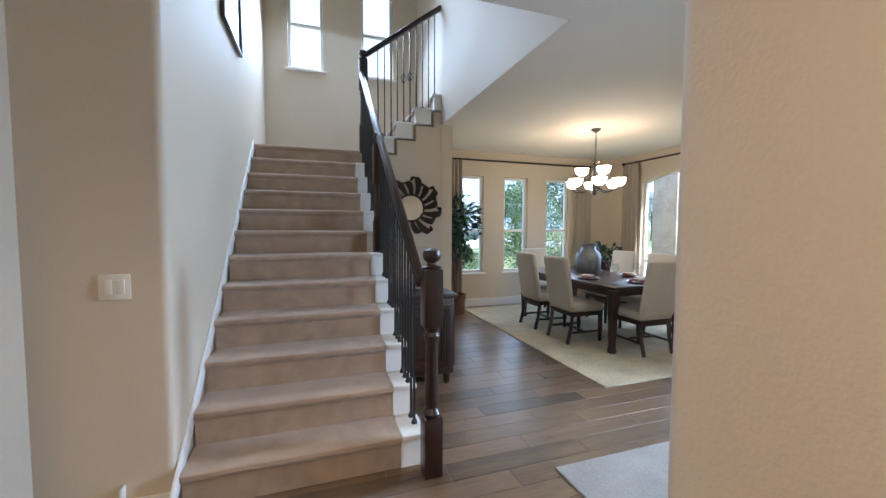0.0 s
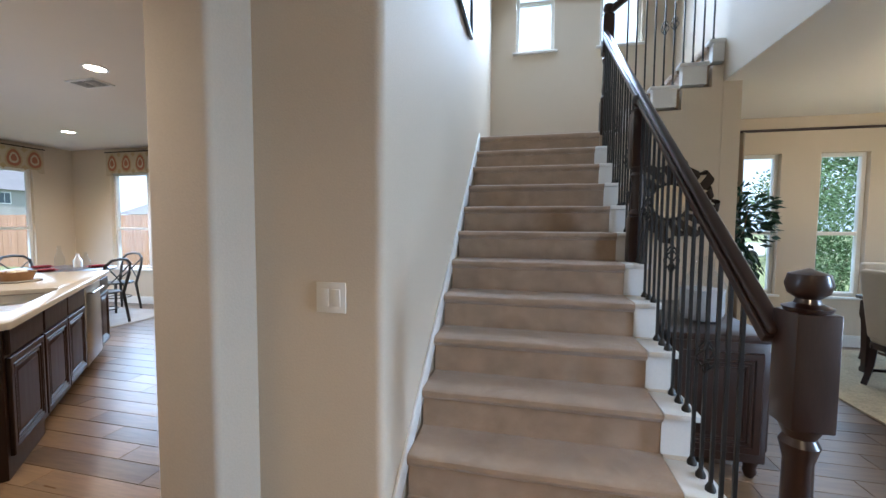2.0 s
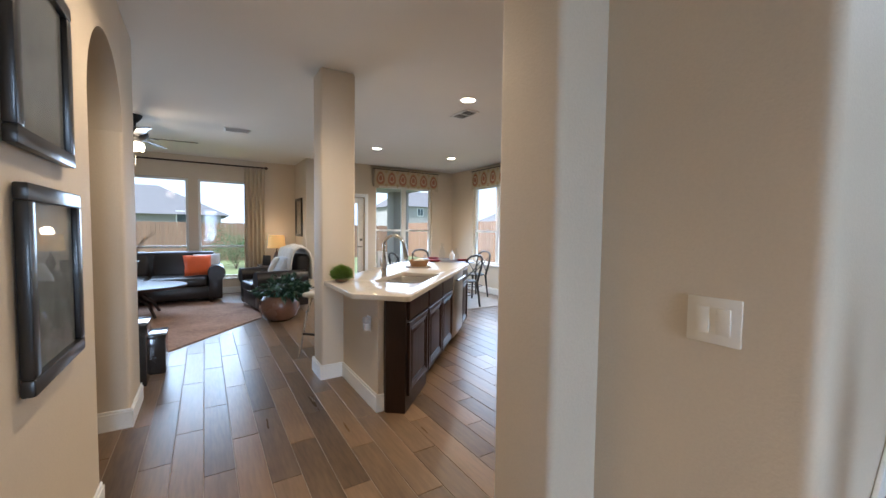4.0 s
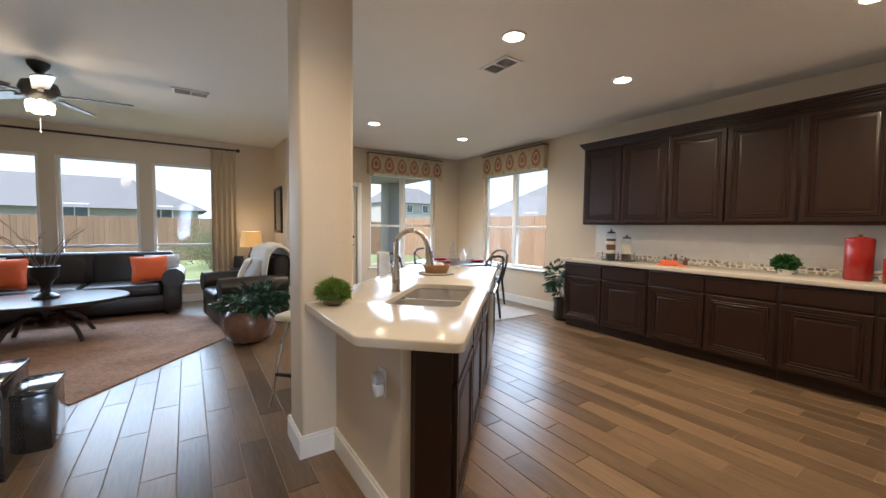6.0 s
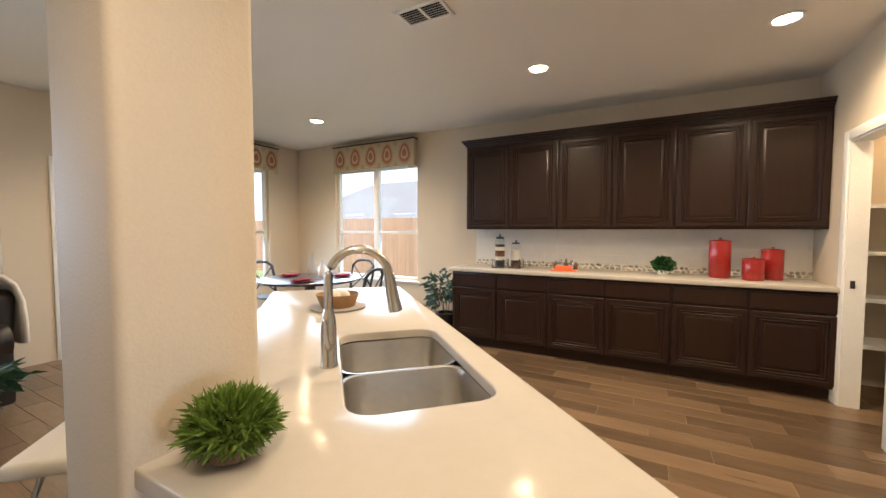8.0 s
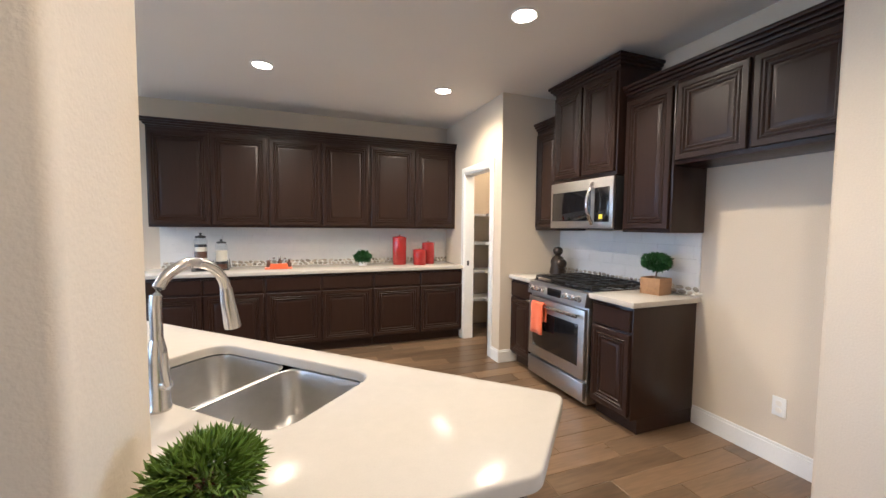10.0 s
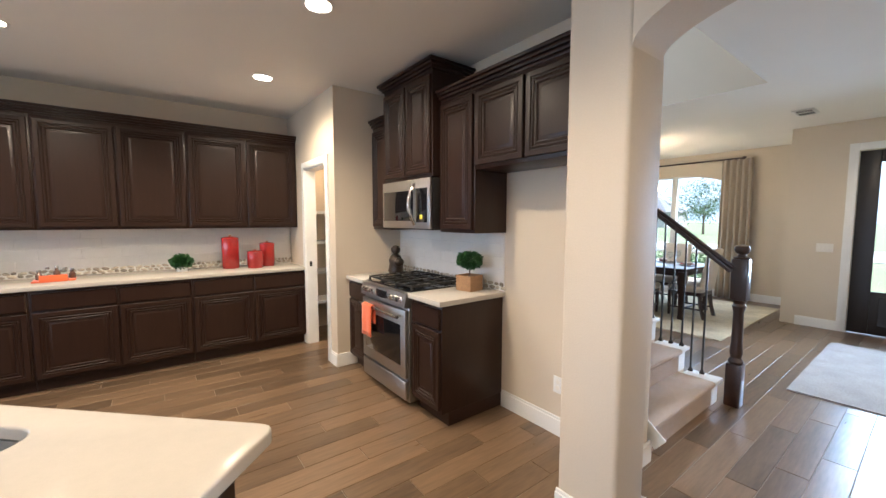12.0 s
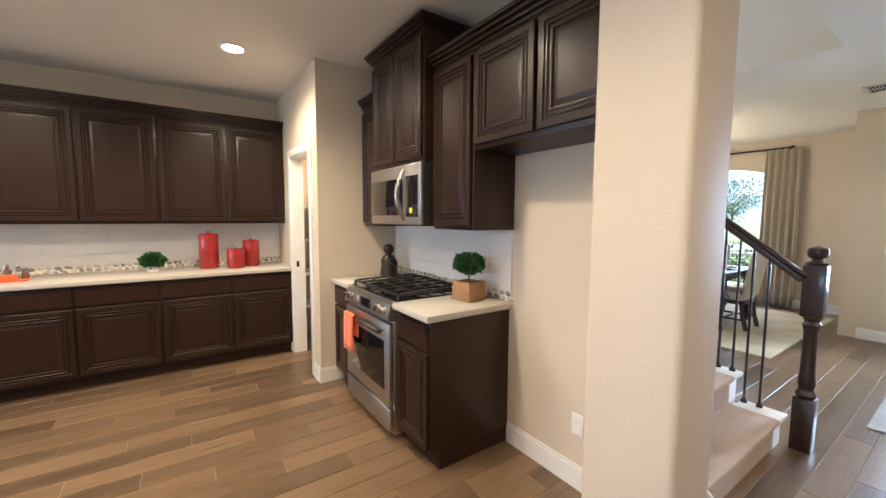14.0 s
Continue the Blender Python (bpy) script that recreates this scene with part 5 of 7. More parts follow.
jar(-3.62, 2.70, 0.40, [(0.3, M["frame"]), (0.15, M["cream"]), (0.25, M["bronze"]), (0.15, M["cream"]), (0.1, M["frame"])])
jar(-3.44, 2.75, 0.33, [(0.25, M["bronze"]), (0.12, M["frame"]), (0.5, M["cream"])])
t = thing("condiment_tray", "orange tray with glass spice bottles on the buffet", "tray", pose(-2.88, 2.74, 0.917, 0, 0, 5))
s = Shape()
s.box(-0.14, -0.10, 0, 0.14, 0.10, 0.012, 0.004)
s.box(-0.09, -0.12, 0.0, 0.09, -0.09, 0.062, 0.01)
part("tray", s, M["orange"], t)
for i, (x, y, h) in enumerate(((-0.1, 0.03, 0.10), (-0.045, 0.05, 0.12), (0.015, 0.02, 0.13), (0.07, 0.05, 0.11), (0.115, 0.02, 0.10))):
    s = Shape()
    s.lathe([(0.022, 0.012), (0.024, h * 0.55), (0.012, h * 0.7), (0.012, h * 0.85)], (x, y, 0), 14)
    b = part("bottle", s, M["clear"] if i % 2 else M["bronze"], t)
    s = Shape()
    s.lathe([(0.014, h * 0.85), (0.014, h), (0.0, h)], (x, y, 0), 12)
    part("cap", s, M["chrome"], b)
s = Shape()
s.lathe([(0.0, 0), (0.05, 0), (0.055, 0.03), (0.045, 0.10), (0.05, 0.14), (0.036, 0.18), (0.018, 0.2), (0.03, 0.225), (0.034, 0.255), (0.018, 0.285), (0.0, 0.29)], seg=18)
s.ball((0.0, -0.04, 0.12), (0.04, 0.025, 0.05))
s.ball((0.0, 0.0, 0.27), (0.026, 0.028, 0.02))
whole("rooster_figurine", s, M["bronze_leaf"], "dark brown pottery figurine on the corner counter", "figurine", m=pose(-0.18, 1.32, 0.917) @ Matrix.Diagonal((1.4, 1.6, 1.0, 1)))
# towel over the oven handle
s = Shape()
bm = bmesh.new()
rows = []
for i in range(9):
    u = i / 8
    col = []
    for j in range(15):
        v = j / 14
        side = -1 if v < 0.45 else 1
        if v < 0.42:
            y, z = -0.722 - 0.010 * math.sin(u * 9 + 1) * (0.42 - v), 0.735 - (0.42 - v) * 0.62
        elif v > 0.58:
            y, z = -0.690 + 0.004 * math.sin(u * 8), 0.735 - (v - 0.58) * 0.36
        else:
            a = (v - 0.42) / 0.16 * math.pi
            y, z = -0.706 - 0.016 * math.cos(a), 0.735 + 0.014 * math.sin(a)
        col.append(bm.verts.new((0.06 + 0.17 * u + 0.02 * (0.42 - min(v, 0.42)) * math.sin(u * 5), y, z)))
    rows.append(col)
for a, b in zip(rows, rows[1:]):
    for j in range(14):
        bm.faces.new((a[j], a[j + 1], b[j + 1], b[j]))
s._take(bm)
ob = whole("dish_towel", s, M["orange"], "orange cotton towel hung over the oven handle", "towel", m=pose(0.0, 1.03, 0, 0, 0, R90))
ob.modifiers.new("thick", "SOLIDIFY").thickness = 0.006

# ---- backsplash ----
back = thing("backsplash", "white subway tile backsplash above the buffet counter", "tile", kind="structure")
TW, TH = 0.30, 0.098
s = Shape()
s.box(0.0008, -0.008, 0.0008, TW - 0.0008, 0.0, TH - 0.0008, 0.0012, 1)
me0 = mesh_object("tile", s, M["tile"])
tile_mesh = me0.data
bpy.data.objects.remove(me0)


def tiles(parent, base, length, rows, z):
    for r in range(rows):
        off = -TW / 2 if r % 2 else 0.0
        k = 0
        while off < length - 0.02:
            ob = new("tile", tile_mesh)
            ob.parent = parent
            lo = max(off, 0)
            hi = min(off + TW, length)
            ob.matrix_basis = base @ pose(lo, 0, z + r * TH) @ Matrix.Diagonal(((hi - lo) / TW, 1, 1, 1))
            off += TW


s = Shape()
s.box(XU, 3.0525, 0.918, XE - 0.003, 3.0595, 1.371)
part("grout_bed", s, M["tile"], back)
s = Shape()
s.box(-0.0075, -0.038, 0.918, -0.0005, 1.511, 1.371)
tiles(back, pose(XU - 0.0, 3.056, 0), XE - XU - 0.002, 4, 0.985)
back2 = thing("backsplash", "white subway tile backsplash behind the range", "tile", kind="structure")
part("grout_bed", s, M["tile"], back2)
tiles(back2, pose(-0.004, 1.512, 0, 0, 0, R90), 1.55, 4, 0.985)


def pebbles(length, m, seed):
    rnd = random.Random(seed)
    s = Shape()
    for r in range(2):
        x = rnd.uniform(0, 0.03)
        while x < length - 0.03:
            w = rnd.uniform(0.016, 0.034)
            bmx = Matrix.Translation((x + w, -0.004, 0.936 + r * 0.032 + rnd.uniform(-0.004, 0.004))) @ Matrix.Rotation(rnd.uniform(-0.4, 0.4), 4, "Y")
            s.ball((0, 0, 0), (w, 0.008, rnd.uniform(0.012, 0.017)), 8, m=bmx)
            x += 2 * w + rnd.uniform(0.002, 0.01)
    ob = whole("pebble_border", s, M["pebble"], "border of mixed polished pebbles above the counter", "tile border", kind="stuff", m=m)
    return ob


pebbles(XE - XU, pose(XU, 3.052, 0), 4)
pebbles(1.55, pose(-0.006, 1.512, 0, 0, 0, R90), 5)


# ---- switches, outlets, pictures ----
def switch_plate(m, gangs, label):
    t = thing("light_switch", label, "switch", m, "switch plates")
    w = 0.045 + 0.046 * (gangs - 1) + 0.03
    s = Shape()
    s.box(-w / 2, -0.007, -0.058, w / 2, 0.0, 0.058, 0.003)
    part("plate", s, M["plastic"], t)
    for i in range(gangs):
        x = (i - (gangs - 1) / 2) * 0.046
        s = Shape()
        s.box(x - 0.016, -0.011, -0.033, x + 0.016, -0.005, 0.033, 0.002, m=Matrix.Rotation(radians(3 if i else -3), 4, "X"))
        part("rocker", s, M["plastic"], t)
    return t


switch_plate(pose(0.006, -1.061, 1.125), 2, "almond two-gang rocker switch on the tan wall")
switch_plate(pose(5.058, -1.11, 1.10, 0, 0, -90), 3, "white three-gang switch beside the front door")


def outlet(m):
    t = thing("wall_outlet", "white duplex outlet plate on the wall", "outlet", m, "outlets")
    s = Shape()
    s.box(-0.036, -0.006, -0.058, 0.036, 0.0, 0.058, 0.003)
    part("plate", s, M["white"], t)
    for z in (-0.021, 0.021):
        s = Shape()
        s.lathe([(0.016, 0.0), (0.016, 0.003), (0.0, 0.003)], seg=14, m=Matrix.Translation((0, -0.006, z)) @ Matrix.Rotation(radians(90), 4, "X"))
        part("socket", s, M["plastic"], t)
    return t


o = outlet(pose(-2.30, -1.077, 0.625))
t = thing("plug_in_freshener", "small grey and clear plug-in air freshener in the island outlet", "air freshener", pose(-2.285, -1.083, 0.625))
s = Shape()
s.box(-0.022, -0.045, -0.050, 0.022, -0.004, 0.005, 0.010, 3)
part("bottle", s, M["plate"], t, "milky plastic bottle")
s = Shape()
s.box(-0.028, -0.050, 0.006, 0.028, -0.004, 0.052, 0.012, 3)
part("cap", s, M["stripe"], t, "grey plastic cap")
copy_thing(o, pose(-0.002, -0.55, 0.35, 0, 0, -90))
copy_thing(o, pose(4.85, 3.058, 0.36))


def picture(m, w, h, label, border=0.05, image=None):
    t = thing("framed_picture", label, "picture", m, "framed pictures")
    s = Shape()
    for a, b, c, d in ((-w / 2, -h / 2, w / 2, -h / 2 + border), (-w / 2, h / 2 - border, w / 2, h / 2), (-w / 2, -h / 2 + border, -w / 2 + border, h / 2 - border), (w / 2 - border, -h / 2 + border, w / 2, h / 2 - border)):
        s.box(a, -0.035, b, c, -0.002, d, 0.006)
    part("frame", s, M["frame"], t)
    s = Shape()
    s.box(-w / 2 + border - 0.004, -0.016, -h / 2 + border - 0.004, w / 2 - border + 0.004, -0.006, h / 2 - border + 0.004)
    part("print", s, image or M["paper"], t)
    s = Shape()
    s.box(-w / 2 + border, -0.020, -h / 2 + border, w / 2 - border, -0.018, h / 2 - border)
    part("glazing", s, M["clear"], t).visible_shadow = False
    return t


picture(pose(-1.25, -2.578, 1.845, 0, 0, 180), 0.52, 0.58, "black-framed print above another in the hall")
picture(pose(-1.30, -2.578, 1.16, 0, 0, 180), 0.52, 0.60, "black-framed glazed print below another in the hall")
picture(pose(-8.05, -0.422, 1.58), 0.60, 0.80, "dark framed picture on the living room wall")
picture(pose(0.212, 0.55, 3.45, 0, 0, 90), 0.75, 0.95, "dark framed picture high on the stair wall", 0.035, M["plate"])


# ---- doors ----
def casing(axis, plane, out, lo, hi, top, w=0.075):
    s = Shape()
    for p, q, u, v in ((lo - w, lo, 0, top + w), (hi, hi + w, 0, top + w), (lo, hi, top, top + w)):
        e, f = sorted((plane, plane + out * 0.018))
        if axis == "x":
            s.box(e, p, u, f, q, v, 0.004)
        else:
            s.box(p, e, u, q, f, v, 0.004)
    return structure("trim", s, M["white"], "white painted door casing", "trim")


casing("x", -0.74, -1, 1.74, 2.41, 2.04)
casing("x", 5.06, -1, -2.36, -1.36, 2.36, 0.09)
casing("x", -7.45, 1, 0.0, 0.80, 2.03)
s = Shape()
s.box(-0.745, 1.74, 0, -0.625, 1.755, 2.04)
s.box(-0.745, 2.395, 0, -0.625, 2.41, 2.04)
s.box(-0.745, 1.755, 2.025, -0.625, 2.395, 2.04)
structure("trim", s, M["white"], "white painted jamb of the pantry doorway", "trim")
t = thing("door_1", "white pantry door standing open inward", "door", pose(-0.615, 1.80, 0.0, 0, 0, 178), kind="structure")
s = panel(-0.64, 0.0, 0.01, 2.02, 0.0, [(0, -0.035), (0, 0), (0.1, 0.0), (0.105, -0.006), (0.12, -0.006)])
part("leaf", s, M["white"], t)
s = Shape()
s.ball((-0.58, -0.05, 0.95), 0.027)
s.tube([(-0.58, 0, 0.95), (-0.58, -0.04, 0.95)], 0.01, 8)
part("door_knob", s, M["frame"], t)
t = thing("strike_plate", "dark latch plate on the pantry door jamb", "latch", pose(-0.70, 2.394, 0.95))
s = Shape()
s.box(-0.014, -0.004, -0.03, 0.014, 0.0, 0.03, 0.002)
part("plate", s, M["frame"], t)
for z in (0.42, 0.80, 1.18, 1.56):
    t = thing("pantry_shelf", "white wire shelf in the pantry", "shelf", pose(0, 0, z), "pantry shelves")
    s = Shape()
    s.box(-0.62, 2.70, 0.0, -0.01, 3.05, 0.012)
    s.box(-0.30, 1.64, 0.0, -0.01, 2.70, 0.012)
    s.box(-0.306, 1.64, -0.02, -0.30, 2.70, 0.014)
    s.box(-0.62, 2.694, -0.02, -0.30, 2.70, 0.014)
    part("deck", s, M["wire"], t)
# bulb and glowing globe out of view, added to brighten the pantry inside
point_lamp((-0.35, 2.1, 2.5), 5, 0.08)
t = thing("pantry_light", "unseen round white ceiling light added to brighten the pantry", "light", pose(-0.35, 2.1, CEIL))
s = Shape()
s.lathe([(0.10, -0.002), (0.10, -0.02), (0.07, -0.06), (0.0, -0.075)], seg=20)
part("globe", s, M["bulb"], t).visible_shadow = False

t = thing("door_2", "dark front door with a tall frosted glass panel", "door", pose(5.10, -1.86, 0.0, 0, 0, -90), kind="structure")
s = Shape()
for p, q, u, v in ((-0.495, -0.31, 0.01, 2.35), (0.31, 0.495, 0.01, 2.35), (-0.31, 0.31, 0.01, 0.56), (-0.31, 0.31, 2.20, 2.35)):
    s.box(p, 0.0, u, q, 0.05, v, 0.004)
lf = part("leaf", s, M["door"], t)
s = panel(-0.24, 0.24, 0.12, 0.50, 0.001, [(0, 0), (0.012, 0.008), (0.03, 0.003), (0.06, 0.008), (0.07, 0.008)])
part("lower_panel", s, M["door"], lf)
s = Shape()
s.box(-0.31, 0.02, 0.56, 0.31, 0.026, 2.20)
part("glass", s, M["glass"], lf).visible_shadow = False
s = Shape()
s.tube([(0.42, -0.05, 0.95), (0.42, -0.05, 1.2)], 0.011, 8)
for z in (0.96, 1.19):
    s.tube([(0.42, 0.0, z), (0.42, -0.05, z)], 0.008, 8)
part("door_handle", s, M["frame"], t)
t = thing("door_3", "white glazed back door with a dark lever", "door", pose(-7.50, 0.40, 0.0, 0, 0, 90), kind="structure")
s = Shape()
for p, q, u, v in ((-0.395, -0.27, 0.01, 2.02), (0.27, 0.395, 0.01, 2.02), (-0.27, 0.27, 0.01, 0.22), (-0.27, 0.27, 1.90, 2.02)):
    s.box(p, 0.0, u, q, 0.045, v, 0.004)
lf = part("leaf", s, M["white"], t)
s = Shape()
s.box(-0.27, 0.02, 0.22, 0.27, 0.025, 1.90)
part("glass", s, M["glass"], lf).visible_shadow = False
s = Shape()
s.lathe([(0.026, 0), (0.026, 0.01), (0.0, 0.012)], seg=14, m=Matrix.Translation((0.335, -0.001, 1.12)) @ Matrix.Rotation(radians(90), 4, "X"))
s.tube([(0.335, 0, 0.97), (0.335, -0.045, 0.97), (0.245, -0.05, 0.97)], 0.010, 8)
part("door_lever", s, M["frame"], t)


# ---- curtains ----
def drape(w, h, folds, depth, seed, n=60, nz=14):
    """A hanging curtain panel: folds that deepen downwards."""
    s = Shape()
    bm = bmesh.new()
    g = []
    for i in range(n + 1):
        u = i / n
        col = []
        for j in range(nz + 1):
            v = j / nz
            y = depth * (0.6 + 0.5 * v) * math.sin(2 * math.pi * folds * u + 0.7 * noise.noise(Vector((u * 3, v * 1.5, seed))))
            col.append(bm.verts.new((w * (u - 0.5) * (1 + 0.05 * v), y + 0.006 * noise.noise(Vector((u * 20, v * 6, seed))), h * (1 - v))))
        g.append(col)
    for a, b in zip(g, g[1:]):
        for j in range(nz):
            bm.faces.new((a[j], a[j + 1], b[j + 1], b[j]))
    s._take(bm)
    return s


def curtain(m, w, h, mat, label, seed, folds=5):
    ob = whole("curtain", drape(w, h, folds, 0.035, seed), mat, label, "curtain", "curtains", m=m)
    ob.modifiers.new("thick", "SOLIDIFY").thickness = 0.005
    return ob


def rod(p, q, label):
    t = thing("curtain_rod", label, "curtain rod", None, "curtain rods")
    s = Shape()
    s.tube([p, q], 0.016, 12)
    part("pole", s, M["darkwood"], t)
    for e, o in ((p, q), (q, p)):
        d = (Vector(e) - Vector(o)).normalized()
        s = Shape()
        s.ball(Vector(e) + d * 0.03, 0.032, 12)
        s.tube([e, Vector(e) + d * 0.012], 0.024, 12)
        part("finial", s, M["darkwood"], t)
    return t


rod((2.95, 2.93, 2.56), (5.95, 2.93, 2.56), "dark wooden curtain rod above the three dining windows")
rod((6.33, 0.20, 2.58), (6.33, 2.55, 2.58), "dark wooden curtain rod above the large dining window")
rod((-8.39, -5.6, 2.60), (-8.39, -1.05, 2.60), "dark wooden curtain rod above the living room windows")
curtain(pose(3.10, 2.93, 0.02), 0.30, 2.53, M["curtain"], "taupe curtain panel hanging to the floor in the dining room", 1, 4)
curtain(pose(5.74, 2.93, 0.02), 0.34, 2.53, M["curtain"], "taupe curtain panel hanging to the floor in the dining room", 2, 4)
curtain(pose(6.33, 2.40, 0.02, 0, 0, 90), 0.36, 2.55, M["curtain"], "taupe curtain panel beside the large dining window", 3, 4)
curtain(pose(6.33, 0.27, 0.02, 0, 0, 90), 0.46, 2.55, M["curtain"], "taupe curtain panel beside the large dining window", 4, 5)
curtain(pose(-8.39, -1.24, 0.02, 0, 0, 90), 0.38, 2.57, M["sheer"], "golden curtain panel beside the living room window", 5, 5)
curtain(pose(-8.39, -4.75, 0.02, 0, 0, 90), 0.38, 2.57, M["sheer"], "golden curtain panel beside the living room window", 6, 5)


def valance(m, w, label, h=0.40):
    t = thing("valance", label, "valance", m, "window valances")
    s = Shape()
    bm = bmesh.new()
    n = 40
    top, low = [], []
    for i in range(n + 1):
        u = i / n
        dip = 0.05 * abs(math.sin(u * math.pi * 1.0)) * 0.0 + (0.07 if u < 0.07 or u > 0.93 else 0.025 * (1 - math.sin(u * math.pi)))
        top.append(bm.verts.new((w * (u - 0.5), -0.10, h)))
        low.append(bm.verts.new((w * (u - 0.5), -0.10 + 0.01 * math.sin(u * 25), 0.07 - dip)))
    for i in range(n):
        bm.faces.new((low[i], low[i + 1], top[i + 1], top[i]))
    s._take(bm)
    s.box(-w / 2, -0.10, 0.03, -w / 2 + 0.008, -0.003, h)
    s.box(w / 2 - 0.008, -0.10, 0.03, w / 2, -0.003, h)
    f = part("fabric", s, M["print"], t)
    s = Shape()
    s.box(-w / 2 - 0.012, -0.115, h, w / 2 + 0.012, -0.003, h + 0.018, 0.004)
    part("top_board", s, M["darkwood"], t)
    k = max(int(w / 0.26), 3)
    for i in range(k):
        x = (i + 0.5) / k * w - w / 2
        for rr, mat, d in ((1.22, M["gold"], 0.1115), (1.0, M["medallion"], 0.113), (0.66, M["print"], 0.1145), (0.42, M["medallion"], 0.116)):
            sh = Shape()
            pts = []
            for q in range(20):
                a = 2 * math.pi * q / 20
                px = math.sin(a) * 0.088 * rr * (1 - 0.25 * math.cos(a))
                pz = 0.215 + math.cos(a) * 0.135 * rr
                pts.append((x + px, pz))
            bm = bmesh.new()
            a_ = [bm.verts.new((px, -d, pz)) for px, pz in pts]
            bm.faces.new(a_)
            r_ = bmesh.ops.extrude_face_region(bm, geom=list(bm.faces))
            for g in r_["geom"]:
                if isinstance(g, bmesh.types.BMVert):
                    g.co.y += 0.002
            sh._take(bm)
            part("medallion", sh, mat, f)
        for dx, dz in ((0.5, 0.36), (0.5, 0.075)):
            if i == k - 1:
                continue
            sh = Shape()
            m = Matrix.Translation((x + dx * w / k, -0.1125, dz)) @ Matrix.Rotation(radians(45), 4, "Y")
            sh.box(-0.032, -0.001, -0.032, 0.032, 0.001, 0.032, m=m)
            part("diamond", sh, M["gold"], f)
    return t


valance(pose(-7.45, 1.785, 2.25, 0, 0, 90), 1.60, "cream valance with rust medallions above the breakfast nook window")
valance(pose(-5.76, 3.06, 2.25), 1.52, "cream valance with rust medallions above the side window")



# ---- lamps that hang or stand ----
def chandelier(m):
    t = thing("chandelier", "bronze chandelier with frosted glass bowl shades in two tiers", "chandelier", m)
    s = Shape()
    s.lathe([(0.0, 0.0), (0.065, 0.0), (0.065, -0.015), (0.03, -0.035), (0.012, -0.05), (0.0, -0.05)][::-1], seg=20)
    part("canopy", s, M["black"], t)
    for i in range(12):
        s = Shape()
        z = -0.055 - i * 0.032
        a = (i % 2) * math.pi / 2
        s.tube([(0.011 * math.cos(a) * math.cos(q), 0.011 * math.sin(a) * math.cos(q), z - 0.016 - 0.021 * math.sin(q)) for q in [2 * math.pi * k / 10 for k in range(11)]], 0.003, 5)
        part("chain_link", s, M["black"], t)
    s = Shape()
    s.lathe([(0.0, -0.43), (0.06, -0.435), (0.06, -0.445), (0.03, -0.46), (0.035, -0.56), (0.05, -0.62), (0.025, -0.70), (0.035, -0.78), (0.02, -0.84), (0.03, -0.87), (0.0, -0.90)][::-1], seg=18)
    part("stem", s, M["black"], t)
    for n, r, z, off in ((3, 0.17, -0.60, 0.5), (6, 0.31, -0.76, 0.0)):
        for i in range(n):
            a = 2 * math.pi * i / n + off
            c, sn = math.cos(a), math.sin(a)
            s = Shape()
            s.tube([(0.03 * c, 0.03 * sn, z - 0.02), (r * 0.5 * c, r * 0.5 * sn, z - 0.09), (r * 0.9 * c, r * 0.9 * sn, z - 0.07), (r * c, r * sn, z - 0.03)], 0.009, 8)
            arm = part("arm", s, M["black"], t)
            s = Shape()
            s.lathe([(0.025, 0.0), (0.058, 0.014), (0.084, 0.05), (0.092, 0.105), (0.088, 0.106), (0.079, 0.052), (0.025, 0.014), (0.0, 0.014)], (r * c, r * sn, z - 0.03), 20)
            part("shade", s, M["bulb"], t, "lit frosted glass bowl shade").visible_shadow = False
    return t


chandelier(pose(4.50, 1.17, CEIL))

fan = thing("ceiling_fan", "dark bronze ceiling fan with lit glass shades", "fan", pose(-5.72, -2.86, CEIL))
s = Shape()
s.lathe([(0.0, -0.10), (0.03, -0.09), (0.075, -0.03), (0.08, 0.0), (0.0, 0.0)], seg=20)
part("canopy", s, M["black"], fan)
s = Shape()
s.tube([(0, 0, -0.05), (0, 0, -0.16)], 0.014, 10)
part("downrod", s, M["black"], fan)
s = Shape()
s.lathe([(0.0, -0.34), (0.06, -0.335), (0.12, -0.29), (0.14, -0.24), (0.12, -0.18), (0.05, -0.15), (0.0, -0.15)], seg=24)
part("motor", s, M["black"], fan)
for i in range(5):
    mm = Matrix.Rotation(2 * math.pi * i / 5 + 0.25, 4, "Z")
    s = Shape()
    s.prism([(0.20, -0.055), (0.62, -0.075), (0.66, -0.05), (0.67, 0.0), (0.66, 0.05), (0.62, 0.075), (0.20, 0.055)], -0.006, 0.004, m=mm @ Matrix.Translation((0, 0, -0.27)) @ Matrix.Rotation(radians(11), 4, "X"))
    bl = part("blade", s, M["darkwood"], fan)
    s = Shape()
    s.box(0.10, -0.02, -0.282, 0.24, 0.02, -0.272, 0.003, m=mm)
    part("blade_iron", s, M["black"], bl)
for i in range(4):
    a = math.pi / 2 * i + 0.4
    s = Shape()
    s.lathe([(0.022, 0.0), (0.045, -0.03), (0.062, -0.085), (0.056, -0.085), (0.04, -0.03), (0.0, -0.01)], seg=16, m=Matrix.Translation((0.075 * math.cos(a), 0.075 * math.sin(a), -0.34)) @ Matrix.Rotation(0.5, 4, Vector((-math.sin(a), math.cos(a), 0))))
    part("shade", s, M["bulb"], fan, "lit frosted glass shade").visible_shadow = False
s = Shape()
s.tube([(0.02, 0, -0.34), (0.02, 0, -0.62)], 0.0015, 5)
s.ball((0.02, 0, -0.62), 0.009, 8)
part("pull_chain", s, M["chrome"], fan)

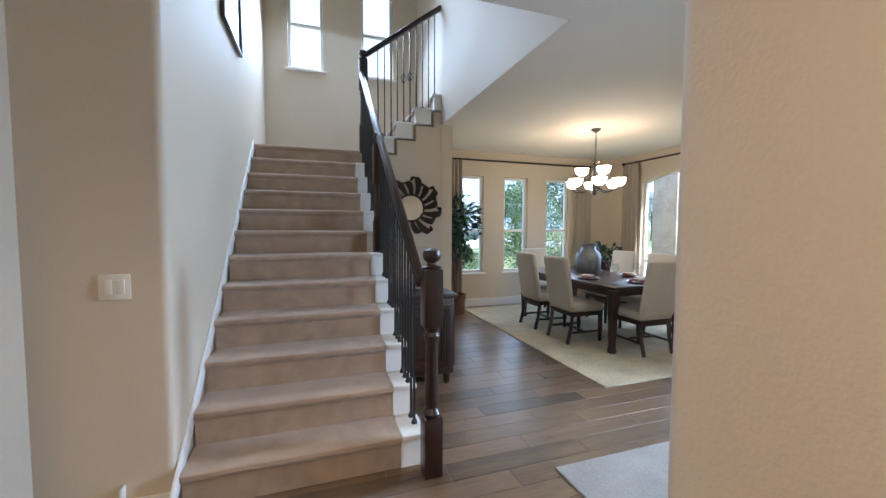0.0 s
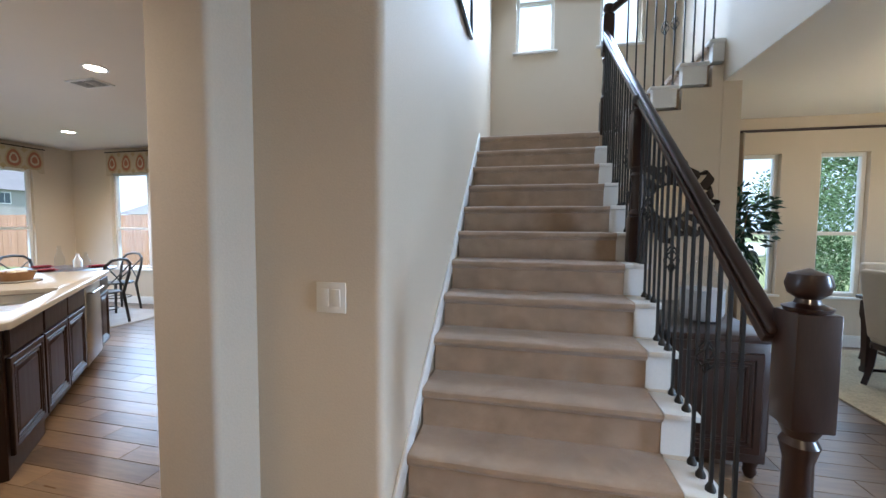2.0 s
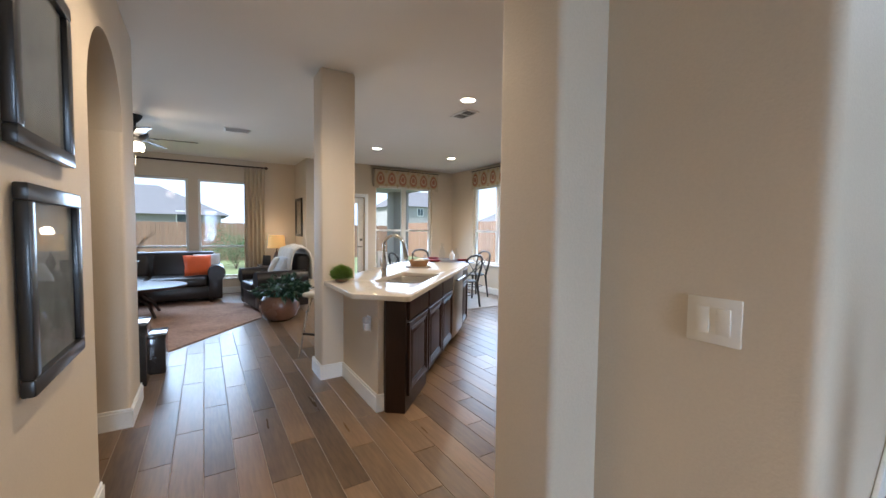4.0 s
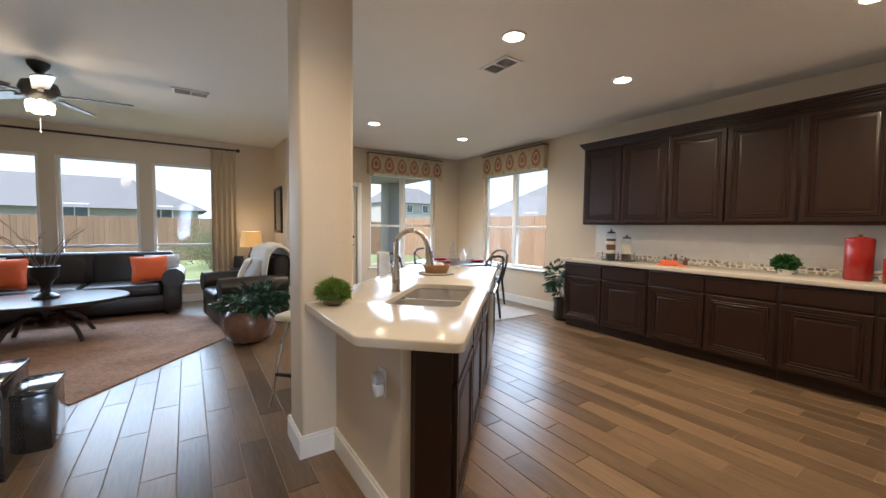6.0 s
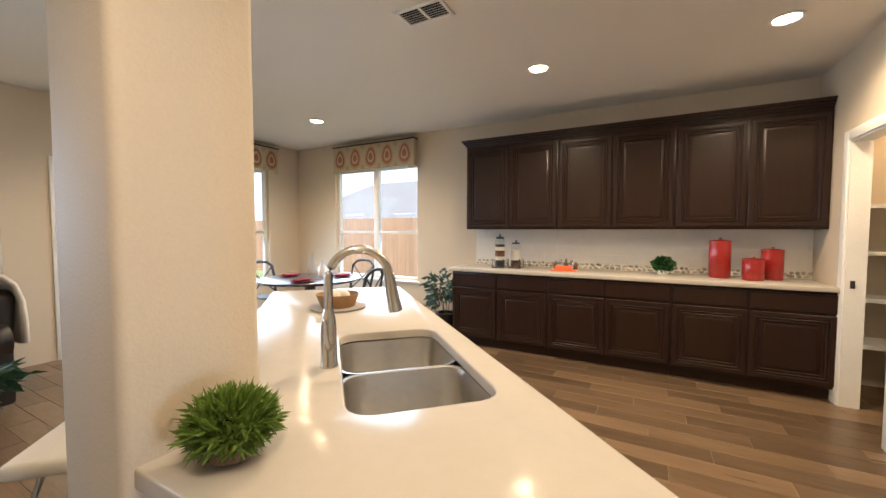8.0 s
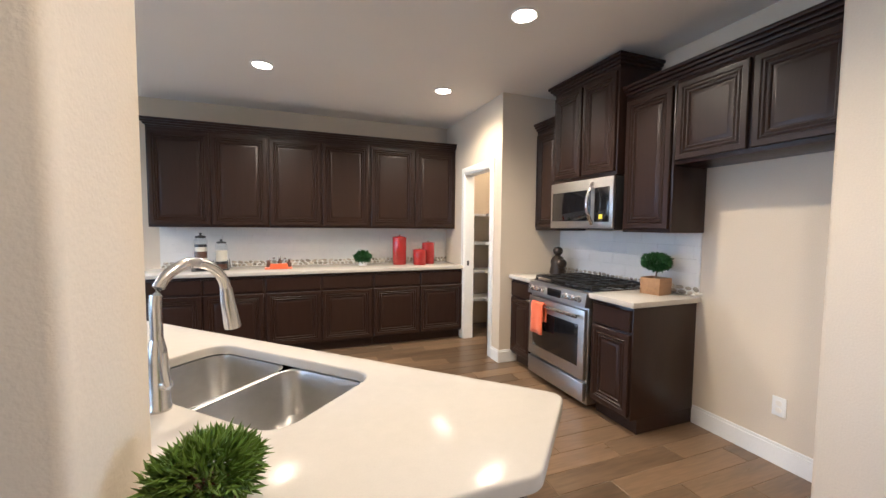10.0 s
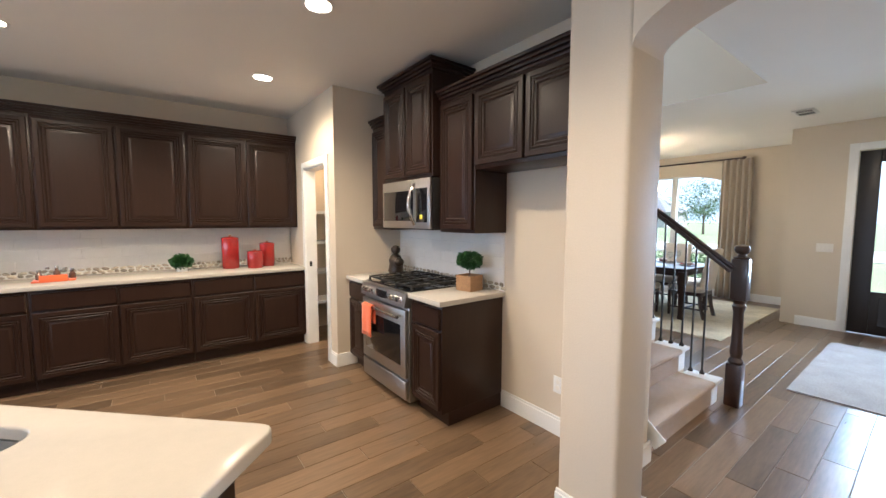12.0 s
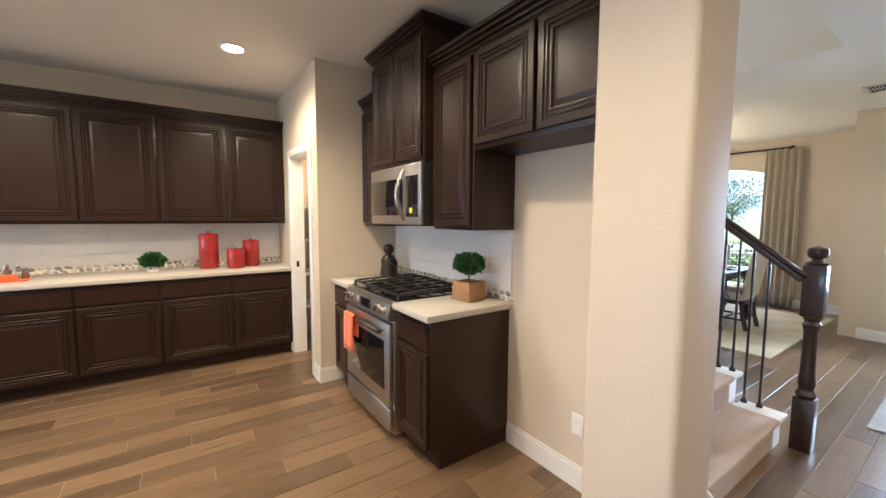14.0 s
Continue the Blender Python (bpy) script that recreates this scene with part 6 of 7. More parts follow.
st = thing("side_table", "dark wooden side table beside the sofa", "table", pose(-8.05, -0.95, 0))
s = Shape()
s.box(-0.27, -0.27, 0.56, 0.27, 0.27, 0.60, 0.006)
part("tabletop", s, M["darkwood"], st)
s = Shape()
s.box(-0.24, -0.24, 0.16, 0.24, 0.24, 0.18, 0.004)
part("shelf", s, M["darkwood"], st)
for x in (-0.23, 0.23):
    for y in (-0.23, 0.23):
        s = Shape()
        s.box(x - 0.022, y - 0.022, 0, x + 0.022, y + 0.022, 0.56, 0.003)
        part("leg", s, M["darkwood"], st)
tl = thing("table_lamp", "table lamp with a glowing amber linen shade", "lamp", pose(-8.05, -0.88, 0.60))
s = Shape()
s.lathe([(0.0, 0.0), (0.07, 0.0), (0.07, 0.015), (0.03, 0.03), (0.055, 0.10), (0.06, 0.16), (0.03, 0.24), (0.012, 0.28), (0.012, 0.42), (0.0, 0.42)], seg=20)
part("base", s, M["bronze"], tl)
s = Shape()
s.lathe([(0.175, 0.34), (0.15, 0.60)], seg=28)
sh = part("shade", s, M["shade"], tl)
sh.modifiers.new("thick", "SOLIDIFY").thickness = 0.003
sh.visible_shadow = False
t = thing("photo_frame", "dark photo frame standing on the side table", "photo frame", pose(-7.88, -1.10, 0.60, 0, 0, 60))
s = Shape()
s.box(-0.075, -0.01, 0.0, 0.075, 0.01, 0.20, 0.004, m=Matrix.Rotation(radians(-12), 4, "X"))
part("frame", s, M["frame"], t)

# ---- vase with twigs on the coffee table ----
t = thing("vase", "dark urn vase with bare twigs on the coffee table", "vase", pose(-6.70, -3.10, 0.472))
s = Shape()
s.lathe([(0.0, 0.0), (0.11, 0.0), (0.11, 0.03), (0.05, 0.07), (0.04, 0.12), (0.06, 0.18), (0.11, 0.24), (0.12, 0.34), (0.13, 0.36), (0.11, 0.36), (0.10, 0.26), (0.0, 0.24)], seg=24)
part("urn", s, M["frame"], t)
rnd = random.Random(8)
for i in range(9):
    a = i * 2 * math.pi / 9 + rnd.uniform(-0.3, 0.3)
    r = rnd.uniform(0.25, 0.55)
    h = rnd.uniform(0.55, 0.85)
    pts = [(0.03 * math.cos(a), 0.03 * math.sin(a), 0.26), (r * 0.35 * math.cos(a), r * 0.35 * math.sin(a), 0.26 + h * 0.35), (r * 0.7 * math.cos(a + 0.25), r * 0.7 * math.sin(a + 0.25), 0.26 + h * 0.6), (r * math.cos(a + 0.1), r * math.sin(a + 0.1), 0.26 + h * 0.72)]
    s = Shape()
    s.tube(pts, 0.006, 5, 0.0025)
    b = Vector(pts[2])
    s.tube([b, b + Vector((0.12 * math.cos(a - 0.5), 0.12 * math.sin(a - 0.5), 0.10))], 0.003, 5, 0.0015)
    part("twig", s, M["twig"], t)

# ---- low black display boxes ----
for x, y, z, w, d, h in ((-3.74, -2.80, 0.0, 0.40, 0.46, 0.52), (-3.97, -2.66, 0.0, 0.30, 0.40, 0.36)):
    t = thing("nesting_table", "glossy black block side table with a stone top", "table", pose(x, y, z), "nesting tables")
    s = Shape()
    s.box(-w / 2, -d / 2, 0, w / 2, d / 2, h - 0.03, 0.006)
    part("body", s, M["darkstone"], t)
    s = Shape()
    s.box(-w / 2 - 0.008, -d / 2 - 0.008, h - 0.03, w / 2 + 0.008, d / 2 + 0.008, h, 0.005)
    part("top", s, M["darkstone"], t)


# ---- console under the stairs ----
t = thing("console_chest", "dark wooden console chest against the stair side", "chest", pose(1.78, 0.49, 0))
s = Shape()
s.box(-0.24, -0.50, 0.10, 0.24, 0.50, 0.78, 0.008)
part("body", s, M["darkwood"], t)
s = Shape()
s.box(-0.265, -0.53, 0.78, 0.265, 0.53, 0.82, 0.01)
part("top", s, M["darkwood"], t)
for i in range(2):
    p_ = panel(-0.47 + i * 0.48, -0.01 + i * 0.48, 0.16, 0.72, 0.0, DOOR)
    p_.bm.transform(pose(0.241, 0, 0, 0, 0, 90))
    part("door", p_, M["darkwood"], t)
p_ = panel(-0.20, 0.20, 0.16, 0.72, -0.501, DOOR)
part("side_panel", p_, M["darkwood"], t)
for x in (-0.19, 0.19):
    for y in (-0.45, 0.45):
        s = Shape()
        s.lathe([(0.02, 0.0), (0.035, 0.03), (0.03, 0.06), (0.045, 0.10)], (x, y, 0), 12)
        part("foot", s, M["darkwood"], t)
t = thing("glass_vase", "large clear glass jug on the console chest", "vase", pose(1.80, 0.30, 0.82))
s = Shape()
s.lathe([(0.10, 0.0), (0.13, 0.05), (0.13, 0.22), (0.06, 0.32), (0.06, 0.38), (0.075, 0.40)], seg=24)
part("body", s, M["clear"], t)
s = Shape()
s.lathe([(0.0, 0.012), (0.095, 0.012), (0.12, 0.06), (0.12, 0.2), (0.0, 0.2)], seg=22)
part("filling", s, M["stripe"], t)
mr = thing("wall_mirror", "round mirror in a frame of dark curled metal leaves", "mirror", pose(2.04, 1.655, 1.65))
s = Shape()
s.lathe([(0.0, 0.006), (0.165, 0.006), (0.17, 0.0)], seg=36, m=Matrix.Rotation(radians(90), 4, "X"))
part("glass", s, M["mirror"], mr)
s = Shape()
s.tube([(0.17 * math.cos(2 * math.pi * k / 32), -0.008, 0.17 * math.sin(2 * math.pi * k / 32)) for k in range(33)], 0.014, 8)
part("rim", s, M["black"], mr)


def curled_leaf(a, reach, lift):
    """A broad strip of metal that rises from the rim, bends over and curls back, as one open ribbon with thickness."""
    sh = Shape()
    bm = bmesh.new()
    rows = []
    n = 12
    for k in range(n + 1):
        u = k / n
        r = 0.165 + reach * math.sin(math.pi * 0.72 * u)
        q = a + 0.42 * u
        wide = 0.046 * math.sin(math.pi * (0.12 + 0.80 * u))
        y = -0.012 - lift * math.sin(math.pi * u)
        c, sn = math.cos(q), math.sin(q)
        row = []
        for e, d in ((-1, 0.0), (1, 0.0), (1, 0.006), (-1, 0.006)):
            row.append(bm.verts.new((r * c - e * wide * sn, y - d - 0.012 * (1 - abs(e) * 0.5), r * sn + e * wide * c)))
        rows.append(row)
    for p, q in zip(rows, rows[1:]):
        for j in range(4):
            bm.faces.new((p[j], p[(j + 1) % 4], q[(j + 1) % 4], q[j]))
    bm.faces.new(rows[0])
    bm.faces.new(rows[-1][::-1])
    bmesh.ops.recalc_face_normals(bm, faces=bm.faces)
    sh._take(bm)
    return sh


for i in range(16):
    part("leaf", curled_leaf(2 * math.pi * i / 16, 0.23 if i % 2 else 0.17, 0.05 if i % 2 else 0.075), M["bronze_leaf"], mr)

# ---- dining table settings ----
Z = 0.012 + 0.751


def setting(x, y, rz):
    t = thing("place_setting", "white plates with a dark red napkin on the dining table", "tableware", pose(x, y, Z, 0, 0, rz), "place settings")
    s = Shape()
    s.lathe([(0.0, 0.004), (0.08, 0.004), (0.135, 0.018), (0.137, 0.022), (0.08, 0.010), (0.0, 0.010)], seg=28)
    part("plate", s, M["plate"], t)
    s = Shape()
    s.lathe([(0.0, 0.012), (0.04, 0.012), (0.075, 0.05), (0.078, 0.05), (0.045, 0.018), (0.0, 0.018)], seg=24)
    part("bowl", s, M["plate"], t)
    s = Shape()
    s.box(-0.05, -0.1, 0.02, 0.05, 0.1, 0.032, 0.005, m=Matrix.Rotation(0.5, 4, "Z"))
    part("napkin", s, M["napkin"], t)
    return t


def wine_glass(x, y):
    t = thing("wine_glass", "clear stemmed wine glass on the dining table", "glass", pose(x, y, Z), "wine glasses")
    s = Shape()
    s.lathe([(0.034, 0.0), (0.034, 0.003), (0.005, 0.008), (0.004, 0.09), (0.02, 0.105), (0.042, 0.14), (0.044, 0.17), (0.035, 0.215), (0.034, 0.215), (0.042, 0.17), (0.040, 0.142), (0.0, 0.108)], seg=20)
    part("glass", s, M["clear"], t)
    return t


p0 = setting(4.11, 0.79, 90)
g0 = wine_glass(4.28, 0.94)
for x, y, rz in ((4.25, 1.58, 90), (4.58, 0.42, 0), (4.91, 0.92, -90), (4.91, 1.58, -90), (4.58, 2.05, 180)):
    copy_thing(p0, pose(x - 0.14, y - 0.11, Z, 0, 0, rz))
for x, y in ((4.74, 0.62), (4.76, 1.1), (4.42, 1.75), (4.76, 1.75), (4.40, 0.60)):
    copy_thing(g0, pose(x - 0.14, y - 0.11, Z))
t = thing("milk_can", "grey galvanised milk-can urn with two handles", "urn", pose(4.50, 1.26, Z))
s = Shape()
s.lathe([(0.0, 0.0), (0.15, 0.0), (0.165, 0.02), (0.17, 0.22), (0.155, 0.28), (0.10, 0.34), (0.095, 0.39), (0.115, 0.41), (0.115, 0.425), (0.08, 0.42), (0.08, 0.36), (0.0, 0.34)], seg=32)
part("body", s, M["galv"], t)
for sx in (-1, 1):
    s = Shape()
    s.tube([(sx * 0.095, 0, 0.39), (sx * 0.16, 0, 0.38), (sx * 0.175, 0, 0.32), (sx * 0.15, 0, 0.27)], 0.009, 8)
    part("handle", s, M["galv"], t)
# corner plant on a stand behind the dining table
t = thing("potted_plant", "small dark leafy plant in the dining room corner", "plant", pose(6.0, 2.62, 0.0))
s = Shape()
s.lathe([(0.0, 0.0), (0.16, 0.0), (0.14, 0.4), (0.18, 0.78), (0.15, 0.78), (0.0, 0.75)], seg=24)
part("stand", s, M["darkwood"], t)
part("leaves", leaves(260, (0.24, 0.24, 0.17), 0.10, 21, (0, 0, 0.90), 0.2, 10), M["leaf_dark"], t)


# ---- breakfast nook ----
t = thing("breakfast_table", "dark round breakfast table with a centrepiece", "table", pose(-5.75, 1.75, 0.010))
s = Shape()
s.lathe([(0.0, 0.725), (0.58, 0.725), (0.60, 0.735), (0.60, 0.752), (0.585, 0.76), (0.0, 0.76)], seg=40)
part("tabletop", s, M["darkwood"], t)
s = Shape()
s.lathe([(0.30, 0.0), (0.28, 0.03), (0.08, 0.08), (0.06, 0.3), (0.09, 0.5), (0.06, 0.66), (0.2, 0.725)], seg=24)
part("pedestal", s, M["darkwood"], t)


def cafe_chair(m):
    t = thing("cafe_chair", "black bentwood cafe chair with a crossed back", "chair", m, "breakfast chairs")
    s = Shape()
    s.lathe([(0.0, 0.44), (0.20, 0.44), (0.21, 0.452), (0.20, 0.465), (0.0, 0.458)], seg=24)
    part("seat", s, M["black"], t)
    for x, y in ((-0.15, -0.15), (0.15, -0.15), (-0.16, 0.16), (0.16, 0.16)):
        s = Shape()
        s.tube([(x * 1.25, y * 1.25, 0), (x, y, 0.44)], 0.016, 8, 0.021)
        part("leg", s, M["black"], t)
    s = Shape()
    s.tube([(-0.17, 0.16, 0.44), (-0.20, 0.22, 0.70), (-0.19, 0.25, 0.84), (-0.12, 0.27, 0.90), (0, 0.28, 0.915), (0.12, 0.27, 0.90), (0.19, 0.25, 0.84), (0.20, 0.22, 0.70), (0.17, 0.16, 0.44)], 0.019, 8)
    part("back_hoop", s, M["black"], t)
    for sx in (-1, 1):
        s = Shape()
        s.tube([(-sx * 0.17, 0.18, 0.50), (0, 0.225, 0.66), (sx * 0.18, 0.25, 0.83)], 0.009, 6)
        part("cross_bar", s, M["black"], t)
    s = Shape()
    s.tube([(0.17 * math.cos(2 * math.pi * k / 16), 0.17 * math.sin(2 * math.pi * k / 16), 0.22) for k in range(17)], 0.008, 6)
    part("foot_ring", s, M["black"], t)
    return t


c0 = cafe_chair(pose(-5.0, 1.72, 0.010, 0, 0, -80))
for x, y, rz in ((-5.75, 2.5, 0), (-6.5, 1.8, 92), (-5.85, 1.0, 180)):
    copy_thing(c0, pose(x, y, 0.010, 0, 0, rz))
zt = 0.770
t = thing("basket", "woven tray with bread and bottles on the island end", "basket", pose(*isl(2.72, -2.55), IZ))
s = Shape()
s.lathe([(0.0, 0.0), (0.16, 0.0), (0.17, 0.012), (0.0, 0.012)], seg=24)
part("mat", s, M["mat"], t)
s = Shape()
s.lathe([(0.0, 0.012), (0.10, 0.012), (0.13, 0.09), (0.122, 0.09), (0.095, 0.03), (0.0, 0.028)], seg=20)
part("bowl", s, M["tanwood"], t)
for k in range(4):
    s = Shape()
    s.ball((0.045 * math.cos(k * 1.6), 0.045 * math.sin(k * 1.6), 0.075), (0.05, 0.035, 0.03), 10, m=Matrix.Rotation(k, 4, "Z"))
    part("roll", s, M["cream"], t)
for x, y, h, mat, lab in ((-5.55, 1.60, 0.33, M["clear"], "clear glass cloche bottle on the breakfast table"), (-5.35, 1.78, 0.24, M["clear"], "clear glass bottle on the breakfast table"), (-5.75, 1.95, 0.20, M["plate"], "white jug on the breakfast table")):
    t = thing("bottle", lab, "bottle", pose(x, y, zt), "breakfast bottles")
    s = Shape()
    s.lathe([(0.05, 0.0), (0.055, h * 0.5), (0.025, h * 0.72), (0.018, h * 0.92), (0.022, h)], seg=18)
    part("body", s, mat, t)
for x, y in ((-5.45, 2.0), (-5.5, 1.4), (-6.05, 1.7)):
    s = Shape()
    s.lathe([(0.0, 0.004), (0.08, 0.004), (0.13, 0.018), (0.08, 0.010), (0.0, 0.010)], seg=24)
    s.box(-0.05, -0.09, 0.014, 0.05, 0.09, 0.04, 0.01)
    whole("plate", s, M["napkin"], "plate with a folded red napkin on the breakfast table", "plate", "breakfast plates", m=pose(x, y, zt))


def bar_stool(m):
    t = thing("bar_stool", "steel-framed bar stool with a pale curved seat", "stool", m, "bar stools")
    s = Shape()
    s.box(-0.20, -0.19, 0.62, 0.20, 0.19, 0.67, 0.02, 3)
    part("seat", s, M["linen"], t)
    s = Shape()
    bm = bmesh.new()
    rows = []
    for i in range(13):
        u = 2 * i / 12 - 1
        col = []
        for j in range(7):
            v = j / 6
            wide = 0.20 * (1 - 0.25 * v * v)
            col.append(bm.verts.new((wide * u, 0.17 + 0.05 * v - 0.06 * u * u * (0.4 + 0.6 * v), 0.64 + 0.40 * v * (1 - 0.06 * u * u))))
        rows.append(col)
    for a, b in zip(rows, rows[1:]):
        for j in range(6):
            bm.faces.new((a[j], b[j], b[j + 1], a[j + 1]))
    s._take(bm)
    part("backrest", s, M["stripe"], t, "pale curved backrest").modifiers.new("thick", "SOLIDIFY").thickness = 0.02
    for sx in (-1, 1):
        for sy in (-1, 1):
            s = Shape()
            s.tube([(sx * 0.22, sy * 0.22, 0.0), (sx * 0.21, sy * 0.20, 0.08), (sx * 0.17, sy * 0.14, 0.45), (sx * 0.13, sy * 0.10, 0.62)], 0.011, 8)
            part("leg", s, M["chrome"], t)
    for sy in (-1, 1):
        s = Shape()
        s.box(-0.195, sy * 0.175 - 0.012, 0.22, 0.195, sy * 0.175 + 0.012, 0.244, 0.004)
        part("foot_rest", s, M["black"], t)
    return t


b0 = bar_stool(pose(-3.69, -1.01, 0, 0, 0, 45))
copy_thing(b0, pose(*isl(3.3, -3.1), 0, 0, 0, 135))


# ---- outdoors ----
s = Shape()
s.box(-260, -260, -0.6, 260, 260, -0.12)
structure("ground", s, M["lawn"], "mown lawn reaching the horizon", "ground")
s = Shape()
s.box(19, -80, -0.115, 26, 80, -0.09)
structure("road", s, M["road"], "pale concrete street beyond the front lawn", "road")
s = Shape()
s.box(-10.6, -0.6, -0.119, -7.62, 3.6, -0.03, 0.02)
structure("pavement", s, M["road"], "concrete patio slab behind the house", "patio")


pr = thing("patio_cover", "flat covered patio roof on a square column behind the house", "patio cover")
s = Shape()
s.box(-10.65, -0.27, 2.48, -7.62, 3.26, 2.72, 0.01)
part("roof_slab", s, M["grey_house"], pr)
s = Shape()
s.box(-10.55, 2.68, -0.03, -10.05, 3.18, 2.48, 0.012)
s.box(-10.59, 2.64, -0.03, -10.01, 3.22, 0.25, 0.012)
part("column", s, M["grey_house"], pr)
s = Shape()
s.box(-10.55, -0.25, -0.03, -10.05, 0.25, 2.48, 0.012)
part("column", s, M["grey_house"], pr)


def fence(p, q, h, label):
    t = thing("fence", label, "fence")
    d = Vector((q[0] - p[0], q[1] - p[1], 0))
    n = int(d.length / 0.145)
    ang = math.degrees(math.atan2(d.y, d.x))
    s = Shape()
    s.box(0, -0.01, 0, 0.14, 0.01, h, 0.003, 1)
    proto = mesh_object("board", s, M["fence"])
    me = proto.data
    bpy.data.objects.remove(proto)
    for i in range(n):
        ob = new("board", me)
        ob.parent = t
        ob.matrix_basis = pose(p[0], p[1], -0.12, 0, 0, ang) @ pose(i * 0.145, 0.004 * math.sin(i * 2.3), 0.01 * math.sin(i * 1.7))
    for z in (0.3, h - 0.3):
        s = Shape()
        s.box(0, 0.012, z, d.length, 0.05, z + 0.09)
        s.bm.transform(pose(p[0], p[1], -0.12, 0, 0, ang))
        part("rail", s, M["fence"], t)


fence((-19.0, -15.0), (-19.0, 7.6), 1.68, "cedar board fence behind the back lawn")
fence((-19.0, 7.6), (-1.0, 7.6), 1.85, "cedar board fence between the gardens")


def house(m, w, d, h, label, rows=1, pitch=0.32):
    t = thing("house", label, "house", m, "houses")
    s = Shape()
    s.box(-w / 2, -d / 2, -0.12, w / 2, d / 2, h)
    part("wall", s, M["grey_house"], t)
    s = Shape()
    bm = bmesh.new()
    o = 0.5
    v = [bm.verts.new(c) for c in ((-w / 2 - o, -d / 2 - o, h), (w / 2 + o, -d / 2 - o, h), (w / 2 + o, d / 2 + o, h), (-w / 2 - o, d / 2 + o, h), (-w / 4, 0, h + d * pitch), (w / 4, 0, h + d * pitch))]
    for f in ((0, 1, 5, 4), (2, 3, 4, 5), (1, 2, 5), (3, 0, 4), (3, 2, 1, 0)):
        bm.faces.new([v[i] for i in f])
    s._take(bm)
    part("roof", s, M["roof"], t)
    for r in range(rows):
        for i in range(4):
            x = -w / 2 + w * (i + 0.5) / 4
            z = 1.0 + r * 2.9
            s = Shape()
            s.box(x - 0.6, -d / 2 - 0.03, z, x + 0.6, -d / 2 + 0.02, z + 1.4)
            wi = part("window", s, M["white"], t)
            for k in range(2):
                s = Shape()
                s.box(x - 0.53 + k * 0.55, -d / 2 - 0.04, z + 0.07, x - 0.02 + k * 0.55, -d / 2 - 0.02, z + 1.33)
                part("pane", s, M["teal"], wi)
    return t


house(pose(-34, -8.7, 0, 0, 0, 90), 15, 10, 2.15, "pale single-storey house with a grey hip roof behind the fence", 1, 0.22)
house(pose(-66, 33, 0, 0, 0, 90), 13, 10, 5.6, "pale two-storey house behind the back fence", 2)
house(pose(-33, -26, 0, 0, 0, 90), 14, 10, 2.9, "pale neighbouring house with a grey roof")
house(pose(-17, 22, 0, 0, 0, 0), 15, 9, 2.1, "pale neighbouring house beyond the side fence")
house(pose(85, 40, 0, 0, 0, -90), 16, 11, 3.0, "pale house across the street")


def bush(x, y, r, h, seed, label, n=3500):
    t = thing("bush", label, "bush", pose(x, y, -0.12), "bushes")
    s = Shape()
    for k in range(5):
        s.tube([(0.02 * k, 0, 0), (r * 0.3 * math.cos(k * 1.3), r * 0.3 * math.sin(k * 1.3), h * 0.6)], 0.015, 5, 0.006)
    part("stem", s, M["bark"], t)
    part("leaves", leaves(n, (r, r, h * 0.5), 0.065, seed, (0, 0, h * 0.5), 0.0, 26), M["tree_leaf"], t)


bush(7.6, 1.55, 0.55, 0.85, 31, "rounded green shrub outside the dining window")
bush(7.7, 0.6, 0.5, 0.85, 32, "rounded green shrub outside the dining window")
bush(6.2, 6.0, 0.8, 1.7, 33, "tall light-green shrub outside the dining room", 5000)
bush(4.8, 7.0, 0.7, 1.2, 34, "green shrub outside the dining room")
bush(7.7, 6.4, 0.9, 2.6, 36, "tall dense green shrub outside the dining room", 6000)
bush(-15.0, -1.2, 1.1, 1.3, 35, "low green shrub by the back fence")


def tree(x, y, h, r, seed, n=6500):
    t = thing("tree", "broad-leaved green tree beyond the garden", "tree", pose(x, y, -0.12), "trees")
    s = Shape()
    s.tube([(0, 0, 0), (0.05, 0.03, h * 0.3), (0.0, 0.05, h * 0.6)], 0.14, 8, 0.07)
    rn = random.Random(seed)
    for k in range(6):
        a = k * 1.05
        s.tube([(0.02, 0.03, h * (0.3 + 0.05 * k)), (r * 0.4 * math.cos(a), r * 0.4 * math.sin(a), h * (0.5 + 0.05 * k)), (r * 0.75 * math.cos(a), r * 0.75 * math.sin(a), h * (0.62 + 0.05 * k))], 0.05, 6, 0.015)
    part("trunk", s, M["bark"], t)
    part("crown", leaves(n, (r, r, h * 0.36), 0.15, seed, (0, 0, h * 0.66), 0.1, 36, 0.6), M["tree_leaf"], t)


tree(13.4, 14.0, 5.2, 2.2, 41)
tree(14.5, 21.0, 4.6, 2.4, 42)
tree(10.0, 24.0, 4.2, 2.2, 44)
tree(42.0, 22.0, 5.2, 3.4, 43)
tree(46.0, 28.0, 5.6, 3.6, 45)
tree(40.0, 33.0, 5.8, 3.4, 46)
tree(46.0, 14.0, 5.2, 3.4, 47)
s = Shape()
s.box(7.50, 2.42, -0.12, 8.08, 2.98, 3.0, 0.01)
whole("porch_column", s, M["brick"], "pale brick porch column outside the dining window", "column")
car = thing("car", "white car parked on the street outside", "car", pose(8.4, 16.5, -0.1, 0, 0, 20))
s = Shape()
s.box(-2.2, -0.85, 0.30, 2.2, 0.85, 0.85, 0.16, 3)
part("body", s, M["plate"], car)
s = Shape()
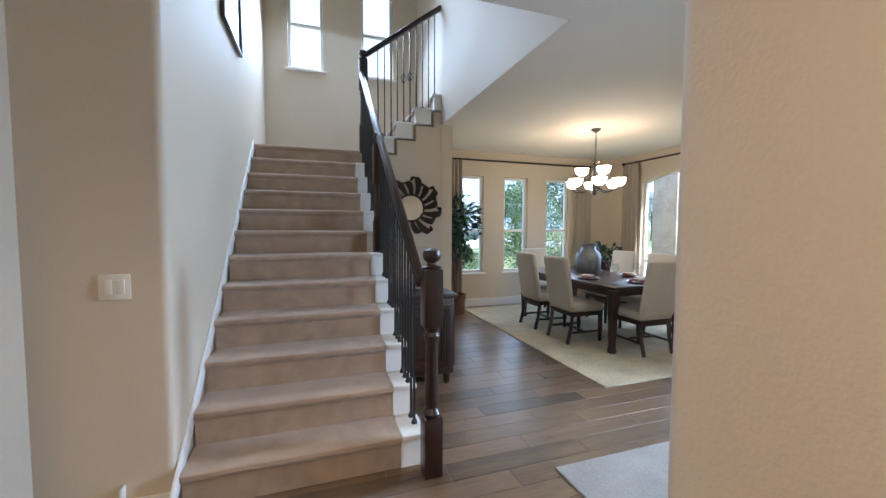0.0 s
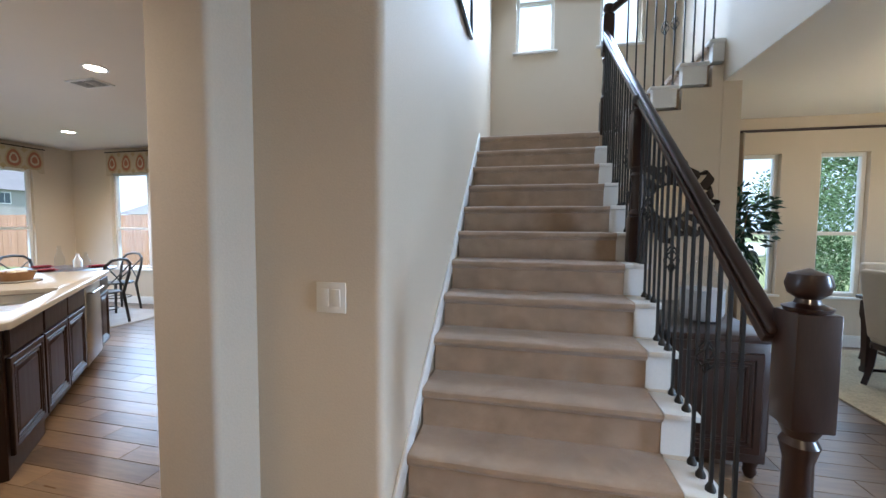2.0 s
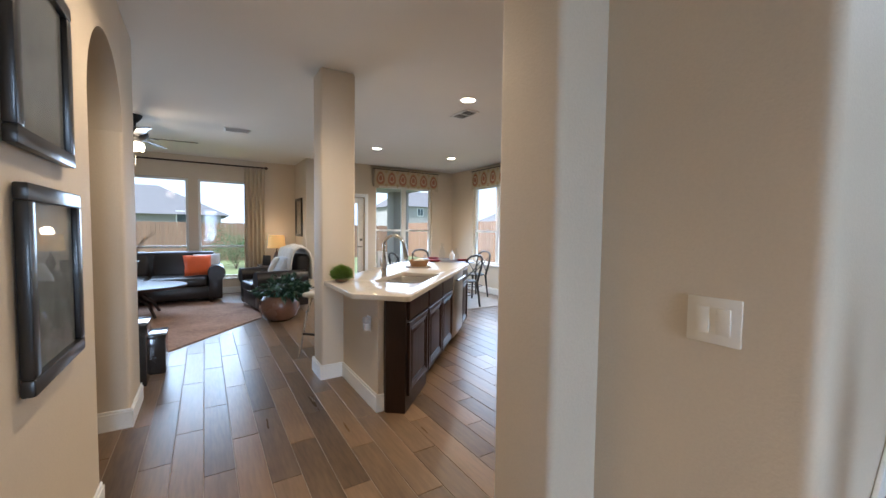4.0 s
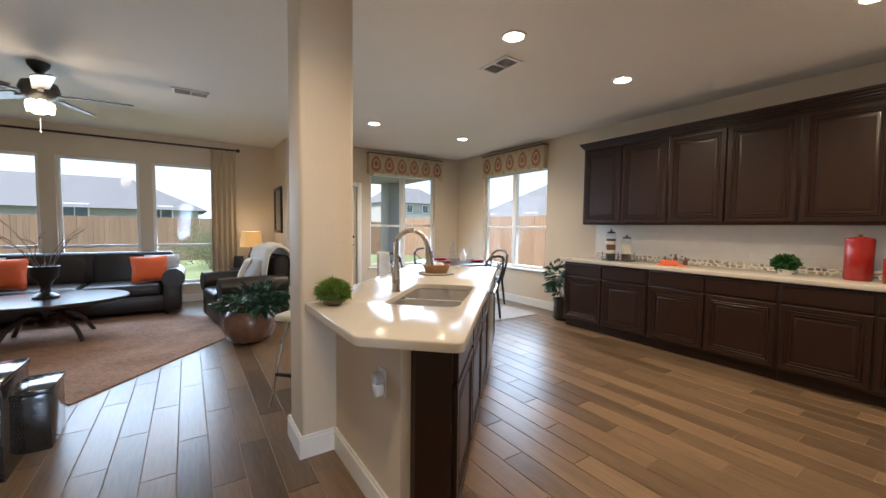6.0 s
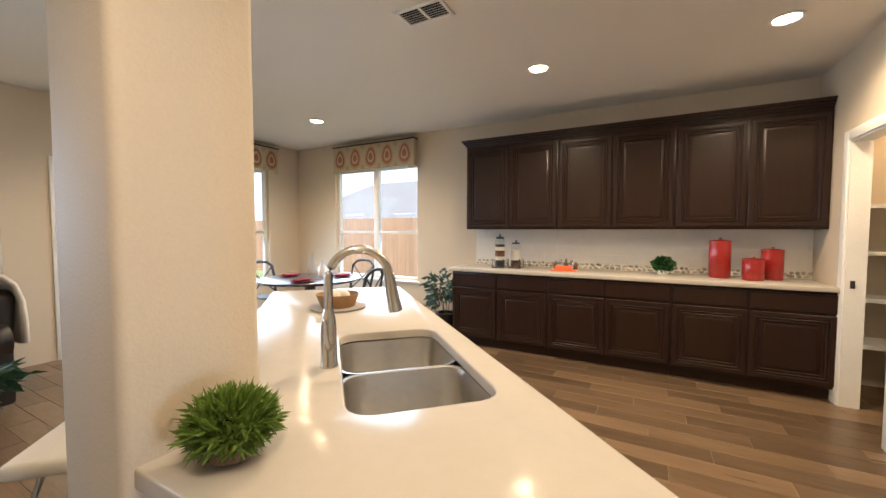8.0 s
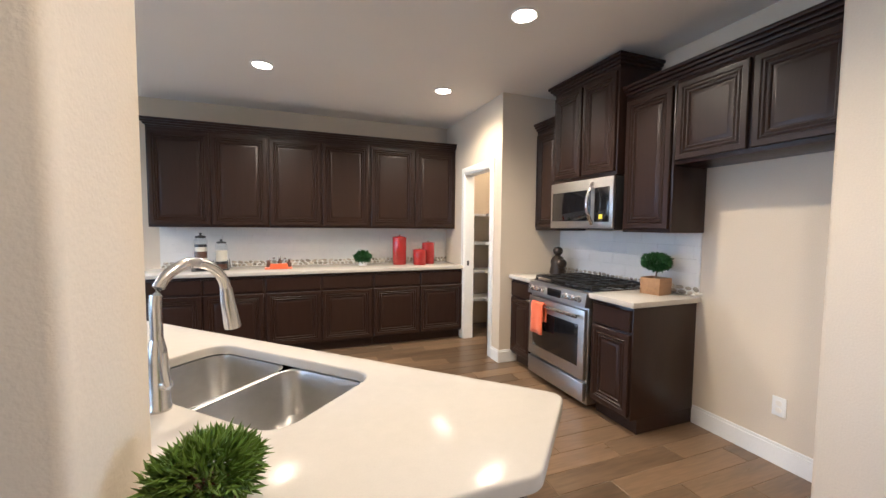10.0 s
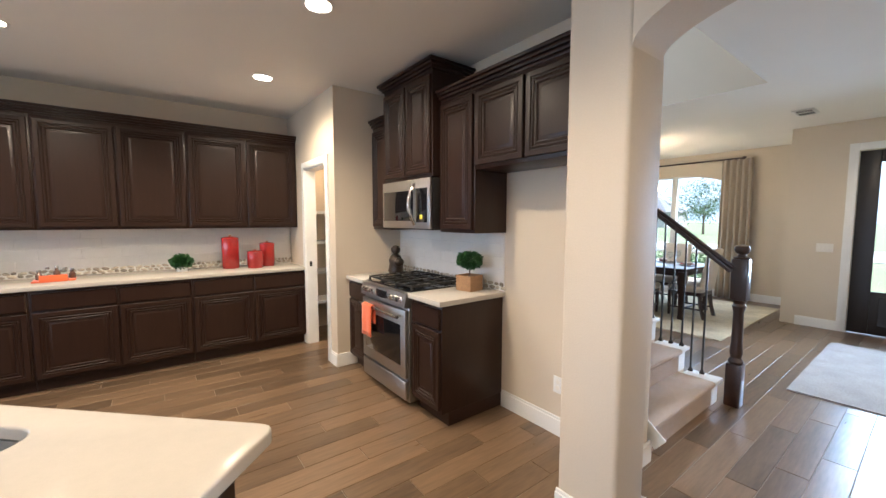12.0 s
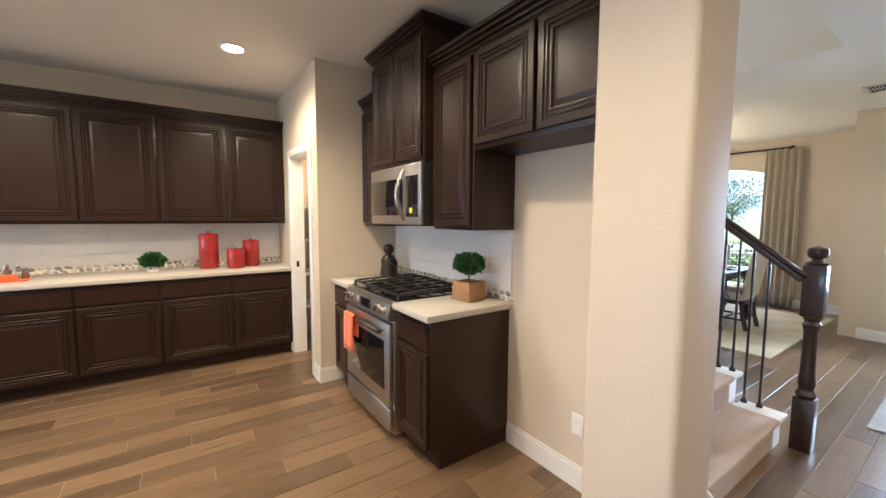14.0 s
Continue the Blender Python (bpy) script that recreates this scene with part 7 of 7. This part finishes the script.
s.box(-1.2, -0.74, 0.80, 1.0, 0.74, 1.42, 0.22, 3)
part("cabin", s, M["teal"], car)
for x in (-1.4, 1.4):
    for y in (-0.8, 0.8):
        s = Shape()
        s.tube([(x, y - 0.1, 0.32), (x, y + 0.1, 0.32)], 0.32, 18)
        part("wheel", s, M["black"], car)

# ---- floor planks ----
PW, PL, GAP = 0.153, 0.92, 0.0035
s = Shape()
s.box(GAP / 2, GAP / 2, -0.010, PL - GAP / 2, PW - GAP / 2, 0.0, 0.0015, 1)
proto = mesh_object("plank", s, M["plank"], smooth=False)
plank_mesh = proto.data
bpy.data.objects.remove(proto)
rnd = random.Random(77)
verts, faces = [], []
row = 0
y = -6.6
count = 0
while y < 3.2:
    x = -8.6 - PL * ((row * 0.37) % 1.0)
    while x < 6.5:
        near = -4.4 <= x <= 3.4 and -2.6 <= y <= 2.35 and not (x > 0.1 and x < 0.9 and y > -0.9)
        if near and count < 300:
            ob = new("plank", plank_mesh)
            ob.parent = floor
            ob.matrix_basis = pose(x, y, rnd.uniform(-0.0006, 0.0))
            count += 1
        elif x > -8.66 - PL * 0.5:
            x0, x1 = max(x, -8.64) + GAP / 2, min(x + PL, 6.6) - GAP / 2
            y0, y1, k = y + GAP / 2, y + PW - GAP / 2, len(verts)
            e = 0.0015
            verts += [(x0, y0, -0.01), (x1, y0, -0.01), (x1, y1, -0.01), (x0, y1, -0.01), (x0, y0, -e), (x1, y0, -e), (x1, y1, -e), (x0, y1, -e), (x0 + e, y0 + e, 0), (x1 - e, y0 + e, 0), (x1 - e, y1 - e, 0), (x0 + e, y1 - e, 0)]
            for a in (0, 4):
                for b in range(4):
                    c = (b + 1) % 4
                    faces.append((k + a + b, k + a + c, k + a + 4 + c, k + a + 4 + b))
            faces.append((k + 8, k + 9, k + 10, k + 11))
        x += PL
    y += PW
    row += 1
me = bpy.data.meshes.new("far_planks")
me.from_pydata(verts, [], faces)
me.materials.append(M["plank"])
far = new("far_planks", me)
far.parent = floor
tagged(far, kind="stuff")
